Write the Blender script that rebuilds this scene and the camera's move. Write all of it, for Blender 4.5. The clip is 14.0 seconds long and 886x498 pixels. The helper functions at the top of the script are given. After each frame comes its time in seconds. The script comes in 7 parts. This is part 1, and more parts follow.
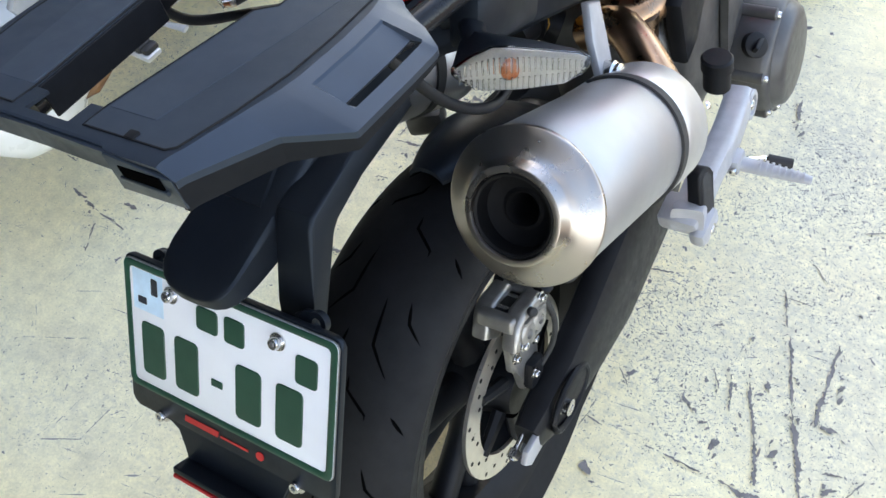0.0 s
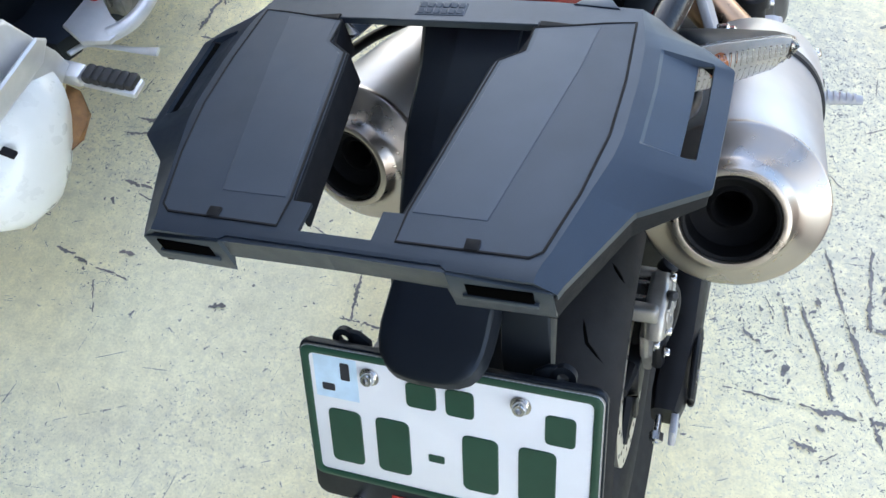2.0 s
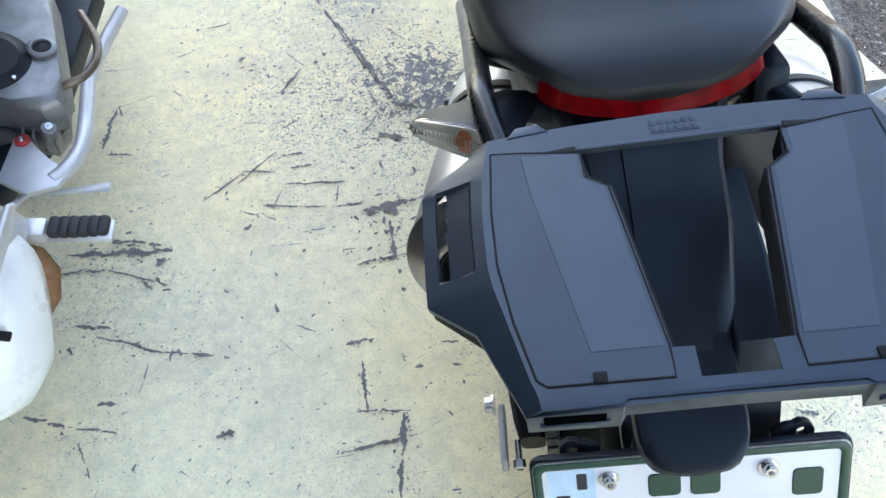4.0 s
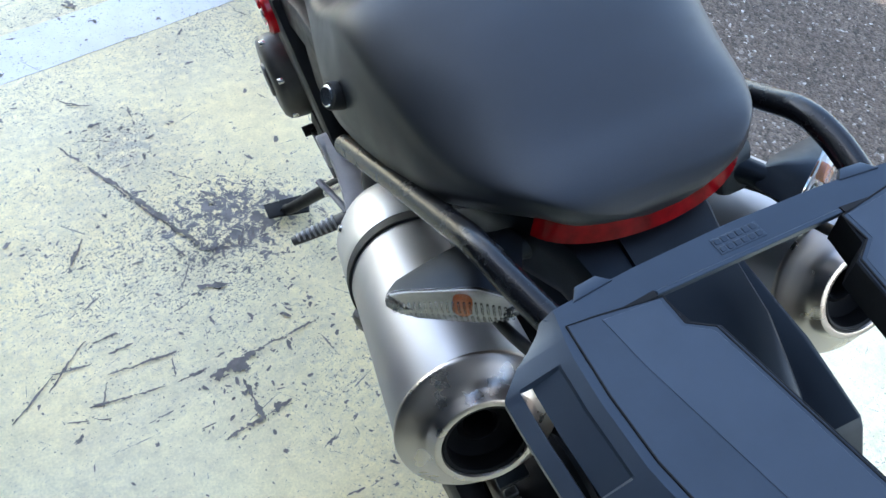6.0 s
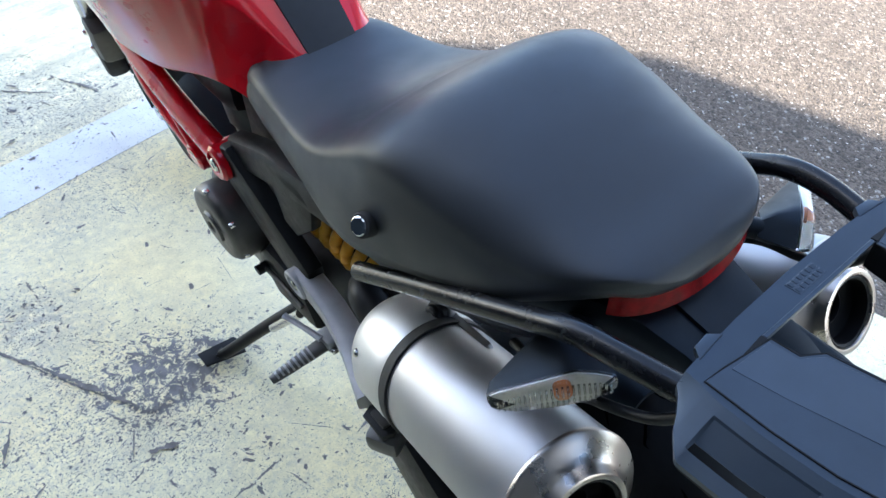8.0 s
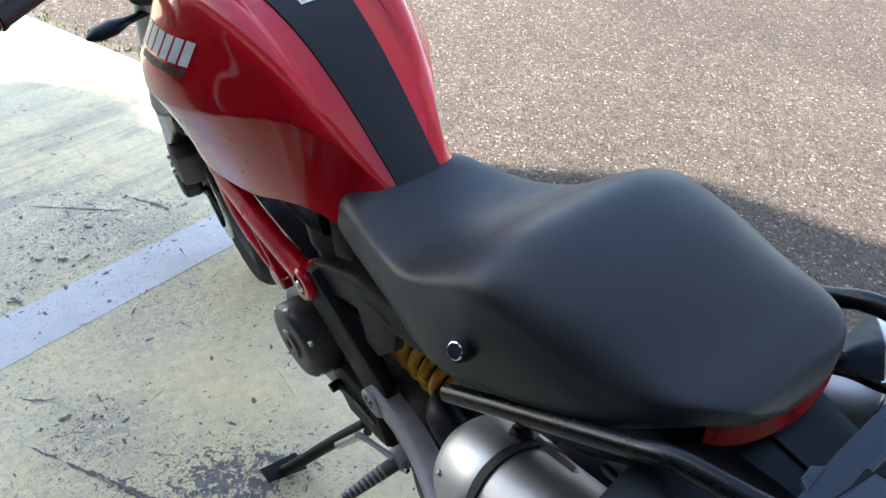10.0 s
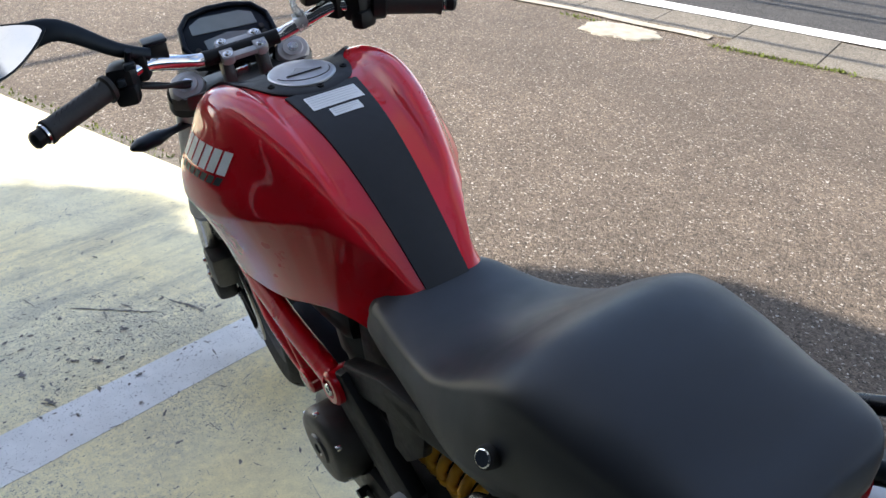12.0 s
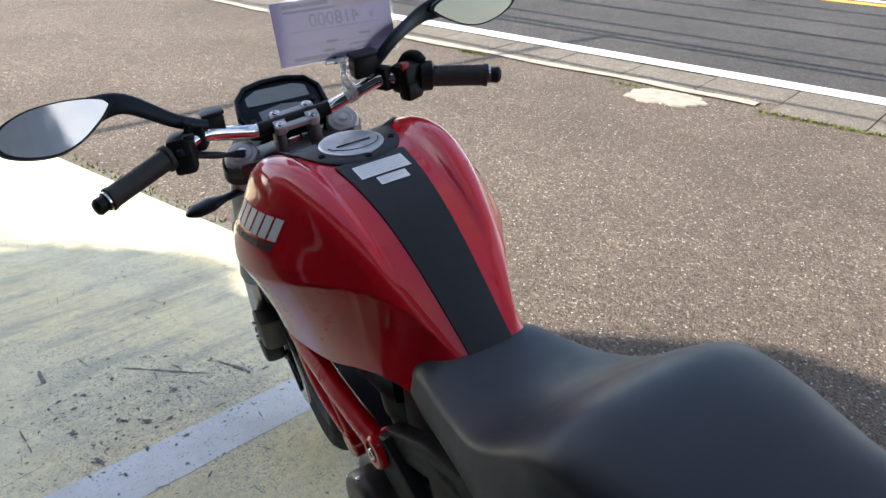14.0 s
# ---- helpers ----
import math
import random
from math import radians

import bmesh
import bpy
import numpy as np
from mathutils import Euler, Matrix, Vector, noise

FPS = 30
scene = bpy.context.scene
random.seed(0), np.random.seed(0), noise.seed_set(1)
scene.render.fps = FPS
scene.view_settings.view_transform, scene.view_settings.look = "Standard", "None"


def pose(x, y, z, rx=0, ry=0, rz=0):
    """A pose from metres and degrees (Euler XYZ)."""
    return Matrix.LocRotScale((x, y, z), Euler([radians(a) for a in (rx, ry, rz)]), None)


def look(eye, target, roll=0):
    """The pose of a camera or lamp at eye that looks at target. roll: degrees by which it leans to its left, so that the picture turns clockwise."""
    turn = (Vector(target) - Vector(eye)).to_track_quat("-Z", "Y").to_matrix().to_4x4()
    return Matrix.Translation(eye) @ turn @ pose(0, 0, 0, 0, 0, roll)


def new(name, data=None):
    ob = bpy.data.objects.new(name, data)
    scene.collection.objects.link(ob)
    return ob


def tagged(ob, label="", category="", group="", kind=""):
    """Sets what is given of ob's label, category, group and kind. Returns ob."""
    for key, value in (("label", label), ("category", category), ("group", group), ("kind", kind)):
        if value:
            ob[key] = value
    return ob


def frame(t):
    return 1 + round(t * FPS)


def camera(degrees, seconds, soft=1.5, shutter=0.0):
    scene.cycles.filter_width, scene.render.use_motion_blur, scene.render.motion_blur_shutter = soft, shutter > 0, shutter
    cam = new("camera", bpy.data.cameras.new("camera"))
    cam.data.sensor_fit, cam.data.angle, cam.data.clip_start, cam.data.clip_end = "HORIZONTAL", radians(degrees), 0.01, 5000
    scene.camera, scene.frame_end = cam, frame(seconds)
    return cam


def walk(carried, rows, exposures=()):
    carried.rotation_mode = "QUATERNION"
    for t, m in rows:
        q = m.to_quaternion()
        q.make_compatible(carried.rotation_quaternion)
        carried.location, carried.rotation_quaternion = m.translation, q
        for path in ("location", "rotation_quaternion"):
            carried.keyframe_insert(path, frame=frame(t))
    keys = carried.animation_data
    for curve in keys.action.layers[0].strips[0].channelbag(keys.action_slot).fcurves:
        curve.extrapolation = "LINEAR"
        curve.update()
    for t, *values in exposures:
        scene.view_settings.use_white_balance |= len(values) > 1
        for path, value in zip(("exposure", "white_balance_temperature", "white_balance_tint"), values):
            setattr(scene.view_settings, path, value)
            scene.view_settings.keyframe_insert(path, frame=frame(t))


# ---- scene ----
cam = camera(56.9, 14.0)
PATH = [
    (0, (-0.031, 0.044, 1.253), (-0.549, 1.026, -0.41), 1.1),
    (0.5, (-0.099, -0.022, 1.255), (-0.531, 0.972, -0.426), 1.6),
    (1, (-0.147, -0.041, 1.258), (-0.51, 0.951, -0.439), 1.4),
    (1.5, (-0.205, -0.008, 1.243), (-0.505, 0.978, -0.47), 1.0),
    (2, (-0.282, 0.038, 1.241), (-0.528, 1.011, -0.489), 1.2),
    (2.5, (-0.319, 0.074, 1.241), (-0.486, 1.054, -0.494), 3.1),
    (3, (-0.371, 0.084, 1.244), (-0.42, 1.096, -0.48), 5.7),
    (3.5, (-0.482, 0.062, 1.265), (-0.41, 1.11, -0.437), 7.1),
    (3.7, (-0.519, 0.054, 1.269), (-0.41, 1.112, -0.425), 7.2),
    (5.8, (-0.703, 0.204, 1.211), (0.023, 1.309, -0.289), 12.8),
    (6, (-0.708, 0.211, 1.209), (0.064, 1.296, -0.284), 12.7),
    (6.5, (-0.747, 0.229, 1.208), (0.124, 1.265, -0.265), 11.5),
    (7, (-0.796, 0.25, 1.206), (0.174, 1.258, -0.223), 10.6),
    (7.5, (-0.834, 0.26, 1.212), (0.246, 1.277, -0.129), 10.5),
    (8, (-0.866, 0.278, 1.213), (0.288, 1.328, -0.038), 10.2),
    (8.2, (-0.876, 0.283, 1.217), (0.292, 1.345, -0.011), 10.0),
    (10.3, (-0.934, 0.295, 1.241), (0.233, 1.57, 0.234), 8.5),
    (10.5, (-0.936, 0.292, 1.242), (0.224, 1.586, 0.253), 8.3),
    (11, (-0.935, 0.288, 1.245), (0.219, 1.625, 0.306), 7.7),
    (11.5, (-0.932, 0.29, 1.247), (0.224, 1.661, 0.364), 7.1),
    (12, (-0.929, 0.289, 1.249), (0.231, 1.688, 0.415), 6.8),
    (12.5, (-0.928, 0.285, 1.252), (0.225, 1.714, 0.459), 6.4),
    (13, (-0.932, 0.281, 1.256), (0.206, 1.741, 0.5), 6.1),
    (13.5, (-0.934, 0.277, 1.258), (0.181, 1.769, 0.531), 5.8),
    (14, (-0.936, 0.276, 1.259), (0.156, 1.797, 0.556), 5.7),
]
walk(cam, [(t, look(eye, target, roll)) for t, eye, target, roll in PATH],
     exposures=[(0, 2.50, 7350, 11), (1.0, 2.40, 6900, 10), (1.8, 2.46, 7000, 10), (2.5, 2.69, 7200, 11), (3.7, 2.60, 6900, 10), (6.0, 2.63, 6350, 8), (8.2, 2.49, 6300, 9), (10.3, 1.84, 6650, 10), (14, 1.35, 7000, 11)])

# ---- daylight: sun from behind a building, clear sky ----
SUN_EL, SUN_DIR = radians(42), Vector((-0.766, 0.642, 0))
world = bpy.data.worlds.new("sky")
scene.world = world
world.use_nodes = True
wn = world.node_tree.nodes
sky = wn.new("ShaderNodeTexSky")
sky.sky_type = "NISHITA"
sky.sun_disc = False
sky.dust_density = 0.5
sky.ozone_density = 1.6
sky.sun_elevation = SUN_EL
sky.sun_rotation = math.atan2(SUN_DIR.x, SUN_DIR.y)
wn["Background"].inputs["Strength"].default_value = 0.15
# scattered white clouds over the blue
wl = world.node_tree.links
where, puffs = wn.new("ShaderNodeTexCoord"), wn.new("ShaderNodeTexNoise")
puffs.inputs["Scale"].default_value, puffs.inputs["Detail"].default_value, puffs.inputs["Roughness"].default_value = 2.6, 7.0, 0.56
wl.new(where.outputs["Generated"], puffs.inputs["Vector"])
cover = wn.new("ShaderNodeValToRGB")
cover.color_ramp.elements[0].position, cover.color_ramp.elements[1].position = 0.47, 0.64
wl.new(puffs.outputs["Fac"], cover.inputs[0])
tone, lift, blend = wn.new("ShaderNodeRGBToBW"), wn.new("ShaderNodeMath"), wn.new("ShaderNodeMix")
lift.operation = "MULTIPLY"
lift.inputs[1].default_value = 1.75
blend.data_type = "RGBA"
wl.new(sky.outputs[0], tone.inputs[0])
wl.new(tone.outputs[0], lift.inputs[0])
wl.new(cover.outputs[0], blend.inputs[0])
wl.new(sky.outputs[0], blend.inputs[6])
wl.new(lift.outputs[0], blend.inputs[7])
wl.new(blend.outputs[2], wn["Background"].inputs["Color"])
sun = new("sun", bpy.data.lights.new("sun", "SUN"))
sun.data.energy = 3.9
sun.data.angle = radians(0.53)
sun.data.color = (1.0, 0.95, 0.88)
sun.matrix_world = look((0, 0, 0), -Vector((SUN_DIR.x * math.cos(SUN_EL), SUN_DIR.y * math.cos(SUN_EL), math.sin(SUN_EL))))


# ---- materials ----
class Nodes:
    """A small wrapper that makes shader graphs readable."""

    def __init__(self, name):
        self.mat = bpy.data.materials.new(name)
        self.mat.use_nodes = True
        self.tree = self.mat.node_tree
        self.bsdf = self.tree.nodes["Principled BSDF"]
        self.out = self.tree.nodes["Material Output"]

    def add(self, kind, **props):
        n = self.tree.nodes.new(kind)
        for k, v in props.items():
            setattr(n, k, v)
        return n

    def link(self, a, b):
        self.tree.links.new(a, b)

    def coords(self, scale=(1, 1, 1), rot=(0, 0, 0)):
        """Object coordinates, turned by rot and then scaled: a small scale stretches the pattern along that turned axis."""
        c = self.add("ShaderNodeTexCoord")
        m = self.add("ShaderNodeMapping", vector_type="TEXTURE")
        m.inputs["Scale"].default_value = tuple(1.0 / k for k in scale)
        m.inputs["Rotation"].default_value = rot
        self.link(c.outputs["Object"], m.inputs["Vector"])
        return m.outputs[0]

    def near(self, spot, size, inner=0.1, outer=1.0, peak=1.0):
        """A soft round area about a spot of the ground."""
        c = self.add("ShaderNodeTexCoord")
        d = self.add("ShaderNodeVectorMath", operation="DISTANCE")
        self.link(c.outputs["Object"], d.inputs[0])
        d.inputs[1].default_value = spot
        return self.ramp(self.math("DIVIDE", d.outputs["Value"], size), (inner, peak), (outer, 0.0))

    def noise(self, scale, detail=4.0, rough=0.55, vec=None, distortion=0.0):
        n = self.add("ShaderNodeTexNoise")
        n.inputs["Scale"].default_value = scale
        n.inputs["Detail"].default_value = detail
        n.inputs["Roughness"].default_value = rough
        n.inputs["Distortion"].default_value = distortion
        self.link(vec if vec else self.coords(), n.inputs["Vector"])
        return n.outputs["Fac"]

    def voronoi(self, scale, vec=None, feature="F1", rnd=1.0):
        n = self.add("ShaderNodeTexVoronoi", feature=feature)
        n.inputs["Scale"].default_value = scale
        n.inputs["Randomness"].default_value = rnd
        self.link(vec if vec else self.coords(), n.inputs["Vector"])
        return n

    def ramp(self, fac, *stops):
        n = self.add("ShaderNodeValToRGB")
        els = n.color_ramp.elements
        while len(els) < len(stops):
            els.new(0.5)
        for e, (p, c) in zip(els, stops):
            e.position = p
            e.color = (c, c, c, 1) if isinstance(c, (int, float)) else (*c, 1)
        self.link(fac, n.inputs[0])
        return n.outputs[0]

    def mix(self, fac, a, b, mode="MIX"):
        n = self.add("ShaderNodeMix", data_type="RGBA", blend_type=mode)
        for sock, v in ((n.inputs[0], fac), (n.inputs[6], a), (n.inputs[7], b)):
            if hasattr(v, "is_linked"):
                self.link(v, sock)
            elif isinstance(v, (int, float)):
                sock.default_value = v
            else:
                sock.default_value = (*v, 1)
        return n.outputs[2]

    def math(self, op, a, b=0.0):
        n = self.add("ShaderNodeMath", operation=op)
        for sock, v in ((n.inputs[0], a), (n.inputs[1], b)):
            if hasattr(v, "is_linked"):
                self.link(v, sock)
            else:
                sock.default_value = v
        return n.outputs[0]

    def bump(self, height, strength=0.3, distance=0.002):
        n = self.add("ShaderNodeBump")
        n.inputs["Strength"].default_value = strength
        n.inputs["Distance"].default_value = distance
        self.link(height, n.inputs["Height"])
        self.link(n.outputs[0], self.bsdf.inputs["Normal"])

    def set(self, **kw):
        names = dict(color="Base Color", rough="Roughness", metal="Metallic", coat="Coat Weight", coat_rough="Coat Roughness",
                     trans="Transmission Weight", ior="IOR", spec="Specular IOR Level", alpha="Alpha", aniso="Anisotropic",
                     sheen="Sheen Weight", tint="Specular Tint")
        for k, v in kw.items():
            sock = self.bsdf.inputs[names[k]]
            if hasattr(v, "is_linked"):
                self.link(v, sock)
            elif k in ("color", "tint"):
                sock.default_value = (*v, 1)
            else:
                sock.default_value = v
        return self.mat


def plain(name, color, rough=0.5, metal=0.0, vary=0.15, scale=30, bump=0.0, bump_scale=400, dist=0.0006, **kw):
    """A surface with blotchy colour and gloss variation and a fine grain."""
    n = Nodes(name)
    f = n.noise(scale, 5)
    dark = tuple(c * (1 - vary) for c in color)
    lite = tuple(min(1, c * (1 + vary)) for c in color)
    n.set(color=n.ramp(f, (0.3, dark), (0.7, lite)), metal=metal, **kw)
    n.set(rough=n.ramp(n.noise(scale * 2.7, 6), (0.3, max(0.02, rough - 0.06)), (0.7, rough + 0.06)))
    if bump:
        n.bump(n.noise(bump_scale, 3), bump, dist)
    return n.mat


def make_cream():
    n = Nodes("worn cream floor paint")
    base = n.mix(n.ramp(n.noise(1.1, 3), (0.38, 0.0), (0.62, 1.0)), (0.96, 0.82, 0.47), (0.90, 0.83, 0.56))
    grime = n.ramp(n.noise(6.0, 9, 0.72), (0.46, 0.0), (0.78, 0.45))
    base = n.mix(grime, base, (0.55, 0.52, 0.40))
    # smears that run along the bay lines, and broader ones across
    smear = n.ramp(n.noise(1.0, 7, 0.7, vec=n.coords((2.2, 6, 1), (0, 0, 0.4))), (0.52, 0.0), (0.74, 0.42))
    base = n.mix(smear, base, (0.50, 0.47, 0.38))
    film = n.ramp(n.noise(230, 4, 0.7), (0.35, 0.88), (0.65, 1.06))
    base = n.mix(1.0, base, film, "MULTIPLY")
    mottle = n.ramp(n.noise(34, 9, 0.74), (0.36, 0.87), (0.62, 1.05))
    base = n.mix(1.0, base, mottle, "MULTIPLY")
    # wide round area mixed towards grey, broken up by noise
    wob = n.math("MULTIPLY", n.noise(4, 5, 0.65), 0.4)
    near = n.math("MULTIPLY", n.near((0.45, 1.15, 0), 1.0, 0.0, 1.0, 1.0), wob)
    base = n.mix(near, base, (0.50, 0.48, 0.42))
    # tyre bands rubbed into the paint past the bay line
    band = n.ramp(n.noise(1.0, 6, 0.62, vec=n.coords((1.5, 10, 1), (0, 0, 0.41))), (0.47, 0.0), (0.60, 1.0))
    grain = n.ramp(n.noise(1.0, 4, 0.7, vec=n.coords((30, 160, 1), (0, 0, 0.41))), (0.36, 0.35), (0.60, 1.0))
    band = n.math("MULTIPLY", n.math("MULTIPLY", band, grain), n.near((-0.35, 2.85, 0), 0.95, 0.25, 1.0, 0.62))
    base = n.mix(band, base, (0.25, 0.245, 0.22))
    # soft grey rubs
    for spot, size, k in (((-0.59, 1.555, 0), 0.15, 0.75), ((-0.43, 1.80, 0), 0.18, 0.4), ((0.25, 0.92, 0), 0.30, 0.45), ((0.19, 1.40, 0), 0.32, 0.55), ((-0.80, 0.74, 0), 0.22, 0.3), ((-0.3, 2.3, 0), 0.45, 0.45)):
        rubbed = n.math("MULTIPLY", n.near(spot, size, 0.1, 1.0, k), n.ramp(n.noise(48, 7, 0.75), (0.38, 0.0), (0.60, 1.0)))
        base = n.mix(rubbed, base, (0.34, 0.335, 0.31))
    # worn areas: cloudy ones, and the spots where side stands have always been set down
    worn = n.ramp(n.noise(2.1, 6, 0.68), (0.40, 0.0), (0.62, 1.0))
    for spot, size in (((-0.43, 1.29, 0), 0.34), ((-0.60, 1.57, 0), 0.2), ((0.2, 0.85, 0), 0.6), ((-0.6, 2.3, 0), 0.85), ((-0.2, 2.2, 0), 0.6), ((-0.75, 1.2, 0), 0.4), ((0.2, 1.3, 0), 0.5), ((-0.25, 0.85, 0), 0.4)):
        worn = n.math("ADD", worn, n.near(spot, size, 0.1, 0.9, 0.8))
    worn = n.math("MINIMUM", worn, 1.6)
    chips = n.math("GREATER_THAN", n.noise(190, 5, 0.66, distortion=0.5), n.math("SUBTRACT", 0.694, n.math("MULTIPLY", worn, 0.066)))
    slant = n.math("GREATER_THAN", n.noise(1.0, 4, 0.62, vec=n.coords((70, 230, 1), (0, 0, 0.5)), distortion=0.5), n.math("SUBTRACT", 0.718, n.math("MULTIPLY", worn, 0.060)))
    cross = n.math("GREATER_THAN", n.noise(1.0, 4, 0.62, vec=n.coords((80, 240, 1), (0, 0, 2.0)), distortion=0.5), n.math("SUBTRACT", 0.722, n.math("MULTIPLY", worn, 0.060)))
    mid = n.math("GREATER_THAN", n.noise(78, 6, 0.64, distortion=0.8), n.math("SUBTRACT", 0.70, n.math("MULTIPLY", worn, 0.045)))
    big = n.math("GREATER_THAN", n.noise(21, 8, 0.66, distortion=1.0), n.math("SUBTRACT", 0.735, n.math("MULTIPLY", worn, 0.030)))
    mask = n.math("MAXIMUM", n.math("MAXIMUM", n.math("MAXIMUM", chips, slant), n.math("MAXIMUM", mid, cross)), big)
    # the stand's spot is rubbed down to a network of bare patches
    for spot, size, k in (((-0.45, 1.295, 0), 0.23, 0.22), ((-0.36, 1.30, 0), 0.15, 0.20), ((-0.61, 1.41, 0), 0.06, 0.17), ((-0.55, 1.31, 0), 0.08, 0.19), ((-0.60, 2.12, 0), 0.12, 0.12), ((-0.14, 2.38, 0), 0.16, 0.13)):
        bare = n.near(spot, size, 0.25, 1.0)
        mask = n.math("MAXIMUM", mask, n.math("GREATER_THAN", n.noise(52, 8, 0.72, distortion=0.9), n.math("SUBTRACT", 0.70, n.math("MULTIPLY", bare, k))))
    # fine broken scratches in several directions
    for ang, sc, thr in ((0.5, (4.0, 150, 1), 0.69), (1.45, (4.5, 170, 1), 0.70), (2.4, (4.0, 150, 1), 0.70), (0.15, (6.0, 200, 1), 0.695)):
        s = n.noise(1.0, 5, 0.62, vec=n.coords(sc, (0, 0, ang)), distortion=0.2)
        brk = n.math("MULTIPLY", n.math("SUBTRACT", n.noise(40, 3), 0.5), 0.22)
        mask = n.math("MAXIMUM", mask, n.math("GREATER_THAN", n.math("ADD", s, brk), thr))
    # thin, half rubbed-through paint
    rub = n.math("MULTIPLY", n.ramp(n.noise(75, 7, 0.75), (0.50, 0.0), (0.62, 0.55)), n.ramp(worn, (0.2, 0.12), (1.0, 1.0)))
    grey = n.ramp(n.noise(40, 4), (0.3, (0.12, 0.115, 0.118)), (0.7, (0.25, 0.238, 0.235)))
    col = n.mix(rub, base, (0.48, 0.46, 0.38))
    n.set(color=n.mix(mask, col, grey), rough=n.ramp(n.noise(12, 4), (0.3, 0.5), (0.7, 0.72)))
    n.bump(n.math("SUBTRACT", n.math("MULTIPLY", n.noise(160, 4), 0.4), n.math("MULTIPLY", mask, 0.8)), 0.35, 0.0015)
    return n.mat


def make_asphalt(name, dark, lite, speck=0.42, cell=150, rough_bump=1.0):
    """Rolled aggregate: stones of two sizes in dark binder, pale chippings and pits."""
    n = Nodes(name)
    v = n.voronoi(cell)
    tone = n.ramp(v.outputs["Color"], (0.0, tuple(c * 0.8 for c in dark)), (0.5, lite), (0.82, tuple(c * 1.4 for c in lite)), (1.0, (speck, speck * 0.95, speck * 0.88)))
    w = n.voronoi(cell * 2.3)
    fine = n.ramp(w.outputs["Color"], (0.0, 0.62), (1.0, 1.32))
    patch = n.ramp(n.noise(0.9, 6, 0.62), (0.3, 0.74), (0.7, 1.15))
    worn = n.ramp(n.noise(11, 5, 0.7), (0.35, 0.88), (0.65, 1.10))
    col = n.mix(1.0, n.mix(1.0, n.mix(1.0, tone, patch, "MULTIPLY"), fine, "MULTIPLY"), worn, "MULTIPLY")
    chip = n.math("GREATER_THAN", n.noise(74, 2, 0.5), 0.722)
    pit = n.math("GREATER_THAN", n.noise(60, 4, 0.6), 0.69)
    col = n.mix(pit, col, tuple(c * 0.5 for c in dark))
    n.set(color=n.mix(chip, col, (speck * 1.1, speck * 1.0, speck * 0.9)), rough=0.85)
    h = n.math("ADD", n.ramp(v.outputs["Distance"], (0.0, 1.0), (0.6, 0.0)), n.math("MULTIPLY", n.noise(70, 3), 0.8))
    n.bump(h, 1.0 * rough_bump, 0.005)
    return n.mat


def make_lens(name, tint, rough=0.08, relief=0.0):
    n = Nodes(name)
    n.set(color=tint, rough=rough, trans=1.0, ior=1.45)
    if relief:
        n.bump(n.noise(60, 2), relief, 0.001)
    return n.mat


CREAM = make_cream()
ASPHALT = make_asphalt("sun-bleached asphalt", (0.0395, 0.0306, 0.0228), (0.127, 0.0995, 0.0765), 0.55, 118)
ROAD = make_asphalt("dark road asphalt", (0.014, 0.0135, 0.0135), (0.056, 0.053, 0.051), 0.20, 110)
CONCRETE = make_asphalt("rough gutter concrete", (0.095, 0.083, 0.066), (0.175, 0.155, 0.126), 0.34, 130, 0.6)
LINE_CONCRETE = plain("pale kerb mortar", (0.34, 0.31, 0.26), 0.9, vary=0.2, scale=12, bump=0.5, bump_scale=90, dist=0.003)
ROAD_WHITE = plain("white road paint", (0.80, 0.80, 0.80), 0.7, vary=0.08, scale=20, bump=0.4, bump_scale=150, dist=0.002)
ROAD_ORANGE = plain("orange road paint", (0.80, 0.36, 0.06), 0.7, vary=0.1, scale=20)
BARK = plain("grey bark", (0.16, 0.13, 0.10), 0.9, vary=0.3, scale=20, bump=0.6, bump_scale=60, dist=0.004)
LEAF = plain("green leaves", (0.06, 0.11, 0.03), 0.5, vary=0.35, scale=6)
MOSS = plain("moss", (0.13, 0.17, 0.03), 0.95, vary=0.4, scale=60, bump=0.8, bump_scale=200, dist=0.006)
SCAR = plain("bare grey concrete", (0.19, 0.175, 0.165), 0.85, vary=0.3, scale=50, bump=0.3, bump_scale=300)
WALL = plain("pale rendered wall", (0.50, 0.495, 0.48), 0.9, vary=0.06, scale=3, bump=0.3, bump_scale=80, dist=0.002)
FASCIA = plain("dark metal fascia", (0.030, 0.031, 0.033), 0.5, vary=0.15, scale=2, bump=0.1, bump_scale=30)
DARKGLASS = plain("dark pane glass", (0.012, 0.014, 0.016), 0.12, spec=0.15)
# Blue tint here, on PLASTIC and on SEAT paints in reflected sky
RACK = plain("matt black moulded plastic", (0.0200, 0.0265, 0.0370), 0.37, spec=0.50, tint=(0.66, 0.82, 1.0), vary=0.1, scale=25, bump=0.10, bump_scale=900, dist=0.0004)
# Panel and field bases are lightened to imitate the sky's sheen on top
RACK_PAD = plain("grained black plastic panel", (0.0310, 0.0395, 0.0530), 0.43, spec=0.42, tint=(0.66, 0.82, 1.0), vary=0.1, scale=25, bump=0.2, bump_scale=1400, dist=0.0004)
RACK_FIELD = plain("smooth black plastic field", (0.0400, 0.0500, 0.0660), 0.40, spec=0.46, tint=(0.66, 0.82, 1.0), vary=0.1, scale=25, bump=0.08, bump_scale=1400, dist=0.0003)
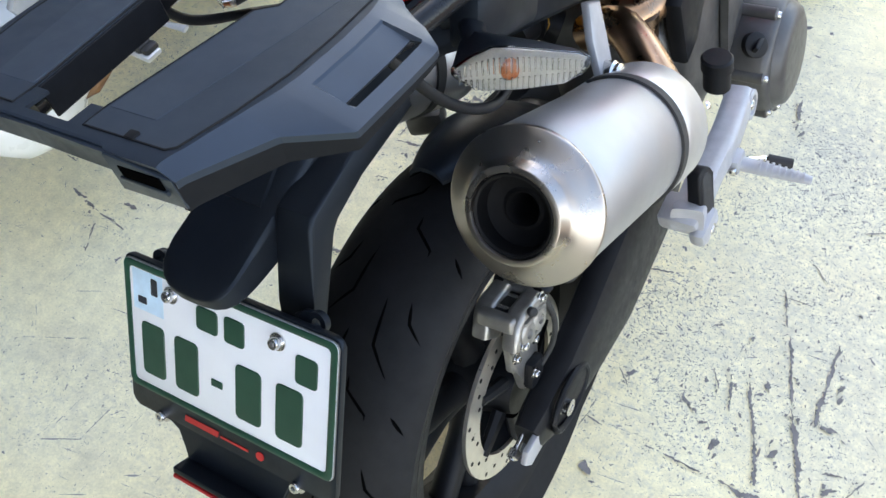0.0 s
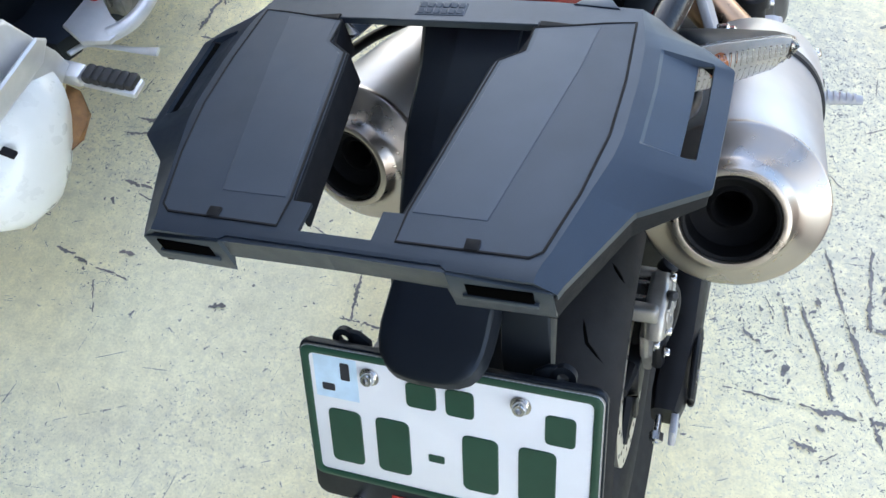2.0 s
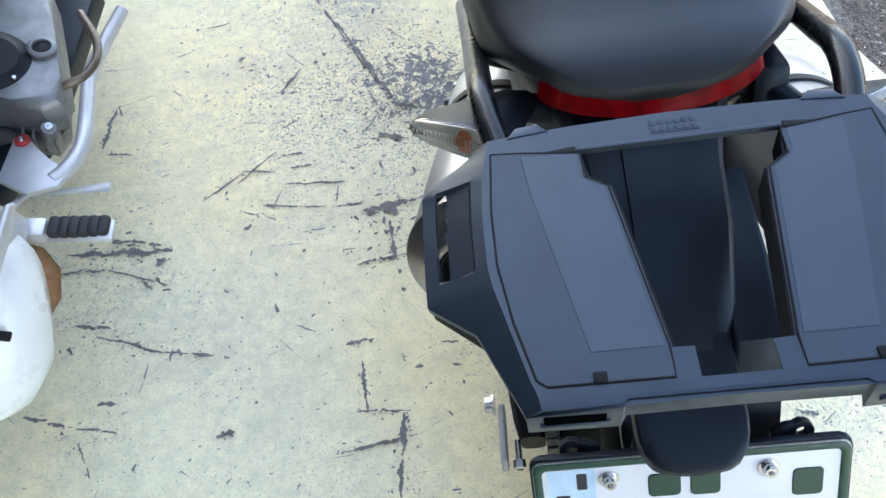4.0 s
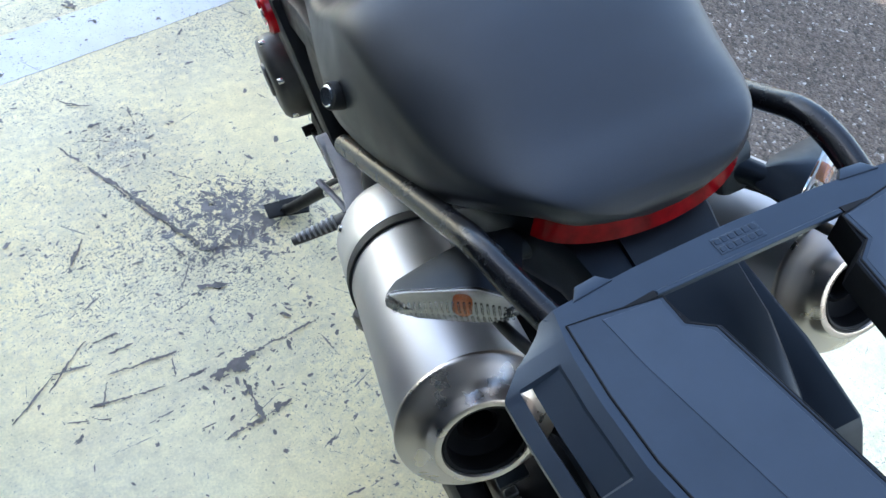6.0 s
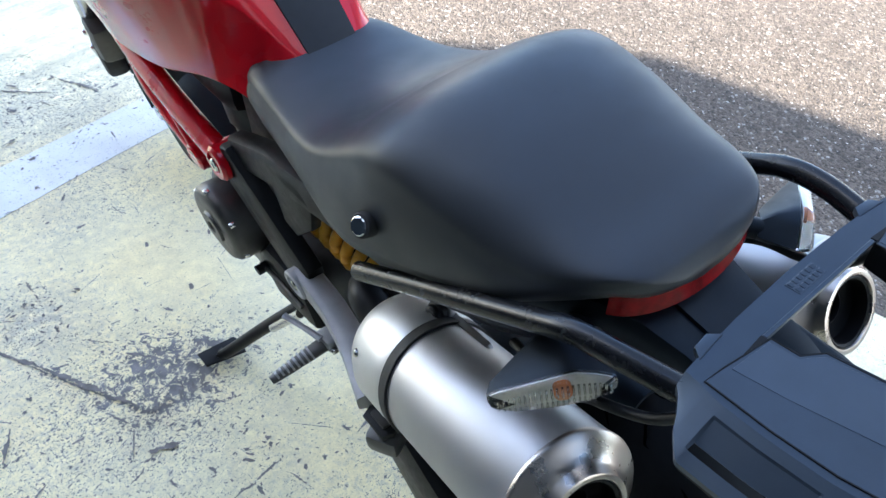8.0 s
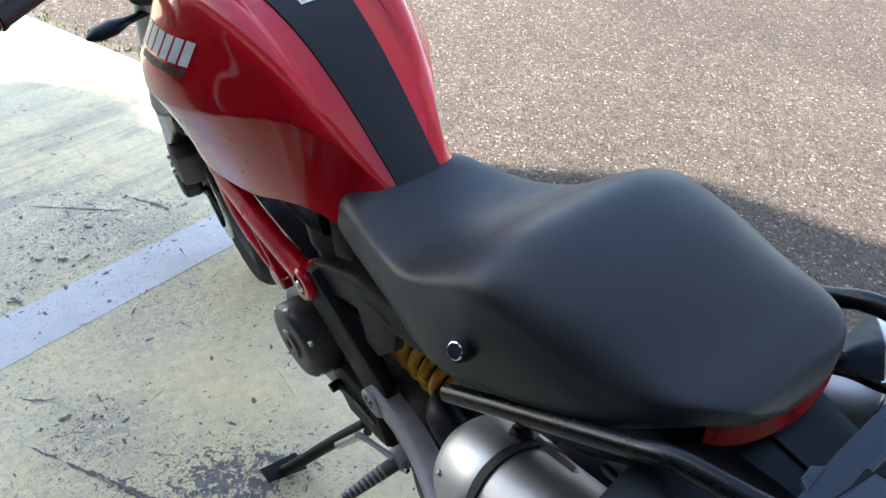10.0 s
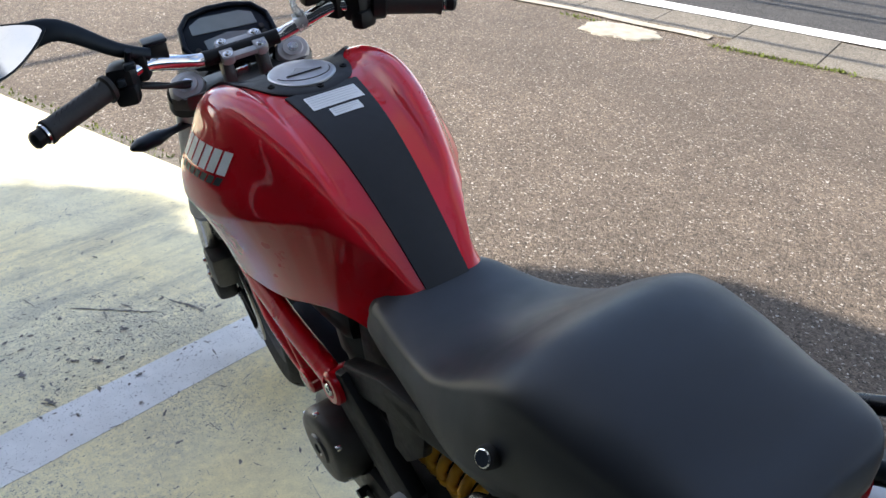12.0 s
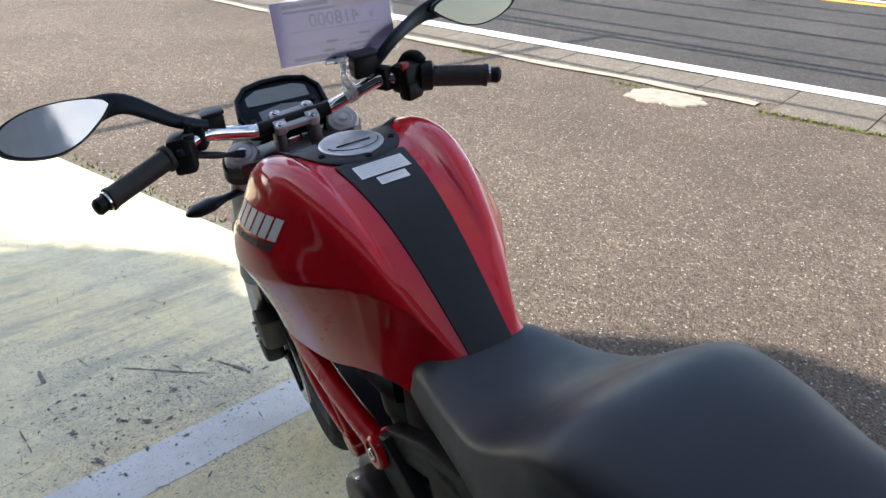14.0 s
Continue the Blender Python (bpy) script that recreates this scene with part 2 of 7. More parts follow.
# Darker copy of the rack plastic that paints shade onto skirt and inner walls
RACK_SHADED = plain("coarse rack plastic toned as shaded", (0.006, 0.007, 0.009), 0.72, spec=0.16, vary=0.2, scale=30, bump=0.3, bump_scale=1200, dist=0.0004)
PLASTIC = plain("black plastic", (0.0055, 0.0070, 0.0100), 0.46, spec=0.32, tint=(0.66, 0.82, 1.0), vary=0.2, scale=20, bump=0.08, bump_scale=700)
GLOSSBLACK = plain("gloss black tube", (0.008, 0.0085, 0.010), 0.24, vary=0.1, spec=0.32)
SATINBLACK = plain("satin black casting", (0.009, 0.0095, 0.011), 0.45, spec=0.18, vary=0.25, scale=30, bump=0.15, bump_scale=300)
SEAT = plain("black seat vinyl", (0.0205, 0.0232, 0.0285), 0.47, spec=0.46, tint=(0.84, 0.92, 1.0), vary=0.10, scale=8, bump=0.22, bump_scale=1100, dist=0.0005)
RUBBER = plain("tyre rubber", (0.0085, 0.0088, 0.010), 0.66, spec=0.22, vary=0.25, scale=25, bump=0.15, bump_scale=350)
RECESS_BLACK = plain("near-black for recesses", (0.002, 0.002, 0.002), 0.95, spec=0.0)
SOFTRUBBER = plain("black rubber", (0.02, 0.02, 0.02), 0.65, vary=0.2, bump=0.2, bump_scale=500)
CASTGREY = plain("grey cast aluminium", (0.38, 0.38, 0.395), 0.42, metal=0.25, vary=0.1, scale=40, bump=0.15, bump_scale=600)
CALIPER = plain("bare aluminium", (0.30, 0.29, 0.275), 0.36, metal=0.75, vary=0.18, scale=60, bump=0.1, bump_scale=400)
ENGINE = plain("dark grey engine casting", (0.085, 0.083, 0.082), 0.42, metal=0.55, vary=0.2, scale=25, bump=0.12, bump_scale=500)
ENGINE_PALE = plain("bare engine casting", (0.24, 0.24, 0.24), 0.5, metal=0.7, vary=0.25, scale=30, bump=0.2, bump_scale=300)
STEEL = plain("bright steel", (0.62, 0.61, 0.60), 0.22, metal=1.0, vary=0.1, scale=60)
CHROME = plain("chrome tube", (0.82, 0.83, 0.86), 0.06, metal=1.0, vary=0.03)
MUFFLER = plain("bead-blasted aluminium sleeve", (0.41, 0.41, 0.42), 0.46, metal=0.88, vary=0.03, scale=9, bump=0.12, bump_scale=1500, dist=0.0002)
MUFFLER_CAP = plain("turned stainless cap", (0.40, 0.365, 0.335), 0.30, metal=1.0, vary=0.05, scale=14)
MUFFLER_FRONT = plain("dull aluminium cap", (0.56, 0.56, 0.56), 0.42, metal=0.88, vary=0.06, scale=15)
# Also fills drillings, slots and holes in place of their shade
DEEP_BLACK = plain("deep matt black", (0.010, 0.010, 0.011), 0.7, spec=0.2)
OUTLET = plain("sooted outlet", (0.004, 0.004, 0.0045), 0.55, spec=0.14)
BAFFLE = plain("dark sooty baffle", (0.006, 0.006, 0.0065), 0.6, spec=0.06, vary=0.3, scale=60)
MANIFOLD = plain("heat-tinted exhaust pipe", (0.42, 0.27, 0.17), 0.3, metal=1.0, vary=0.3, scale=18)
DISC = plain("brake disc steel", (0.66, 0.62, 0.56), 0.33, metal=0.9, vary=0.08, scale=50)
RED = plain("glossy red paint", (0.60, 0.004, 0.014), 0.3, vary=0.05, scale=6, coat=1.0, coat_rough=0.012, spec=0.1)
STRIPE = plain("matt black tank strip", (0.012, 0.013, 0.016), 0.5, spec=0.35, vary=0.1, bump=0.1, bump_scale=900)
TAIL_RED = plain("red lamp lens", (0.15, 0.0015, 0.004), 0.12, vary=0.5, scale=70, spec=0.10)
LENS = make_lens("clear ribbed lens", (0.96, 0.96, 0.94))
REFLECTOR = plain("lamp reflector", (0.46, 0.45, 0.42), 0.42, metal=0.35, vary=0.12, scale=150)
AMBER = plain("amber bulb", (0.55, 0.16, 0.05), 0.2, vary=0.1)
PLATE_WHITE = plain("white plate enamel", (0.80, 0.81, 0.84), 0.42, vary=0.03, scale=15)
PLATE_GREEN = plain("green plate enamel", (0.008, 0.055, 0.032), 0.4, vary=0.1)
INK = plain("dark ink", (0.02, 0.022, 0.03), 0.5)
LABEL = plain("white label", (0.84, 0.85, 0.87), 0.55, vary=0.03)
LABEL_BLUE = plain("pale blue sticker", (0.55, 0.72, 0.86), 0.5, vary=0.12, scale=60)
LOGO_RED = plain("red print", (0.45, 0.02, 0.02), 0.5)
LOGO_WHITE = plain("white print", (0.80, 0.78, 0.77), 0.4)
SPRING = plain("yellow spring enamel", (0.80, 0.40, 0.035), 0.32, vary=0.1)
CHAIN = plain("oily chain steel", (0.10, 0.095, 0.09), 0.4, metal=0.8, vary=0.4, scale=120)
LCD = plain("instrument glass", (0.19, 0.225, 0.22), 0.15, vary=0.1, coat=1.0)
MIRROR = plain("mirror glass", (0.9, 0.92, 0.94), 0.01, metal=1.0, vary=0.01)
SWITCH_RED = plain("red switch", (0.30, 0.03, 0.03), 0.4)
PAPER = plain("lilac price card", (0.40, 0.32, 0.56), 0.6, vary=0.05)
CARD_INK = plain("card print", (0.22, 0.20, 0.36), 0.6)
CARD_HEAD = plain("card heading", (0.42, 0.30, 0.44), 0.6)
ACRYLIC = make_lens("clear card sleeve", (0.95, 0.96, 0.97), 0.05)
CLIP = plain("milky clear plastic clip", (0.80, 0.81, 0.82), 0.25, trans=0.55, vary=0.05)
SILVER = plain("silver painted metal", (0.62, 0.62, 0.62), 0.4, metal=0.55, vary=0.08)
PEARL = plain("pearl white cover", (0.74, 0.75, 0.72), 0.3, vary=0.05, scale=12, coat=0.4)
OILPIPE = plain("brownish steel pipe", (0.16, 0.125, 0.095), 0.35, metal=0.6, vary=0.3)
RUST = plain("rusty brown bracket", (0.29, 0.14, 0.045), 0.5, vary=0.45, scale=35, bump=0.2, bump_scale=200)


# ---- shape helpers ----
SHEAR = 0.10


def lean(v):
    """Skews the machine to fit the camera's view: lower parts lie further out, the rear wheel hardly."""
    share = float(np.interp(v[1], (0.12, 0.42), (0.2, 1.0)))
    return Vector((v[0] + SHEAR * share * max(0.0, 0.62 - v[2]), v[1], v[2]))


def part(name, bm, material, parent, label="", smooth=True, skew=True, sharp=38):
    """Links a bmesh as one mesh object under a thing or a part."""
    if skew:
        for v in bm.verts:
            v.co = lean(v.co)
    bmesh.ops.recalc_face_normals(bm, faces=bm.faces)
    me = bpy.data.meshes.new(name)
    bm.to_mesh(me)
    bm.free()
    me.materials.append(material)
    if smooth:
        me.shade_smooth()
        me.set_sharp_from_angle(angle=radians(sharp))
    ob = new(name, me)
    ob.parent = parent
    if label:
        tagged(ob, label)
    return ob


def joined(*bms):
    out = bmesh.new()
    for b in bms:
        me = bpy.data.meshes.new("tmp")
        b.to_mesh(me)
        b.free()
        out.from_mesh(me)
        bpy.data.meshes.remove(me)
    return out


def rings(sections, closed=True, cap=True, tail=True):
    """Skins a row of rings of equal length."""
    bm = bmesh.new()
    rows = [[bm.verts.new(p) for p in s] for s in sections]
    k = len(rows[0])
    for a, b in zip(rows, rows[1:]):
        for i in range(k if closed else k - 1):
            j = (i + 1) % k
            bm.faces.new((a[i], a[j], b[j], b[i]))
    if cap and closed:
        if tail:
            bm.faces.new(rows[0])
        bm.faces.new(rows[-1])
    return bm


def spline(points, steps=6):
    """A Catmull-Rom line through the points."""
    pts = [Vector(p) for p in points]
    if len(pts) < 3:
        return pts
    out = []
    for i in range(len(pts) - 1):
        p0, p1, p2 = pts[max(i - 1, 0)], pts[i], pts[i + 1]
        p3 = pts[min(i + 2, len(pts) - 1)]
        for s in range(steps):
            t = s / steps
            out.append(0.5 * (2 * p1 + (p2 - p0) * t + (2 * p0 - 5 * p1 + 4 * p2 - p3) * t * t + (3 * p1 - p0 - 3 * p2 + p3) * t ** 3))
    out.append(pts[-1])
    return out


def tube(points, radius, segs=16, steps=6, smooth=True, flat=1.0):
    """A round bar swept along a line; radius may be a list."""
    line = spline(points, steps) if smooth else [Vector(p) for p in points]
    n = len(line)
    rad = radius if isinstance(radius, (list, tuple)) else [radius] * 2
    up = Vector((0, 0, 1))
    secs = []
    for i, p in enumerate(line):
        d = (line[min(i + 1, n - 1)] - line[max(i - 1, 0)]).normalized()
        a = d.cross(up)
        if a.length < 1e-3:
            a = d.cross(Vector((1, 0, 0)))
        a.normalize()
        b = d.cross(a)
        f = i / max(1, n - 1) * (len(rad) - 1)
        k = min(int(f), len(rad) - 2)
        r = rad[k] + (rad[k + 1] - rad[k]) * (f - k)
        secs.append([p + a * r * math.cos(2 * math.pi * j / segs) + b * r * flat * math.sin(2 * math.pi * j / segs) for j in range(segs)])
    return rings(secs)


def axes(origin, way):
    """A frame whose z runs along way."""
    q = Vector(way).to_track_quat("Z", "Y").to_matrix().to_4x4()
    return Matrix.Translation(origin) @ q


def lathe(profile, origin, way, segs=48, closed=False, cap=True, tail=True):
    """Turns (distance along way, radius) pairs round an axis."""
    m = axes(origin, way)
    secs = [[m @ Vector((r * math.cos(2 * math.pi * j / segs), r * math.sin(2 * math.pi * j / segs), s)) for j in range(segs)] for s, r in profile]
    if closed:
        secs.append(secs[0])
        bm = rings(secs, cap=False)
        bmesh.ops.remove_doubles(bm, verts=bm.verts, dist=1e-6)
        return bm
    return rings(secs, cap=cap, tail=tail)


def box(centre, size, m=None, bevel=0.003, segs=2, taper=1.0):
    """A bevelled block."""
    bm = bmesh.new()
    bmesh.ops.create_cube(bm, size=1.0)
    for v in bm.verts:
        k = taper if v.co.z < 0 else 1.0
        v.co = Vector((v.co.x * size[0] * k, v.co.y * size[1] * k, v.co.z * size[2]))
    if bevel:
        bmesh.ops.bevel(bm, geom=list(bm.edges), offset=min(bevel, min(size) * 0.45), segments=segs, affect="EDGES", profile=0.5)
    mm = Matrix.Translation(centre) @ (m if m else Matrix())
    bmesh.ops.transform(bm, matrix=mm, verts=bm.verts)
    return bm


def slab(outline, low, high, place=None, bevel=0.002, segs=2):
    """An extruded outline (x, y) from height low to high; heights may be functions of (x, y)."""
    f = (lambda h: h if callable(h) else (lambda x, y: h))
    lo, hi = f(low), f(high)
    bm = bmesh.new()
    place = place if place else (lambda p: p)

    def ring(fun):
        return [bm.verts.new((x, y, fun(x, y))) for x, y in outline]
    a, b = ring(lo), ring(hi)
    k = len(outline)
    for i in range(k):
        j = (i + 1) % k
        bm.faces.new((a[i], a[j], b[j], b[i]))
    top = bm.faces.new(b)
    bot = bm.faces.new(list(reversed(a)))
    if bevel:
        bmesh.ops.bevel(bm, geom=list(set(top.edges) | set(bot.edges)), offset=bevel, segments=segs, affect="EDGES", profile=0.5)
    for v in bm.verts:
        v.co = Vector(place(v.co))
    return bm


def bolt_head(origin, way, r=0.006, h=0.005, washer=True, segs=16):
    """A socket-head bolt on a washer."""
    prof = [(0, r * 1.5), (0.0015, r * 1.5), (0.0016, r)] if washer else [(0, r)]
    prof += [(h * 0.8, r), (h, r * 0.85), (h, r * 0.45), (h * 0.55, r * 0.42)]
    return lathe(prof, origin, way, segs)


def lerp_table(table, y):
    """Rows of (y, a, b, ...) read at y by smooth interpolation."""
    if y <= table[0][0]:
        return table[0][1:]
    for i in range(len(table) - 1):
        if y <= table[i + 1][0]:
            break
    p1, p2 = table[i], table[i + 1]
    p0, p3 = table[max(i - 1, 0)], table[min(i + 2, len(table) - 1)]
    h = p2[0] - p1[0]
    t = (y - p1[0]) / h
    out = []
    for k in range(1, len(p1)):
        m1 = (p2[k] - p0[k]) / max(1e-6, p2[0] - p0[0]) * h
        m2 = (p3[k] - p1[k]) / max(1e-6, p3[0] - p1[0]) * h
        out.append((2 * t ** 3 - 3 * t * t + 1) * p1[k] + (t ** 3 - 2 * t * t + t) * m1 + (3 * t * t - 2 * t ** 3) * p2[k] + (t ** 3 - t * t) * m2)
    return tuple(out)


def thing(name, label, category, group="", kind="", m=None):
    ob = new(name)
    tagged(ob, label, category, group, kind)
    if m:
        ob.matrix_world = m
    return ob


def flat_mesh(name, faces, material, label="", category="", kind="structure", thick=0.0):
    """A setting piece from a few corner loops."""
    bm = bmesh.new()
    for loop in faces:
        vs = [bm.verts.new(p) for p in loop]
        bm.faces.new(vs)
    bmesh.ops.remove_doubles(bm, verts=bm.verts, dist=1e-5)
    bmesh.ops.recalc_face_normals(bm, faces=bm.faces)
    for f in bm.faces:
        if f.normal.z < 0 and abs(f.normal.z) > 0.5:
            f.normal_flip()
    me = bpy.data.meshes.new(name)
    bm.to_mesh(me)
    bm.free()
    me.materials.append(material)
    ob = new(name, me)
    tagged(ob, label, category, kind=kind)
    return ob


# ---- the ground: flat painted forecourt, asphalt rising to the road ----
NRM, ALONG, FOLD, RISE = Vector((0.9507, 0.3102, 0)), Vector((-0.3102, 0.9507, 0)), 1.35, math.tan(radians(7))


def site(n, u, up=0.0):
    """A point of the ground, n metres towards the road and u along it."""
    p = NRM * n + ALONG * u
    return Vector((p.x, p.y, RISE * max(0.0, min(n, 16.0) - FOLD) + up))


def strip(n0, n1, u0, u1, up, wob=0.0, steps=1):
    loops = []
    for i in range(steps):
        a, b = u0 + (u1 - u0) * i / steps, u0 + (u1 - u0) * (i + 1) / steps
        wa, wb = (wob * noise.noise((a * 1.7, 3, n0)), wob * noise.noise((b * 1.7, 3, n0)))
        va, vb = (wob * noise.noise((a * 2.1, 7, n1)), wob * noise.noise((b * 2.1, 7, n1)))
        loops.append([site(n0 + wa, a, up), site(n1 + va, a, up), site(n1 + vb, b, up), site(n0 + wb, b, up)])
    return loops


flat_mesh("ground", strip(-300, FOLD, -300, 300, -0.006) + strip(FOLD, 16, -300, 300, -0.006) + strip(16, 600, -300, 300, -0.006), ASPHALT,
          "sun-bleached brown asphalt with pale chippings", "ground")
EDGE = [(1.6, -3.0), (1.30, -0.6), (1.00, 0.56), (0.545, 1.45), (0.25, 3.5), (-0.40, 5.45), (-1.6, 9.0)]
edge_line = [Vector((x, y, 0)) for x, y in EDGE]
pave = [[(-30, a.y, 0.0), (a.x, a.y, 0.0), (b.x, b.y, 0.0), (-30, b.y, 0.0)] for a, b in zip(edge_line, edge_line[1:])]
pave.append([(-30, -30, 0.0), (1.6, -30, 0.0), (1.6, -3, 0.0), (-30, -3, 0.0)])
flat_mesh("pavement", pave, CREAM, "cream-painted concrete forecourt, chipped and scratched", "pavement")
lip = [[(a.x, a.y, -0.001), (a.x + w0, a.y + 0.05, -0.001), (b.x + w1, b.y + 0.05, -0.001), (b.x, b.y, -0.001)]
       for a, b, w0, w1 in ((edge_line[3], edge_line[4], 0.03, 0.09), (edge_line[4], edge_line[5], 0.09, 0.30), (edge_line[5], edge_line[6], 0.30, 0.4))]
flat_mesh("edge_strip", lip, CONCRETE, "bare concrete strip with a little moss", "kerb strip")
flat_mesh("gutter", strip(4.93, 5.36, 26, 60, 0.002, 0.03, 34) + strip(4.70, 5.36, -60, -4, 0.002, 0.03, 56), CONCRETE, "rough concrete gutter beside the road", "gutter")
flat_mesh("kerb_line", strip(4.825, 4.925, 2.22, 40, 0.005, 0.05, 300), LINE_CONCRETE, "pale mortar edge of the gutter", "kerb")
flat_mesh("road", strip(5.39, 13.6, -60, 60, 0.002, 0.04, 260), ROAD, "dark road asphalt", "road")
flat_mesh("edge_line", strip(5.40, 5.60, -60, 60, 0.006), ROAD_WHITE, "white painted road edge line", "road marking")
flat_mesh("centre_line", strip(9.66, 9.84, -60, 60, 0.006), ROAD_ORANGE, "orange painted centre line", "road marking")
flat_mesh("centre_stripe", strip(9.94, 10.09, -60, 60, 0.006), ROAD_WHITE, "white painted line beside the centre line", "road marking")


def gutter_slabs():
    """Concrete gutter slabs, 0.6 m long, each a little out of line with the next."""
    run = thing("gutter_run", "row of rough concrete gutter slabs beside the road", "gutter", kind="structure")
    rnd = random.Random(21)
    for k in range(50):
        u0 = -3.9 + 0.6 * k
        n0 = 4.935 if u0 > 2.0 else 4.70
        dn, up = rnd.uniform(-0.006, 0.006), rnd.uniform(0.001, 0.006)
        bm = slab([(n0 + dn, u0 + 0.002), (5.375 + dn, u0 + 0.002), (5.375 + dn, u0 + 0.597), (n0 + dn, u0 + 0.597)], -0.03, up,
                  lambda p: site(p.x, p.y, p.z), bevel=0.003, segs=1)
        part("slab", bm, CONCRETE, run, skew=False, smooth=False)


gutter_slabs()


def make_bay_paint():
    n = Nodes("worn white line paint")
    base = n.mix(n.ramp(n.noise(6, 6, 0.7), (0.42, 0.0), (0.75, 0.6)), (0.78, 0.78, 0.785), (0.52, 0.52, 0.52))
    mask = n.math("GREATER_THAN", n.noise(150, 6, 0.64, distortion=0.6), 0.635)
    for ang, sc, thr in ((0.5, (60, 220, 1), 0.655), (1.9, (60, 220, 1), 0.665), (0.9, (3, 140, 1), 0.70), (2.2, (3, 150, 1), 0.70)):
        mask = n.math("MAXIMUM", mask, n.math("GREATER_THAN", n.noise(1.0, 5, 0.62, vec=n.coords(sc, (0, 0, ang))), thr))
    n.set(color=n.mix(mask, base, (0.27, 0.26, 0.28)), rough=0.62)
    n.bump(n.noise(150, 4), 0.2, 0.001)
    return n.mat


# white bay line on the forecourt
bay_dir = Vector((0.943, 0.333, 0))
bay_side = Vector((-0.333, 0.943, 0))
bay0 = Vector((-0.697, 1.925, 0.0))
BAY = make_bay_paint()


def bay_line():
    """A thin coat of line paint with a slightly ragged edge."""
    rim = []
    for side in (-1, 1):
        row = [(a * 0.02 - 6.0, side * (0.078 + 0.0016 * noise.noise((a * 0.33, side * 4.0, 0.5)))) for a in range(346)]
        rim += row if side < 0 else row[::-1]
    bm = slab(rim, -0.004, 0.0012, lambda p: bay0 + bay_dir * p.x + bay_side * p.y + Vector((0, 0, p.z)), bevel=0)
    ob = part("bay_line", bm, BAY, None, skew=False, smooth=False)
    tagged(ob, "white painted parking line, scuffed", "floor marking", kind="structure")


bay_line()

# ---- building whose shade lies over the forecourt ----
def building():
    b = thing("shop_building", "pale building behind the forecourt, inferred from its shade, with added panes", "building", kind="structure")
    ang = math.atan2(ALONG.y, ALONG.x)
    m = Matrix.Rotation(ang, 4, "Z")
    # Out of view; the wall is kept pale to brighten reflections
    mid = NRM * -5.4 + ALONG * -3.66
    wall_bm = box((mid.x, mid.y, 3.28), (21.68, 7.0, 6.56), m, bevel=0.02)
    part("wall", wall_bm, WALL, b, skew=False, smooth=False)
    band = NRM * -1.88 + ALONG * -3.66
    part("fascia", box((band.x, band.y, 5.52), (21.70, 0.07, 2.06), m, bevel=0.01), FASCIA, b, "dark metal fascia under the roof", skew=False)
    # Unseen panes added so that the right mirror reflects something dark
    for k in range(7):
        p = NRM * -1.89 + ALONG * (-12.6 + 2.7 * k)
        win = part("window", box((p.x, p.y, 1.50), (2.56, 0.05, 2.9), m, bevel=0.004), DARKGLASS, b, "dark pane added for reflections", skew=False)
        part("frame", box((p.x, p.y, 3.00), (2.66, 0.08, 0.10), m, bevel=0.006), SATINBLACK, win, skew=False)
    return b


building()


def shade_tree():
    """An unseen slender tree, added at the building's corner so that its crown breaks the edge of the shade."""
    tr = thing("tree", "unseen tree added to break the edge of the shade", "tree")
    rnd = random.Random(12)
    foot = Vector((-4.42, 6.55, 0))
    part("trunk", tube([foot, foot + Vector((0.03, 0.0, 1.5)), foot + Vector((0.12, -0.03, 3.0)), foot + Vector((0.24, -0.08, 4.3))], [0.07, 0.055, 0.04, 0.02], 12), BARK, tr, skew=False)
    for k in range(9):
        z = 2.9 + 0.17 * k
        a = 2.4 * k
        p0 = foot + Vector((0.08 * z - 0.12, -0.02 * z + 0.03, z))
        part("limb", tube([p0, p0 + Vector((0.22 * math.cos(a), 0.22 * math.sin(a), 0.16)), p0 + Vector((0.36 * math.cos(a), 0.36 * math.sin(a), 0.36))], [0.016, 0.010, 0.005], 8), BARK, tr, skew=False)
    bm = bmesh.new()
    for cx, cy, cz, r in ((-4.13, 6.37, 4.42, 0.30), (-4.05, 6.47, 4.62, 0.20), (-4.30, 6.50, 4.10, 0.34), (-4.35, 6.60, 4.65, 0.30), (-4.42, 6.62, 3.75, 0.34), (-4.28, 6.42, 4.78, 0.2)):
        for _ in range(620):
            d = Vector((rnd.gauss(0, 1), rnd.gauss(0, 1), rnd.gauss(0, 1))).normalized() * (r * rnd.random() ** 0.4)
            c = Vector((cx, cy, cz)) + d
            t = Vector((rnd.gauss(0, 1), rnd.gauss(0, 1), rnd.gauss(0, 0.5))).normalized() * 0.034
            w = t.cross(Vector((rnd.gauss(0, 1), rnd.gauss(0, 1), 1))).normalized() * 0.014
            bm.faces.new([bm.verts.new(c - t), bm.verts.new(c + w), bm.verts.new(c + t), bm.verts.new(c - w)])
    part("crown", bm, LEAF, tr, skew=False, smooth=False)


shade_tree()

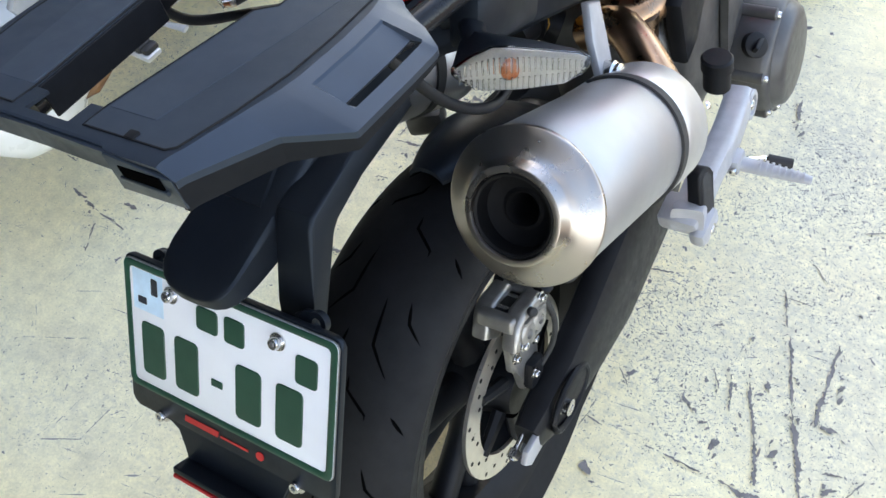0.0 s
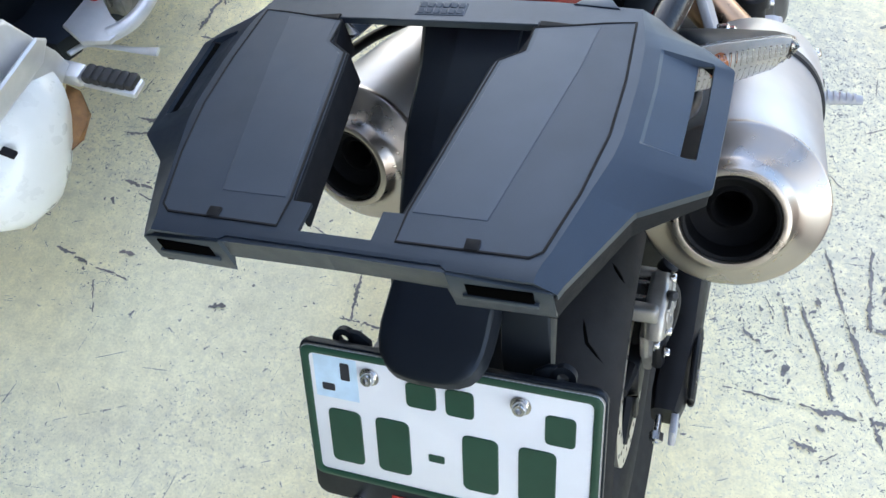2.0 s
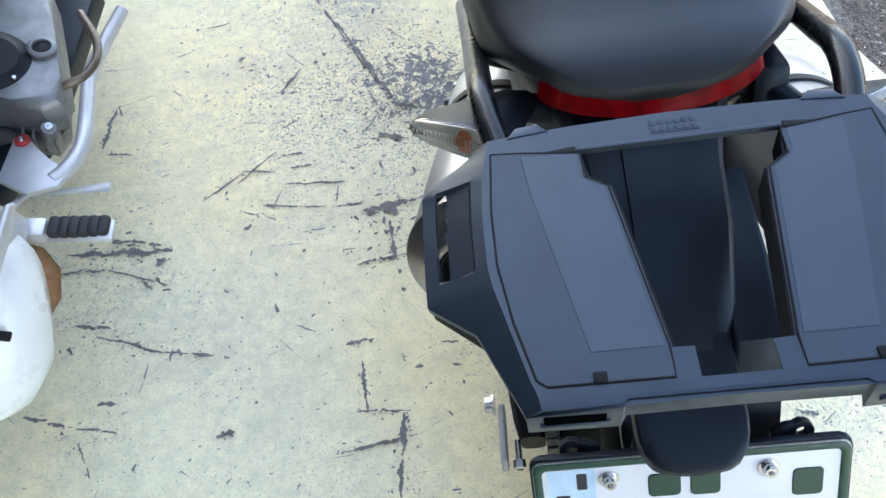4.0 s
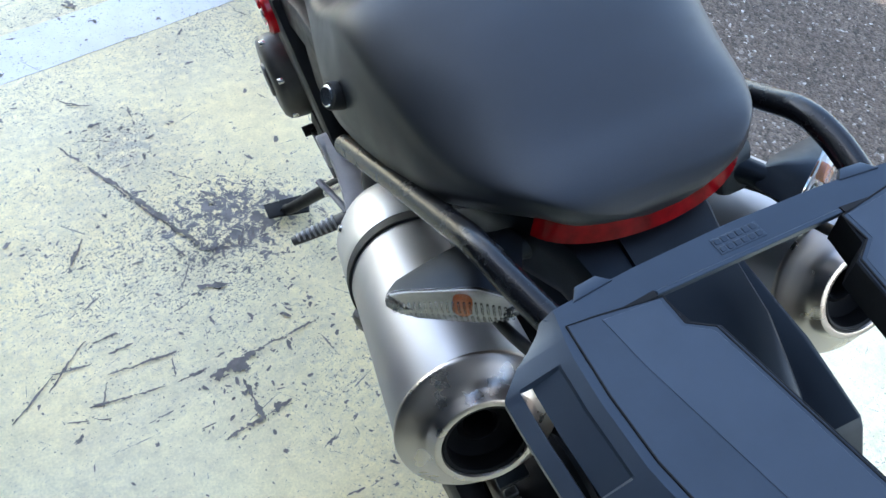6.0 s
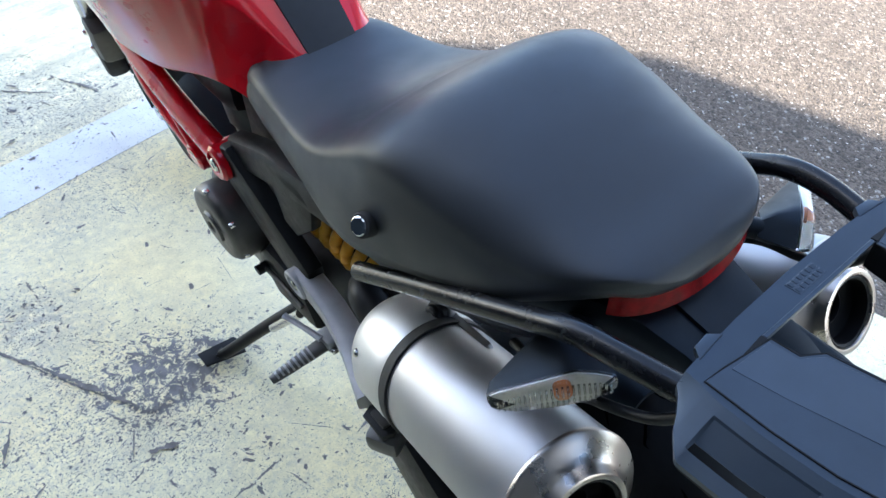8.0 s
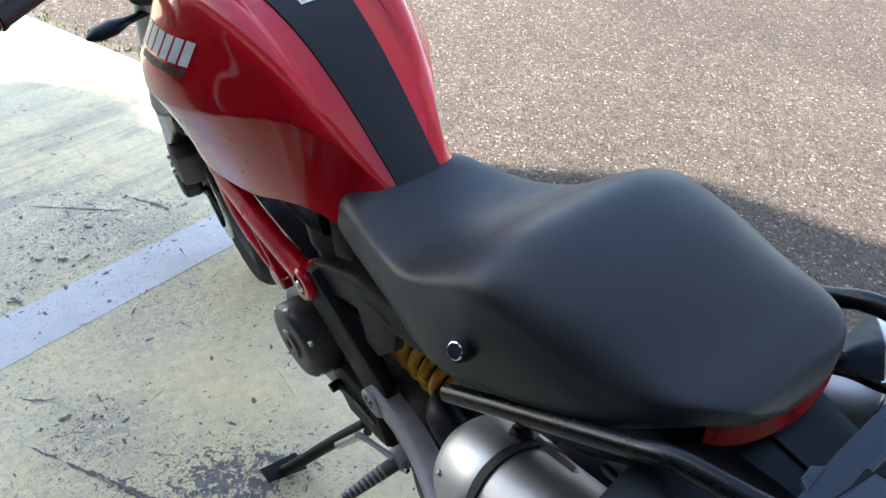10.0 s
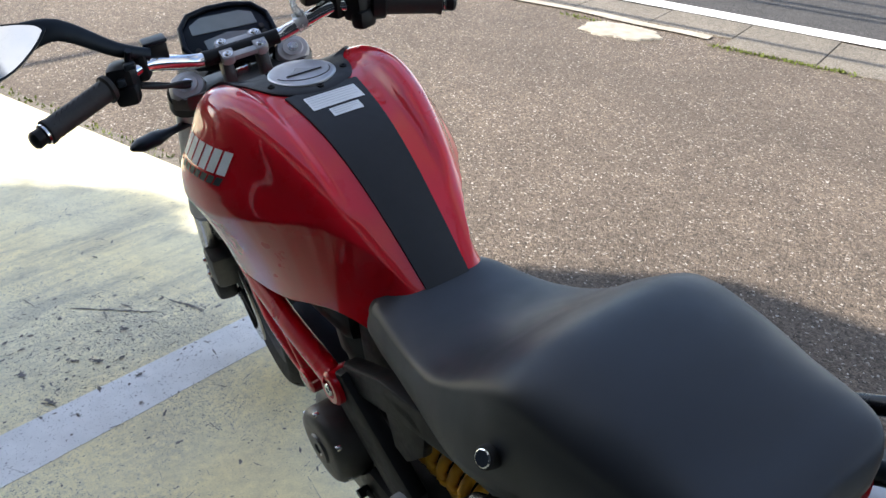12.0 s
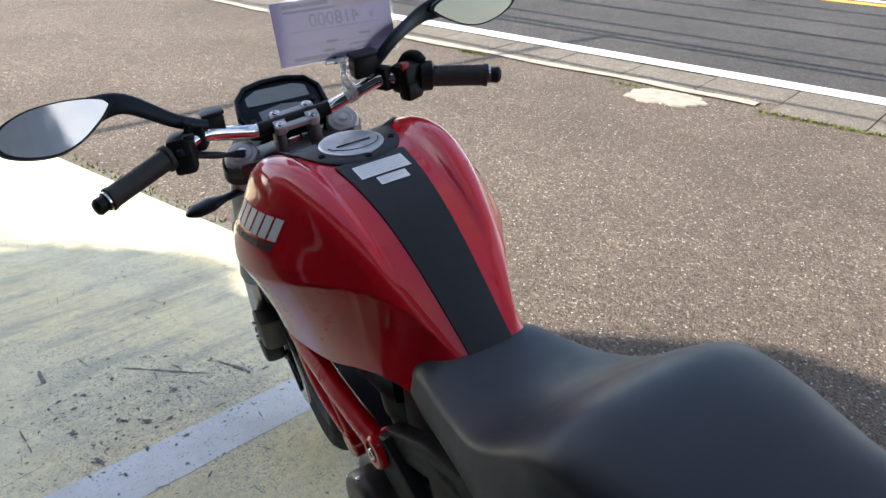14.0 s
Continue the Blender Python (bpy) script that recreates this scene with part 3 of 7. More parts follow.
# ---- scuffs through the paint ----
def scuffs():
    rnd = random.Random(5)
    bm = bmesh.new()
    count = [0]

    def level():
        count[0] += 1
        return 0.0008 + 0.0001 * (count[0] % 31)

    def fleck(p, r, stretch, ang):
        k, up, seed, vs = (9 if r < 0.004 else 18), level(), rnd.uniform(0, 99), []
        for i in range(k):
            a = 2 * math.pi * i / k
            q = r * (0.8 + 0.75 * noise.noise((math.cos(a) * 1.3, math.sin(a) * 1.3, seed)) + 0.5 * noise.noise((math.cos(a) * 4, math.sin(a) * 4, seed + 7)))
            q = max(q, r * 0.15)
            x, y = q * stretch * math.cos(a), q * math.sin(a)
            vs.append(bm.verts.new((p.x + x * math.cos(ang) - y * math.sin(ang), p.y + x * math.sin(ang) + y * math.cos(ang), up)))
        mid = bm.verts.new((p.x, p.y, up))
        for i in range(k):
            bm.faces.new((mid, vs[i], vs[(i + 1) % k]))

    def stroke(x0, y0, x1, y1, w):
        """A ragged scrape of about w millimetres that breaks where it runs thin."""
        a, b = Vector((x0, y0, 0)), Vector((x1, y1, 0))
        run = (b - a).length
        way = (b - a).normalized()
        side = Vector((-way.y, way.x, 0))
        w, up, seed, prev = w * 0.001, level(), rnd.uniform(0, 99), None
        n = max(3, int(run / 0.0025))
        for i in range(n + 1):
            q = i / n
            s = q * run
            bow = side * (0.0022 * noise.noise((s * 11, seed, 1.0)) + 0.0012 * noise.noise((s * 120, seed, 3.0)))
            ends = min(1.0, 0.35 + 3.0 * min(q, 1 - q))
            half = [0.5 * w * ends * (0.72 + 1.6 * noise.noise((s * 38, seed, g)) + 1.1 * noise.noise((s * 210, seed, g + 9))) for g in (11.0, 23.0)]
            if half[0] + half[1] < 0.0007:
                prev = None
                continue
            c = a + way * s + bow
            pair = [bm.verts.new((c + side * max(half[0], 0.0002)).to_tuple()[:2] + (up,)), bm.verts.new((c - side * max(half[1], 0.0002)).to_tuple()[:2] + (up,))]
            if prev:
                bm.faces.new((prev[0], prev[1], pair[1], pair[0]))
            prev = pair
        for i in range(int(run / 0.010)):
            p = a.lerp(b, rnd.random()) + side * rnd.gauss(0, w * 0.9 + 0.003)
            fleck(p, rnd.uniform(0.0006, 0.0016) + 0.12 * w * rnd.random(), rnd.uniform(1, 2.4), math.atan2(way.y, way.x) + rnd.gauss(0, 0.5))

    by_stand = ((-0.714, 1.585, -0.605, 1.405, 7), (-0.615, 1.42, -0.522, 1.25, 11), (-0.66, 1.49, -0.56, 1.31, 4), (-0.53, 1.24, -0.47, 1.22, 7), (-0.74, 1.09, -0.7, 1.1, 5), (-0.72, 1.06, -0.68, 1.07, 4), (-0.73, 1.02, -0.61, 1.03, 5), (-0.63, 0.97, -0.58, 0.98, 6),
                (-0.58, 0.96, -0.48, 0.99, 14), (-0.54, 0.955, -0.5, 0.985, 20), (-0.48, 0.99, -0.37, 1.01, 5), (-0.53, 0.94, -0.52, 0.84, 8), (-0.59, 0.84, -0.51, 0.86, 8), (-0.51, 0.86, -0.42, 0.89, 5),
                (-0.38, 0.98, -0.36, 0.92, 5), (-0.34, 0.86, -0.33, 0.82, 9), (-0.75, 1.26, -0.71, 1.33, 5), (-0.56, 1.67, -0.56, 1.6, 4), (-0.69, 1.73, -0.65, 1.7, 6))
    by_rear = ((-0.75, 1.1, -0.82, 1.02, 3), (-0.55, 1.15, -0.5, 1.14, 10), (-0.6, 1.11, -0.55, 1.13, 4), (-0.61, 0.68, -0.56, 0.69, 8), (-0.58, 0.65, -0.57, 0.56, 7), (-0.62, 0.49, -0.49, 0.52, 6), (-0.59, 0.56, -0.5, 0.56, 5),
               (-0.51, 0.56, -0.52, 0.42, 9), (-0.81, 0.52, -0.78, 0.53, 6), (-0.81, 1.05, -0.75, 1.05, 4), (-0.88, 0.98, -0.81, 1.05, 3), (-0.79, 0.97, -0.65, 0.97, 4), (-0.69, 0.91, -0.65, 0.92, 4), (-0.50, 1.40, -0.44, 1.34, 6))
    by_neighbour = ((-1.1, 0.86, -0.92, 0.87, 12), (-1.03, 0.89, -0.94, 0.88, 11), (-1.11, 0.82, -1.03, 0.83, 6), (-1.03, 0.83, -0.92, 0.8, 4), (-1.06, 0.72, -1.02, 0.71, 8), (-1.02, 0.7, -0.91, 0.67, 6), (-0.91, 0.67, -0.8, 0.66, 5),
                    (-1.06, 0.68, -1.05, 0.66, 13), (-1.11, 0.56, -1.03, 0.54, 7), (-1.03, 0.54, -0.95, 0.53, 4), (-1.0, 0.58, -0.97, 0.58, 6), (-1.02, 0.52, -0.99, 0.46, 3), (-1.08, 1.1, -1.07, 1.21, 7), (-1.07, 1.09, -1.02, 1.09, 5))
    by_wheel = ((0.15, 0.81, 0.19, 0.7, 6), (0.19, 0.7, 0.21, 0.63, 8), (0.19, 0.92, 0.23, 0.78, 6), (0.23, 0.78, 0.28, 0.64, 9), (0.27, 0.94, 0.27, 0.83, 7), (0.27, 0.83, 0.27, 0.77, 10), (0.04, 0.61, 0.18, 0.61, 5),
                (0.18, 0.61, 0.25, 0.61, 11), (0.24, 0.61, 0.38, 0.62, 6), (-0.04, 0.53, -0.01, 0.53, 15), (0.15, 0.55, 0.19, 0.54, 10), (0.27, 0.63, 0.29, 0.57, 8), (0.16, 1.0, 0.18, 0.93, 5), (0.12, 0.81, 0.14, 0.73, 5), (0.06, 1.48, 0.07, 1.39, 9), (0.3, 0.7, 0.33, 0.71, 5))
    past_line = ((-0.46, 2.51, -0.23, 2.37, 6), (-0.66, 2.58, -0.66, 2.49, 10), (-0.55, 2.61, -0.53, 2.54, 4), (-0.36, 2.34, -0.34, 2.32, 20), (-0.47, 2.21, -0.45, 2.19, 22), (-0.61, 2.09, -0.6, 2.05, 20), (-0.64, 2.23, -0.63, 2.21, 16),
                 (-0.52, 2.23, -0.5, 2.22, 10), (-0.3, 2.81, -0.29, 2.79, 9), (-0.19, 2.44, -0.12, 2.33, 10), (-0.75, 2.29, -0.74, 2.17, 5))
    for row in by_stand + by_rear + by_neighbour + by_wheel + past_line:
        stroke(*row)
    # short stray scratches all over
    for _ in range(150):
        x, y = rnd.uniform(-1.25, 0.5), rnd.uniform(0.3, 3.2)
        a, run = rnd.choice((0.15, 0.4, 1.4, 2.3, 2.9)) + rnd.gauss(0, 0.2), rnd.uniform(0.015, 0.07)
        stroke(x, y, x + run * math.cos(a), y + run * math.sin(a), rnd.uniform(1.6, 4.2))
    clusters = ((-0.43, 1.30, 0.10, 160), (-0.50, 1.22, 0.05, 60), (-0.59, 1.57, 0.06, 50), (-0.36, 1.08, 0.12, 110), (-1.0, 0.87, 0.05, 26), (-0.52, 0.95, 0.05, 40), (-0.6, 0.75, 0.2, 90),
                (-0.75, 1.35, 0.12, 40), (0.2, 0.75, 0.14, 120), (-0.60, 2.35, 0.22, 200), (-0.45, 2.1, 0.15, 90), (-0.75, 1.9, 0.2, 70), (-0.3, 2.5, 0.2, 90), (-0.2, 2.3, 0.15, 90), (-0.2, 1.6, 0.15, 50), (-0.3, 0.75, 0.2, 60), (0.3, 1.2, 0.25, 90))
    for x, y, s, n in clusters:
        for i in range(n):
            p = Vector((rnd.gauss(x, s), rnd.gauss(y, s * 0.8), 0))
            fleck(p, rnd.uniform(0.0007, 0.0022) + 0.004 * rnd.random() ** 4, rnd.uniform(1, 3.0), rnd.choice((0.4, 0.45, 1.3, 2.3)) + rnd.gauss(0, 0.3))
    me = bpy.data.meshes.new("paint_scuffs")
    bm.normal_update()
    for f in bm.faces:
        if f.normal.z < 0:
            f.normal_flip()
    bm.to_mesh(me)
    bm.free()
    me.materials.append(SCAR)
    ob = new("paint_scuffs", me)
    tagged(ob, "grey chips and scrape marks in the cream paint", "paint damage", kind="stuff")


scuffs()


def mortar_patch():
    rim = []
    for i in range(90):
        a = 2 * math.pi * i / 90
        q = 1 + 0.25 * noise.noise((math.cos(a) * 2, math.sin(a) * 2, 1.5)) + 0.12 * noise.noise((math.cos(a) * 9, math.sin(a) * 9, 4.0))
        rim.append((4.6 + 0.19 * q * math.cos(a), 2.75 + 0.27 * q * math.sin(a)))
    rings_ = []
    for k, up in ((1.0, -0.004), (0.96, 0.006), (0.6, 0.010)):
        rings_.append([site(4.6 + (n - 4.6) * k, 2.75 + (u - 2.75) * k, up) for n, u in rim])
    bm = rings(rings_)
    ob = part("mortar_patch", bm, LINE_CONCRETE, None, skew=False)
    tagged(ob, "pale mortar patch smeared on the asphalt", "patch", kind="structure")


mortar_patch()


def cables():
    for k, (n, z, r) in enumerate(((3.0, 5.9, 0.034), (2.75, 6.6, 0.040), (3.35, 6.3, 0.030), (3.6, 7.4, 0.045), (4.3, 7.6, 0.036), (2.2, 5.2, 0.028), (4.9, 8.0, 0.04))):
        pts = [NRM * n + ALONG * u + Vector((0, 0, z + 0.0012 * (u - 4) ** 2)) for u in range(-25, 37, 4)]
        ob = part("overhead_cable", tube(pts, r, 8, 2), SOFTRUBBER, None, skew=False)
        tagged(ob, "black overhead cable strung along the road", "cable", "overhead cables")
    a, b = NRM * -7.5 + ALONG * 9.2 + Vector((0, 0, 3.2)), NRM * 2.75 + ALONG * 9.7 + Vector((0, 0, 6.64))
    pts = [a.lerp(b, t / 10) - Vector((0, 0, 0.5 * math.sin(math.pi * t / 10))) for t in range(11)]
    tagged(part("overhead_cable", tube(pts, 0.03, 8, 2), SOFTRUBBER, None, skew=False), "black service cable running to the building", "cable", "overhead cables")


cables()


def moss_tufts():
    rnd = random.Random(3)
    bm = bmesh.new()
    spots = [(4.70 - 0.02 * rnd.random(), 2.15 - 0.03 * i) for i in range(30)] + [(4.78, 4.4 + 0.03 * i) for i in range(9)] + [(4.70 + 0.02 * rnd.random(), 3.0 + 0.05 * i) for i in range(6)] + [(1.36, 3.4 + 0.13 * i) for i in range(14)]
    for n, u in spots:
        for j in range(14):
            p = site(n + rnd.gauss(0, 0.02), u + rnd.gauss(0, 0.03), 0.0)
            h, w, a = rnd.uniform(0.006, 0.02), rnd.uniform(0.004, 0.009), rnd.uniform(0, 6.3)
            d = Vector((math.cos(a), math.sin(a), 0)) * w
            bm.faces.new([bm.verts.new(p - d), bm.verts.new(p + d), bm.verts.new(p + Vector((d.y * 0.8, -d.x * 0.8, h)))])
    ob = part("moss", bm, MOSS, None, skew=False, smooth=False)
    tagged(ob, "small green moss tufts along the concrete joint", "moss", kind="stuff")


moss_tufts()

# ---- the motorcycle, in its own frame: x to its right, y ahead of the rear axle, z up ----
bike = thing("motorcycle", "red and black naked motorcycle leaning on its side stand", "motorcycle", m=pose(-0.17, 0.464, 0, 0, -13, -0.8))
AXLE = 0.300
WHEEL_X = 0.026


def wheel(name, centre, r_out, width, rim_r, parent, turn=None, disc_sides=(1,), disc_r=0.122, disc_x=0.085):
    """A cast wheel with tyre, spokes and brake discs; its axis runs along x."""
    w = width / 2
    prof = []
    crown = r_out - rim_r
    for i in range(25):
        a = -1.0 + 2 * i / 24
        x = w * math.sin(a * 1.35) / math.sin(1.35)
        prof.append((x, rim_r + crown * (0.18 + 0.82 * math.cos(a * 1.35 * 0.86) ** 0.8)))
    prof = [(-w * 0.72, rim_r)] + prof + [(w * 0.72, rim_r)]
    tyre = part("tyre" if not turn else "front_tyre", lathe(prof, centre, (1, 0, 0), 96, closed=True), RUBBER, parent, "black road tyre with curved grooves")
    # tread grooves: near-black bent tubes, slightly proud, in place of the grooves' shade
    def crown_at(x):
        a = math.asin(max(-1, min(1, x / w * math.sin(1.35)))) / 1.35
        return rim_r + crown * (0.18 + 0.82 * math.cos(a * 1.35 * 0.86) ** 0.8)
    for i in range(11):
        for s in (-1, 1):
            base = 2 * math.pi * (i + (0.25 if s > 0 else 0)) / 11
            for way in (((0.20, 0.0), (0.24, 0.10), (0.27, 0.20), (0.45, 0.26), (0.66, 0.33)), ((0.10, 0.30), (0.13, 0.36), (0.42, 0.42), (0.44, 0.46)), ((0.50, 0.02), (0.58, 0.10), (0.84, 0.17)), ((0.70, 0.40), (0.92, 0.47))):
                pts = []
                for (f0, g0), (f1, g1) in zip(way, way[1:]):
                    for k in range(4):
                        x, ang = s * w * (f0 + (f1 - f0) * k / 4), base + g0 + (g1 - g0) * k / 4
                        rr = crown_at(x) - 0.0014
                        pts.append(Vector(centre) + Vector((x, rr * math.cos(ang), rr * math.sin(ang))))
                part("tread_groove", tube(pts, [0.0010, 0.0021, 0.0021, 0.0010], 8, smooth=False), RECESS_BLACK, tyre)
    rimp = [(-w * 0.78, rim_r + 0.010), (-w * 0.74, rim_r + 0.012), (-w * 0.68, rim_r - 0.002), (-w * 0.45, rim_r - 0.022), (w * 0.45, rim_r - 0.022),
            (w * 0.68, rim_r - 0.002), (w * 0.74, rim_r + 0.012), (w * 0.78, rim_r + 0.010), (w * 0.70, rim_r - 0.012), (w * 0.4, rim_r - 0.034), (-w * 0.4, rim_r - 0.034), (-w * 0.70, rim_r - 0.012)]
    rim = part("rim", lathe(rimp, centre, (1, 0, 0), 72, closed=True), SATINBLACK, parent, "satin black cast rim")
    c = Vector(centre)
    for i in range(5):
        a = 2 * math.pi * i / 5 + 0.3
        for d in (-0.17, 0.17):
            p0 = c + Vector((0, 0.035 * math.cos(a), 0.035 * math.sin(a)))
            p1 = c + Vector((0, 0.09 * math.cos(a + d * 0.3), 0.09 * math.sin(a + d * 0.3)))
            p2 = c + Vector((0, (rim_r - 0.028) * math.cos(a + d), (rim_r - 0.028) * math.sin(a + d)))
            part("spoke", tube([p0, p1, p2], [0.024, 0.018, 0.020], 10, 4), SATINBLACK, rim)
    part("hub", lathe([(-0.07, 0.02), (-0.07, 0.034), (-0.03, 0.045), (0.03, 0.045), (0.07, 0.034), (0.07, 0.02)], centre, (1, 0, 0), 32), SATINBLACK, rim)
    if not turn:
        part("cush_drive", lathe([(-0.125, 0.03), (-0.125, 0.060), (-0.075, 0.088), (-0.050, 0.092), (-0.040, 0.080), (-0.035, 0.04)], centre, (1, 0, 0), 40), SATINBLACK, rim)
    for s in disc_sides:
        x0 = s * disc_x
        dp = [(x0 - 0.0025, disc_r - 0.032), (x0 - 0.0025, disc_r), (x0 + 0.0025, disc_r), (x0 + 0.0025, disc_r - 0.032)]
        disc = part("brake_disc", lathe(dp, centre, (1, 0, 0), 72, closed=True), DISC, parent, "drilled steel brake disc")
        for i in range(36):
            a = 2 * math.pi * i / 36
            rr = disc_r - (0.007, 0.016, 0.025)[i % 3]
            part("drilling", lathe([(x0 - 0.0029, 0.0030), (x0 + 0.0029, 0.0030)], c + Vector((0, rr * math.cos(a), rr * math.sin(a))), (1, 0, 0), 8), DEEP_BLACK, disc)
        for i in range(6):
            a = 2 * math.pi * i / 6
            p0 = c + Vector((x0, 0.04 * math.cos(a), 0.04 * math.sin(a)))
            p1 = c + Vector((x0, (disc_r - 0.028) * math.cos(a + 0.25), (disc_r - 0.028) * math.sin(a + 0.25)))
            part("carrier_arm", tube([p0, p1], [0.010, 0.007], 8), SATINBLACK, disc)
    return tyre


wheel("rear", (WHEEL_X, 0, AXLE), 0.302, 0.158, 0.212, bike, disc_x=0.059)


# -- swing arm, axle, caliper --
def swing_arm():
    def arm(s):
        secs = []
        for y, x, z, hx, hz in ((0.43, 0.095, 0.362, 0.035, 0.066), (0.33, 0.115, 0.338, 0.030, 0.088), (0.20, 0.130, 0.306, 0.024, 0.086), (0.10, 0.136, 0.296, 0.023, 0.066), (0.035, 0.136, 0.298, 0.022, 0.048), (-0.03, 0.132, 0.297, 0.020, 0.032), (-0.055, 0.130, 0.296, 0.016, 0.022)):
            ring = []
            for j in range(20):
                a = 2 * math.pi * j / 20
                cx, cz = math.cos(a), math.sin(a)
                k = 1 / max(abs(cx) ** 4 + abs(cz) ** 4, 1e-6) ** 0.25
                ring.append((s * x + hx * cx * k, y, z + hz * cz * k))
            secs.append(ring)
        return rings(secs)
    sw = part("swing_arm", arm(1), SATINBLACK, bike, "satin black swing arm")
    part("left_arm", arm(-1), SATINBLACK, sw)
    part("cross_member", box((0, 0.35, 0.375), (0.2, 0.07, 0.09), bevel=0.015), SATINBLACK, sw)
    for s in (1, -1):
        d = 0.026 if s > 0 else 0.0
        part("adjuster", slab([(-0.045, -0.016), (0.03, -0.016), (0.04, 0.0), (0.03, 0.016), (-0.045, 0.016), (-0.055, 0.0)], 0.0, 0.008,
                              lambda p, s=s, d=d: (s * (0.164 - d + p.z), p.x - 0.035, 0.292 + p.y - 0.12 * p.x), bevel=0.002), CASTGREY, sw, "grey chain adjuster plate")
        part("axle_nut", lathe([(0, 0.015), (0.003, 0.015), (0.004, 0.011), (0.012, 0.011), (0.013, 0.009), (0.013, 0.005), (0.006, 0.004)], (s * (0.176 - d), 0, 0.300), (s, 0, 0), 6 * 4), STEEL, sw, "steel axle nut")
        part("adjuster_bolt", tube([(s * (0.15 - d), -0.05, 0.297), (s * (0.15 - d), -0.088, 0.291)], 0.004, 10), STEEL, sw)
        part("adjuster_nut", lathe([(0, 0.008), (0.010, 0.008), (0.012, 0.005)], (s * (0.15 - d), -0.075, 0.293), (0, -1, -0.1), 6), STEEL, sw)
    # raised rim round the axle end
    rim_line = [(0.1565, 0.046 * math.cos(a) + 0.012, 0.302 + 0.033 * math.sin(a)) for a in [2 * math.pi * i / 20 for i in range(21)]]
    part("axle_rim", tube(rim_line, 0.0045, 8, smooth=False), SATINBLACK, sw)
    return sw


swing_arm()


def rear_caliper():
    m = Matrix.Rotation(radians(-20), 4, "X")
    o = Vector((0.112, 0.008, 0.447))

    def at(x, y, z):
        return o + m.to_3x3() @ Vector((x, y, z))

    def blk(c, size, bevel=0.004, segs=2):
        return box(at(*c), size, m, bevel=bevel, segs=segs)
    body = [(-0.036, -0.020), (-0.031, 0.012), (-0.018, 0.025), (0.020, 0.029), (0.036, 0.016), (0.038, -0.010), (0.024, -0.026), (-0.010, -0.033)]

    def half(k, x0, x1, bev):
        bm = slab([(y * k, z * k) for y, z in body], x0, x1, bevel=bev, segs=3)
        for v in bm.verts:
            v.co = at(v.co.z, v.co.x, v.co.y)
        return bm
    cal = part("rear_caliper", half(1.0, 0.002, 0.024, 0.006), CALIPER, bike, "bare aluminium rear brake caliper")
    part("caliper_half", half(0.94, -0.036, -0.014, 0.005), CALIPER, cal)
    for y, z, wide in ((-0.027, 0.010, 0.016), (0.028, 0.014, 0.015)):
        part("caliper_bridge", blk((-0.006, y, z), (0.046, wide, 0.020), 0.005, 3), CALIPER, cal)
    part("pad_window", blk((-0.006, 0.0, 0.006), (0.018, 0.040, 0.024), 0.002), DEEP_BLACK, cal)
    for y in (-0.012, 0.012):
        part("pad_pin", tube([at(-0.030, y, 0.016), at(0.020, y, 0.016)], 0.0036, 12), STEEL, cal)
        part("pad_plate", blk((0.000, y, 0.012), (0.0035, 0.018, 0.014), 0.001), SATINBLACK, cal)
    for y, z in ((-0.014, -0.004), (0.013, -0.001)):
        part("piston_boss", lathe([(0, 0.0145), (0.004, 0.0140), (0.006, 0.011), (0.006, 0.006), (0.003, 0.005)], at(0.022, y, z), (1, 0, 0.15), 24), CALIPER, cal)
    part("rib", blk((0.024, 0.0, 0.012), (0.008, 0.046, 0.006), 0.003), CALIPER, cal)
    part("rib", blk((0.024, 0.0, -0.016), (0.008, 0.034, 0.006), 0.003), CALIPER, cal)
    part("caliper_bracket", slab([(-0.030, 0.05), (0.022, 0.055), (0.030, 0.02), (0.020, -0.05), (-0.006, -0.062), (-0.022, -0.045), (-0.018, -0.015), (-0.034, 0.01)], 0.0, 0.011,
                                 lambda p: (0.108 + p.z, p.x + 0.008, 0.372 + p.y), bevel=0.004), CALIPER, cal)
    part("sensor_block", box((0.124, 0.006, 0.345), (0.016, 0.032, 0.040), m, bevel=0.007), SATINBLACK, cal)
    for p in ((0.124, -0.022, 0.412), (0.124, 0.020, 0.395), (0.132, -0.004, 0.360), (0.134, 0.034, 0.462), (0.136, -0.018, 0.440)):
        part("bolt", bolt_head(p, (1, 0, 0), 0.005, 0.006), STEEL, cal)
    part("bleed_cap", lathe([(0, 0.0055), (0.014, 0.0055), (0.016, 0.003)], at(0.022, -0.004, 0.018), (0.5, -0.4, 0.7), 12), SOFTRUBBER, cal)
    part("banjo_cap", lathe([(0, 0.010), (0.012, 0.010), (0.014, 0.007)], at(0.014, 0.036, 0.020), (0.5, 0.2, 0.8), 18), SATINBLACK, cal)
    part("brake_hose", tube([at(0.014, 0.04, 0.024), (0.132, 0.07, 0.452), (0.132, 0.11, 0.405), (0.13, 0.16, 0.40), (0.12, 0.3, 0.44)], 0.005, 10), SOFTRUBBER, cal, "black brake hose")
    part("sensor_wire", tube([(0.128, 0.045, 0.455), (0.140, 0.045, 0.41), (0.138, 0.035, 0.372), (0.130, 0.015, 0.350)], 0.0035, 8), SOFTRUBBER, cal)
    for o_ in (cal, *cal.children_recursive):
        for v in o_.data.vertices:
            v.co.x -= 0.009


rear_caliper()


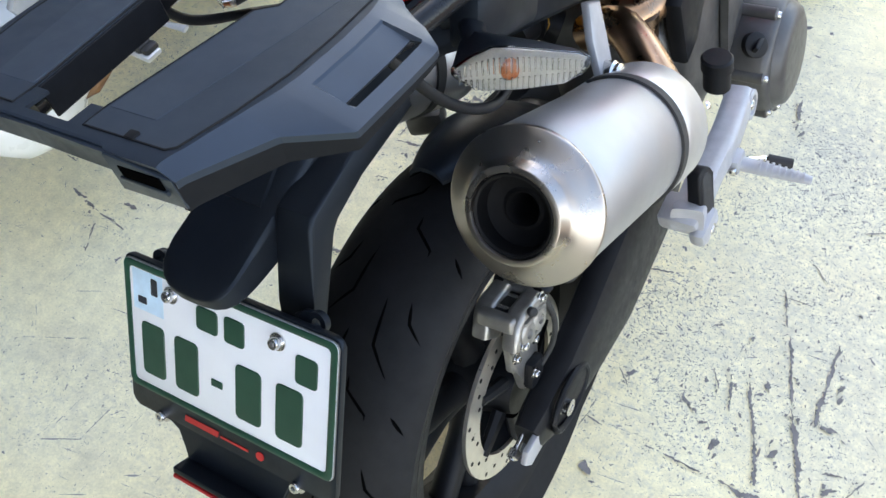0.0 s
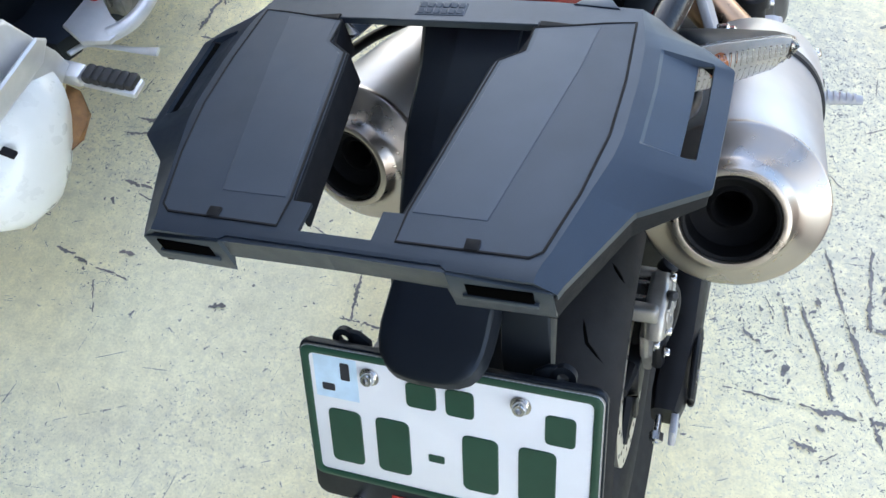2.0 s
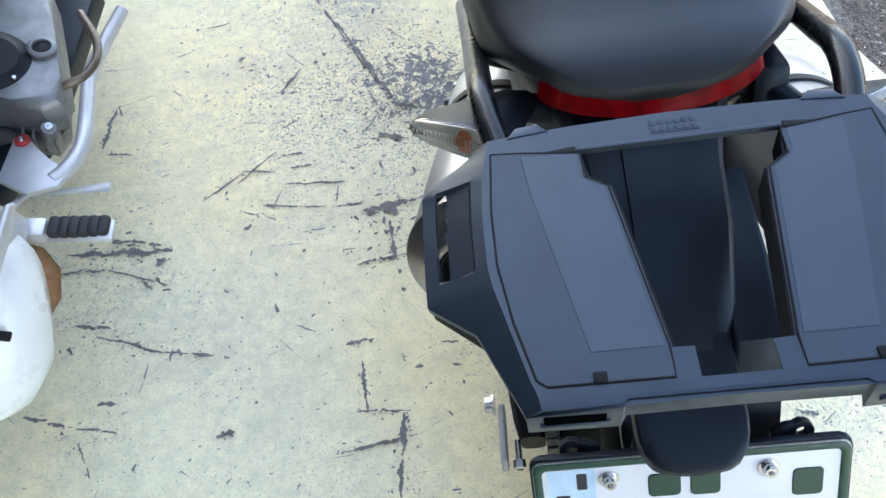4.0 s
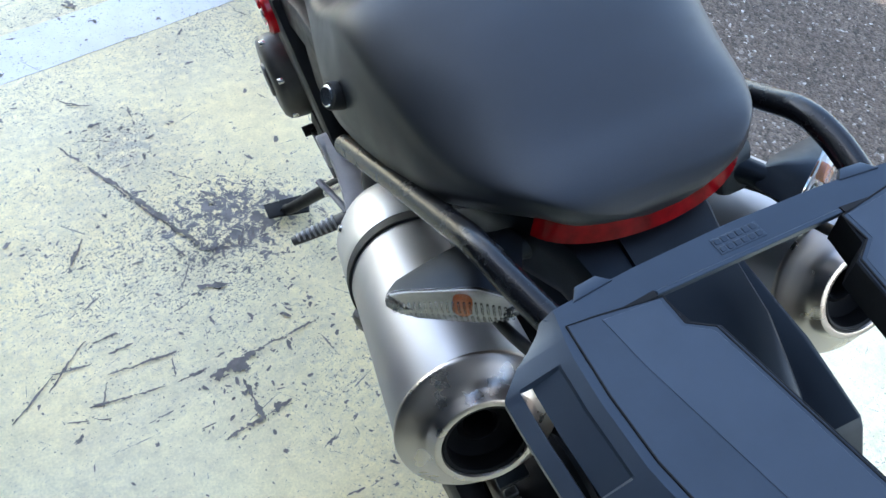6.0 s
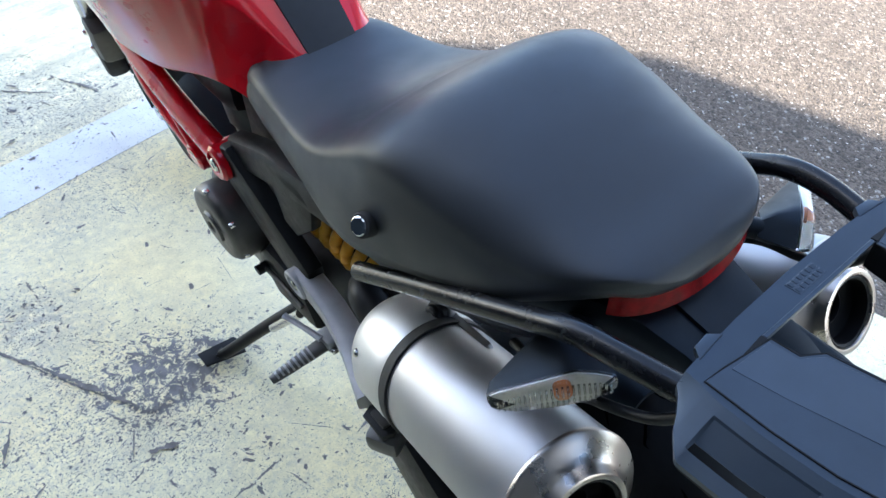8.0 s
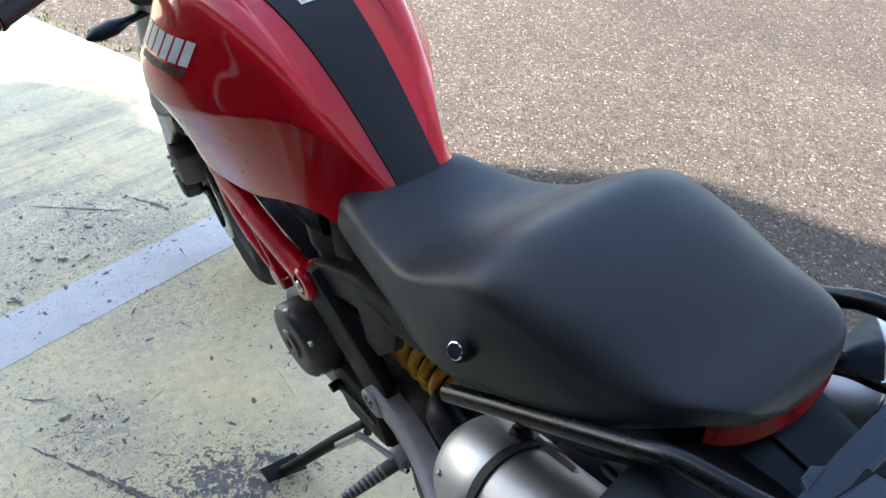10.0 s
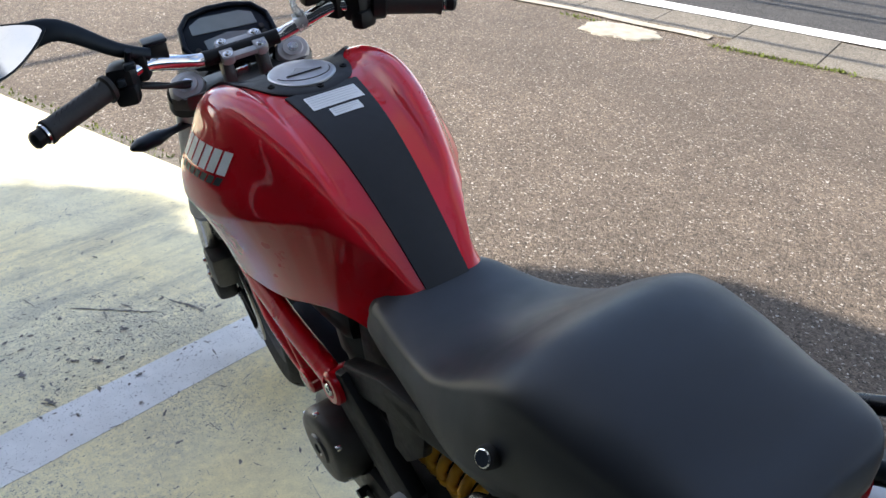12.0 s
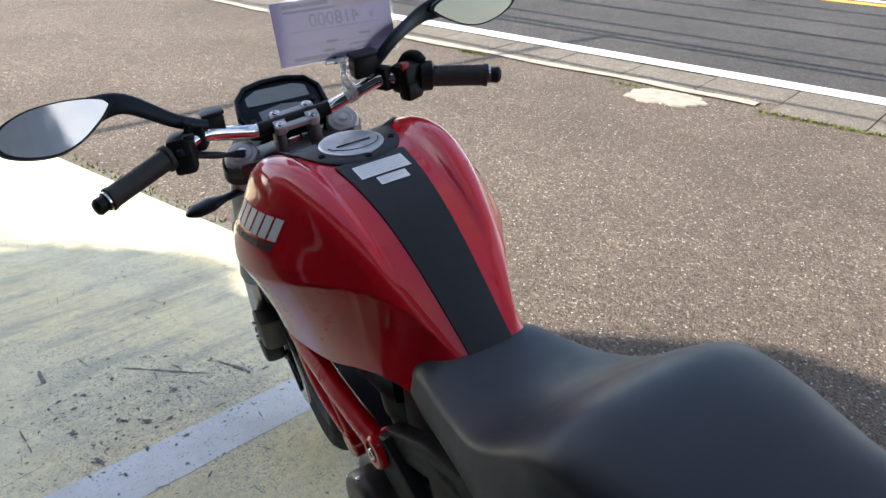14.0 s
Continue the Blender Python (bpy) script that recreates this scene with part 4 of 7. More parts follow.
def final_drive():
    k = 84
    outl = []
    for i in range(k):
        a = 2 * math.pi * i / k
        r = 0.092 if i % 2 else 0.086
        outl.append((r * math.cos(a), r * math.sin(a)))
    part("sprocket", slab(outl, 0, 0.006, lambda p: (-0.106 + p.z, p.x, AXLE + p.y), bevel=0), ENGINE, bike, "rear chain sprocket")
    path = []
    for i in range(9):
        a = radians(95 + 170 * i / 8)
        path.append((0.092 * math.cos(a), AXLE + 0.092 * math.sin(a)))
    for i in range(7):
        a = radians(-80 + 160 * i / 6)
        path.append((0.49 + 0.035 * math.cos(a), 0.37 + 0.035 * math.sin(a)))
    path.append(path[0])
    pts = [Vector((-0.103, y, z)) for y, z in path]
    links = []
    step = 0.0132
    d = 0.0
    for a, b in zip(pts, pts[1:]):
        L = (b - a).length
        while d < L:
            p = a.lerp(b, d / L)
            ang = math.atan2((b - a).z, (b - a).y)
            links.append(box(p, (0.017, 0.0115, 0.0085), Matrix.Rotation(ang, 4, "X"), bevel=0.002, segs=1))
            d += step
        d -= L
    part("chain", joined(*links), CHAIN, bike, "oily drive chain")
    part("chain_guard", slab([(-0.08, 0.0), (0.30, 0.0), (0.30, 0.006), (-0.08, 0.006)], -0.018, 0.018, lambda p: (-0.103 + p.z, p.x + 0.08, 0.435 + p.y - 0.10 * (p.x - 0.1)), bevel=0.002), PLASTIC, bike, "black plastic chain guard")


final_drive()


def hugger():
    """Rear mudguard over the tyre."""
    secs = []
    for i in range(15):
        a = radians(30 + 55 * i / 14)
        r = 0.341 - 0.010 * (i / 14) ** 3
        w = 0.064 if i < 7 else 0.064 * math.cos((i - 6) / 8 * 1.25)
        ring = []
        for half, thin in (((0, 13, 1), 0.0), ((12, -1, -1), 0.005)):
            for j in range(*half):
                t = -1 + 2 * j / 12
                x = WHEEL_X - 0.006 + w * (1 - thin * 8) * math.sin(t * 1.2) / math.sin(1.2)
                rr = r - thin - 0.055 * (1 - math.cos(t * 1.2)) * w / 0.064
                ring.append((x, rr * math.cos(a), AXLE + rr * math.sin(a)))
        secs.append(ring)
    part("rear_mudguard", rings(secs), PLASTIC, bike, "black plastic rear mudguard")


hugger()


# -- the pair of silencers --
def silencer(s):
    end = Vector((0.1784, -0.0650, 0.7186)) if s > 0 else Vector((-0.1474, -0.0376, 0.7002))
    front = Vector((0.1790, 0.2365, 0.5616)) if s > 0 else Vector((-0.1041, 0.2764, 0.5772))
    way = (front - end).normalized()
    R = 0.0668
    d0 = -0.026 if s > 0 else -0.010
    sleeve = part("silencer", lathe([(0.024, R - 0.001), (0.026, R), (0.24, R), (0.27 + d0, R - 0.001)], end, way, 64, cap=False), MUFFLER, bike, "satin aluminium silencer with a turned end cap", skew=False)
    def sunk(prof):
        return [(0.026 + (q - 0.026) * 0.80 if q < 0.026 else q, r) for q, r in prof]
    part("end_cap", lathe(sunk([(0.026, R + 0.0012), (0.0225, R + 0.0016), (0.0205, R + 0.0012), (0.0195, R + 0.0002), (0.0155, R - 0.006), (0.0105, R - 0.014), (0.0055, R - 0.0200), (0.003, R - 0.0215),
                                 (-0.004, R - 0.0238), (-0.0075, R - 0.0252), (-0.0085, R - 0.0275), (-0.0080, R - 0.0305), (-0.004, R - 0.0318), (0.012, R - 0.0325)]), end, way, 72, cap=False), MUFFLER_CAP, sleeve, "turned stainless end cap", skew=False)
    part("outlet_sleeve", lathe(sunk([(-0.0050, R - 0.0312), (-0.0060, R - 0.0330), (-0.0045, R - 0.0350), (0.004, R - 0.0360), (0.030, R - 0.0375)]), end, way, 48, cap=False), OUTLET, sleeve, "sooty black outlet", skew=False)
    part("baffle", lathe([(0.016, R - 0.0365), (0.019, R - 0.040), (0.021, 0.018), (0.0195, 0.0150), (0.022, 0.0130), (0.06, 0.0125)], end, way, 48, tail=False), BAFFLE, sleeve, "dark baffle with a small outlet hole", skew=False)
    part("strap", lathe([(0.246, R + 0.001), (0.246, R + 0.003), (0.260, R + 0.003), (0.260, R + 0.001)], end + way * d0, way, 64), SOFTRUBBER, sleeve, "black rubber strap", skew=False)
    part("front_cap", lathe([(0.258, R + 0.0005), (0.260, R + 0.0015), (0.275, R + 0.003), (0.325, R + 0.003), (0.345, R - 0.004), (0.362, R - 0.016), (0.372, R - 0.034), (0.374, 0.02)], end + way * d0, way, 64), MUFFLER_FRONT, sleeve, "dull aluminium front cap", skew=False)
    side = way.cross(Vector((0, 0, 1))).normalized()
    top = side.cross(way).normalized()
    for ang, d in ((30, 0.31),):
        q = end + way * d + (side * math.cos(radians(ang)) * s + top * math.sin(radians(ang))) * (R + 0.003)
        part("rivet", lathe([(0, 0.005), (0.002, 0.004), (0.003, 0.001)], q, side * math.cos(radians(ang)) * s + top * math.sin(radians(ang)), 12), STEEL, sleeve)
    # hanger bracket on the inner upper side, with a rubber-mounted bolt
    inward = Vector((-s, 0, 0))
    base = end + way * 0.245 + inward * 0.035 + Vector((0, 0, 0.052))
    part("mounting_rail", slab([(-0.06, -0.008), (0.05, -0.008), (0.06, 0.004), (0.04, 0.016), (0.01, 0.010), (-0.05, 0.010)], -0.004, 0.004,
                               lambda p: base + way * p.x + Vector((s * p.z, 0, 0)) + top * p.y, bevel=0.002), MUFFLER_FRONT, sleeve)
    part("rubber_mount", lathe([(-0.012, 0.012), (-0.010, 0.014), (0.004, 0.014), (0.006, 0.0115), (0.010, 0.0115), (0.012, 0.009), (0.012, 0.005), (0.008, 0.004)], base + way * 0.035 + top * 0.014 + Vector((s * 0.008, 0, 0)), (s, 0, 0.15), 24), SATINBLACK if s < 0 else STEEL, sleeve, "bolt with rubber mount")
    arm0 = base + way * 0.035 + top * 0.014
    part("hanger_arm", slab([(-0.017, -0.014), (0.0, -0.018), (0.017, -0.014), (0.017, 0.05), (0.026, 0.10), (-0.004, 0.10), (-0.016, 0.05)], -0.005, 0.005,
                            lambda p: arm0 + way * (p.x + 0.25 * p.y) + Vector((-s * 0.25 * p.y, 0, p.y * 0.75)) + Vector((s * p.z, 0, 0)), bevel=0.003), CASTGREY, sleeve, "grey hanger arm")
    # Left pipe is coloured black to stand in for the shade around it
    part("inlet_pipe", tube([end + way * 0.36, end + way * 0.39, Vector((s * 0.085, 0.375, 0.565)), Vector((s * 0.02, 0.40, 0.53))], [0.03, 0.026, 0.024, 0.024], 18), MANIFOLD if s > 0 else SATINBLACK, sleeve, "exhaust pipe")


silencer(1)
silencer(-1)


# -- seat --
SEAT_ROWS = [  # y, top, half width, shoulder height, lower half width, lower edge
    (-0.004, 0.8745, 0.030, 0.872, 0.024, 0.8665), (0.001, 0.881, 0.050, 0.8775, 0.044, 0.8660), (0.008, 0.889, 0.0665, 0.8835, 0.061, 0.8655), (0.024, 0.8945, 0.0845, 0.8855, 0.077, 0.8635), (0.055, 0.8985, 0.1055, 0.8775, 0.102, 0.852),
    (0.10, 0.909, 0.1205, 0.870, 0.123, 0.828), (0.17, 0.921, 0.132, 0.881, 0.135, 0.798), (0.24, 0.9205, 0.1365, 0.887, 0.144, 0.772), (0.29, 0.8915, 0.1335, 0.860, 0.145, 0.757),
    (0.335, 0.8535, 0.1295, 0.8345, 0.138, 0.748), (0.38, 0.826, 0.124, 0.812, 0.126, 0.740), (0.43, 0.812, 0.113, 0.799, 0.113, 0.736), (0.48, 0.809, 0.103, 0.794, 0.103, 0.736), (0.53, 0.811, 0.094, 0.791, 0.095, 0.738), (0.565, 0.806, 0.086, 0.782, 0.088, 0.742)]


def seat():
    secs = []
    ys = [-0.004 + 0.569 * (i / 69) ** 1.35 for i in range(70)]
    for y in ys:
        top, w, zs, w2, zb = lerp_table(SEAT_ROWS, y)
        half = []
        curl = float(np.interp(y, (0.03, 0.08, 0.22, 0.30), (0.76, 0.84, 0.86, 0.80)))
        zs = zs - 0.007 * min(1.0, max(0.0, (y - 0.02) / 0.08))
        for i in range(17):
            t = i / 16 * math.pi / 2
            half.append((w * math.sin(t) ** curl, zs + (top - zs) * math.cos(t) ** curl))
        for i in range(1, 9):
            t = i / 8
            x = w + (w2 - w) * t + 0.004 * math.sin(t * math.pi)
            half.append((x, zs + (zb - zs) * t))
        half.append((w2 - 0.012, zb - 0.004))
        off = 0.005 * min(1.0, max(0.0, (0.45 - y) / 0.2))
        ring = [(x + off, y, z) for x, z in half] + [(-x + off, y, z) for x, z in reversed(half[1:])]
        secs.append(ring)
    st = part("seat", rings(secs), SEAT, bike, "black vinyl dual seat with a raised pillion part", sharp=85)
    lk = Vector((-0.1495, 0.246, 0.823))
    part("seat_lock", lathe([(-0.012, 0.0122), (0.000, 0.0122), (0.0018, 0.0112), (0.0018, 0.0092)], lk, (-0.86, -0.15, 0.48), 28), SOFTRUBBER, st, "round black lock surround")
    part("lock_barrel", lathe([(-0.004, 0.0092), (0.0035, 0.0092), (0.0045, 0.008)], lk, (-0.86, -0.15, 0.48), 24), CHROME, st, "chrome lock barrel")
    return st


seat()


def tail_light():
    secs = []
    for i in range(25):
        t = -1 + 2 * i / 24
        a = t * 1.22
        x = 0.004 + 0.077 * math.sin(a) / math.sin(1.22)
        y = 0.040 - 0.038 * math.cos(t * 1.35) ** 0.8
        z = 0.8555 + 0.006 * t * t
        h = 0.0115 + 0.006 * t * t
        out = Vector((math.sin(a) * 0.8, -math.cos(a), 0)).normalized()
        p = Vector((x, y, z))
        secs.append([p + Vector((0, 0, h * 0.6)), p + out * 0.003 + Vector((0, 0, h * 0.52)), p + out * 0.0085 + Vector((0, 0, -h * 0.65)), p + out * 0.004 + Vector((0, 0, -h)), p - out * 0.012 + Vector((0, 0, -h)), p - out * 0.012 + Vector((0, 0, h * 0.6))])
    part("tail_light", rings(secs), TAIL_RED, bike, "red crescent tail light under the seat")


tail_light()


def tail_unit():
    """Black plastic tail under the seat and the arm down to the number plate."""
    def boxed(rows, n=7.0, segs=32):
        secs = []
        for y, w, zt, zb in rows:
            ring = []
            for j in range(segs):
                a = 2 * math.pi * j / segs
                cx, cz = math.cos(a), math.sin(a)
                k = 1 / (abs(cx) ** n + abs(cz) ** n) ** (1 / n)
                ring.append((w * cx * k, y, (zt + zb) / 2 + (zt - zb) / 2 * cz * k))
            secs.append(ring)
        return rings(secs)
    tl = part("tail_fairing", boxed(((0.50, 0.075, 0.735, 0.64), (0.36, 0.10, 0.742, 0.66), (0.24, 0.108, 0.765, 0.69), (0.12, 0.098, 0.815, 0.735), (0.045, 0.074, 0.838, 0.765), (0.012, 0.060, 0.834, 0.77), (-0.03, 0.052, 0.826, 0.765), (-0.08, 0.050, 0.814, 0.76), (-0.13, 0.044, 0.788, 0.750), (-0.165, 0.0375, 0.7680, 0.742))), PLASTIC, bike, "black plastic tail fairing")
    part("side_cover", box((0.101, 0.080, 0.797), (0.030, 0.110, 0.046), Matrix.Rotation(-0.35, 4, "X"), bevel=0.008), PLASTIC, tl)
    crest = [(0.02, 0.836), (-0.03, 0.8265), (-0.08, 0.8145), (-0.13, 0.7885), (-0.163, 0.7690)]
    part("spine", rings([[(d * 0.024 * (1.0 if e < 0.5 else 0.94), y, z - 0.006 + e * 0.0095) for d, e in ((-1, 0), (-1, 1), (1, 1), (1, 0))] for y, z in crest]), PLASTIC, tl)
    # plate arm: a neck that flares into a hood over the number plate, its lip bent down
    neck = ((-0.03, 0.040, 0.812, 0.775), (-0.10, 0.040, 0.794, 0.758), (-0.145, 0.0385, 0.7775, 0.738), (-0.165, 0.0380, 0.7705, 0.731), (-0.190, 0.0385, 0.7650, 0.7315), (-0.208, 0.0388, 0.7610, 0.7325), (-0.2185, 0.0378, 0.7575, 0.7330),
            (-0.2275, 0.0350, 0.7535, 0.7335), (-0.2340, 0.0300, 0.7495, 0.7340), (-0.2380, 0.0230, 0.7470, 0.7350), (-0.2400, 0.0140, 0.7450, 0.7365), (-0.2406, 0.0060, 0.7440, 0.7370))
    arm = part("plate_arm", boxed(neck, 12.0, 48), PLASTIC, bike, "black plastic number plate arm with a hood", sharp=32)
    strut = [(-0.2045, 0.684), (-0.196, 0.703), (-0.1665, 0.768), (-0.160, 0.776), (-0.10, 0.786), (-0.02, 0.790), (-0.02, 0.766), (-0.10, 0.763), (-0.140, 0.757), (-0.150, 0.750), (-0.186, 0.684)]
    short = strut[:4] + [(-0.150, 0.778), (-0.141, 0.772)] + strut[-3:]
    for s in (-1, 1):
        part("support_strut", slab(strut if s > 0 else short, 0.0365, 0.0725 if s > 0 else 0.0450, lambda p, s=s: (s * p.z, p.x, p.y), bevel=0.004, segs=3), PLASTIC, arm)


tail_unit()


# -- number plate --
PL_C, PL_U = Vector((0, -0.2475, 0.6605)), Vector((0, 0.513, 0.858)).normalized()
PL_N = Vector((0, -PL_U.z, PL_U.y))


def on_plate(x, u, d):
    return PL_C + Vector((x, 0, 0)) + PL_U * u + PL_N * d


def rounded(w, h, r, k=6):
    out = []
    for cx, cy, a0 in ((w - r, h - r, 0), (-w + r, h - r, 90), (-w + r, -h + r, 180), (w - r, -h + r, 270)):
        for i in range(k + 1):
            a = radians(a0 + 90 * i / k)
            out.append((cx + r * math.cos(a), cy + r * math.sin(a)))
    return out


def number_plate():
    holder = part("plate_holder", slab([(x, y - 0.0105) for x, y in rounded(0.117, 0.0755, 0.008)], -0.006, 0.0, lambda p: on_plate(p.x, p.y, p.z), bevel=0.0015), PLASTIC, bike, "black number plate holder")
    part("red_mark", slab([(0, 0), (0.040, 0), (0.041, 0.006), (0.001, 0.006)], 0, 0.0006, lambda p: on_plate(p.x - 0.050, p.y - 0.0775, p.z), bevel=0), LOGO_RED, holder, "red lettering strip")
    part("red_mark", slab([(0, 0), (0.032, 0), (0.032, 0.0022), (0, 0.0022)], 0, 0.0006, lambda p: on_plate(p.x - 0.007, p.y - 0.0765, p.z), bevel=0), LOGO_RED, holder)
    part("red_dot", lathe([(0, 0.0042), (0.0008, 0.0042)], on_plate(0.038, -0.0745, 0), PL_N, 20), LOGO_RED, holder, "red dot")
    plate = part("number_plate", slab(rounded(0.115, 0.0625, 0.007), 0.0003, 0.0018, lambda p: on_plate(p.x, p.y, p.z), bevel=0.0004), PLATE_WHITE, bike, "white Japanese number plate with a green rim")
    # raised green rim
    o, i1 = rounded(0.1148, 0.0623, 0.007), rounded(0.1085, 0.056, 0.0045)
    mid = rounded(0.1118, 0.0593, 0.006)
    bm = rings([[on_plate(x, y, d) for x, y in r] for r, d in ((o, 0.0012), (o, 0.0026), (mid, 0.0036), (i1, 0.0024), (i1, 0.0012))], cap=False)
    part("rim", bm, PLATE_GREEN, plate, "raised green rim")

    def bar(x, y, w, h, mat=PLATE_GREEN, up=0.0022):
        part("bar", slab(rounded(w / 2, h / 2, min(w, h) * 0.18, 3), 0.0012, up + 0.0006, lambda p: on_plate(x + p.x, y + p.y, p.z), bevel=0.0006, segs=1), mat, plate)
    for x in (-0.083, -0.043, 0.027, 0.070):
        bar(x, -0.019, 0.028, 0.052)
    bar(-0.008, -0.022, 0.013, 0.007)
    bar(-0.018, 0.034, 0.024, 0.022)
    bar(0.012, 0.034, 0.022, 0.024)
    bar(0.086, 0.027, 0.022, 0.026)
    part("sticker", slab([(-0.018, -0.019), (0.018, -0.019), (0.018, 0.019), (-0.018, 0.019)], 0.0018, 0.0021, lambda p: on_plate(p.x - 0.087, p.y + 0.036, p.z), bevel=0), LABEL_BLUE, plate, "pale blue inspection sticker")
    bar(-0.079, 0.043, 0.008, 0.016, INK, 0.0020)
    bar(-0.094, 0.027, 0.011, 0.007, INK, 0.0020)
    for x in (-0.0585, 0.0575):
        part("plate_bolt", bolt_head(on_plate(x, 0.0435, 0.0016), PL_N, 0.0052, 0.0075), STEEL, plate, "steel plate bolt on a washer")
    # lower bracket with a red reflector strip
    part("lower_bracket", slab([(-0.085, 0.0), (0.085, 0.0), (0.085, -0.014), (0.062, -0.020), (0.052, -0.045), (0.055, -0.056), (-0.055, -0.056), (-0.056, -0.038), (-0.064, -0.020), (-0.085, -0.014)], -0.012, -0.006,
                                     lambda p: on_plate(p.x, p.y - 0.076, p.z), bevel=0.002), PLASTIC, holder, "black lower bracket")
    part("ledge", slab([(-0.056, 0), (0.050, 0), (0.050, 0.006), (-0.056, 0.006)], -0.010, 0.012, lambda p: on_plate(p.x, p.y - 0.130, p.z), bevel=0.002), PLASTIC, holder)
    part("reflector_strip", slab([(-0.055, 0), (0.048, 0), (0.048, 0.003), (-0.055, 0.003)], -0.002, 0.0125, lambda p: on_plate(p.x, p.y - 0.134, p.z), bevel=0.0005), LOGO_RED, holder, "red reflector strip")
    for x in (-0.080, 0.077):
        part("holder_bolt", bolt_head(on_plate(x, -0.086, -0.004), PL_N, 0.0052, 0.008), STEEL, holder)
    # thin bright edge of the pressed plate
    edge = rounded(0.1156, 0.0631, 0.0076)
    part("plate_edge", rings([[on_plate(x, y, d) for x, y in r] for r, d in ((edge, 0.0002), (edge, 0.0014), (rounded(0.1149, 0.0624, 0.007), 0.0015), (rounded(0.1149, 0.0624, 0.007), 0.0002), (edge, 0.0002))], cap=False), CALIPER, plate, "bright metal plate edge")
    # ears behind the plate top, each with an eye
    for s in (-1, 1):
        ear = part("ear", slab([(0.040, -0.012), (0.050, -0.010), (0.058, -0.0095), (0.058, 0.0075), (0.050, 0.0070), (0.040, 0.000)], -0.012, -0.006, lambda p, s=s: on_plate(s * (0.022 + p.x), 0.064 + p.y, p.z - 0.004), bevel=0.002), PLASTIC, holder)
        part("eye", lathe([(-0.016, 0.0042), (-0.016, 0.0092), (-0.010, 0.0092), (-0.010, 0.0042)], on_plate(s * 0.084, 0.0635, 0), PL_N, 24, closed=True), PLASTIC, ear)


number_plate()


# -- luggage rack: one moulded shell with an opening and two slotted wings --
R_SEAM = [(-0.2545, 0.0995), (-0.2465, 0.101), (-0.240, 0.1035), (-0.205, 0.112), (-0.165, 0.1185), (-0.125, 0.1197), (-0.0835, 0.1178), (-0.055, 0.1162)]
R_OUT = [(-0.2600, 0.1095), (-0.2560, 0.1110), (-0.205, 0.1350), (-0.2035, 0.1360), (-0.180, 0.1670), (-0.1785, 0.1680), (-0.13, 0.1700), (-0.0975, 0.1705), (-0.0955, 0.1695), (-0.070, 0.1370), (-0.062, 0.1290), (-0.055, 0.1250)]
R_DROP = [(-0.2560, 0.0075), (-0.205, 0.0115), (-0.180, 0.0180), (-0.10, 0.0165), (-0.075, 0.010), (-0.055, 0.005)]
R_IN = [(-0.2545, 0.0195), (-0.2288, 0.0195), (-0.2286, 0.0305), (-0.115, 0.0455), (-0.1148, 0.0460), (-0.106, 0.0588), (-0.0836, 0.0625), (-0.055, 0.0625)]


def along(table, y):
    return float(np.interp(y, [r[0] for r in table], [r[1] for r in table]))


def rz(x, y):
    """Height of the rack's top."""
    xs, xo, x = along(R_SEAM, y), along(R_OUT, y), abs(x)
    t = min(1.15, max(0.0, (x - xs) / max(0.004, xo - xs)))
    return 0.914 - 0.09 * (y + 0.084) - along(R_DROP, y) * max(0.0, (t - 0.10) / 0.90)


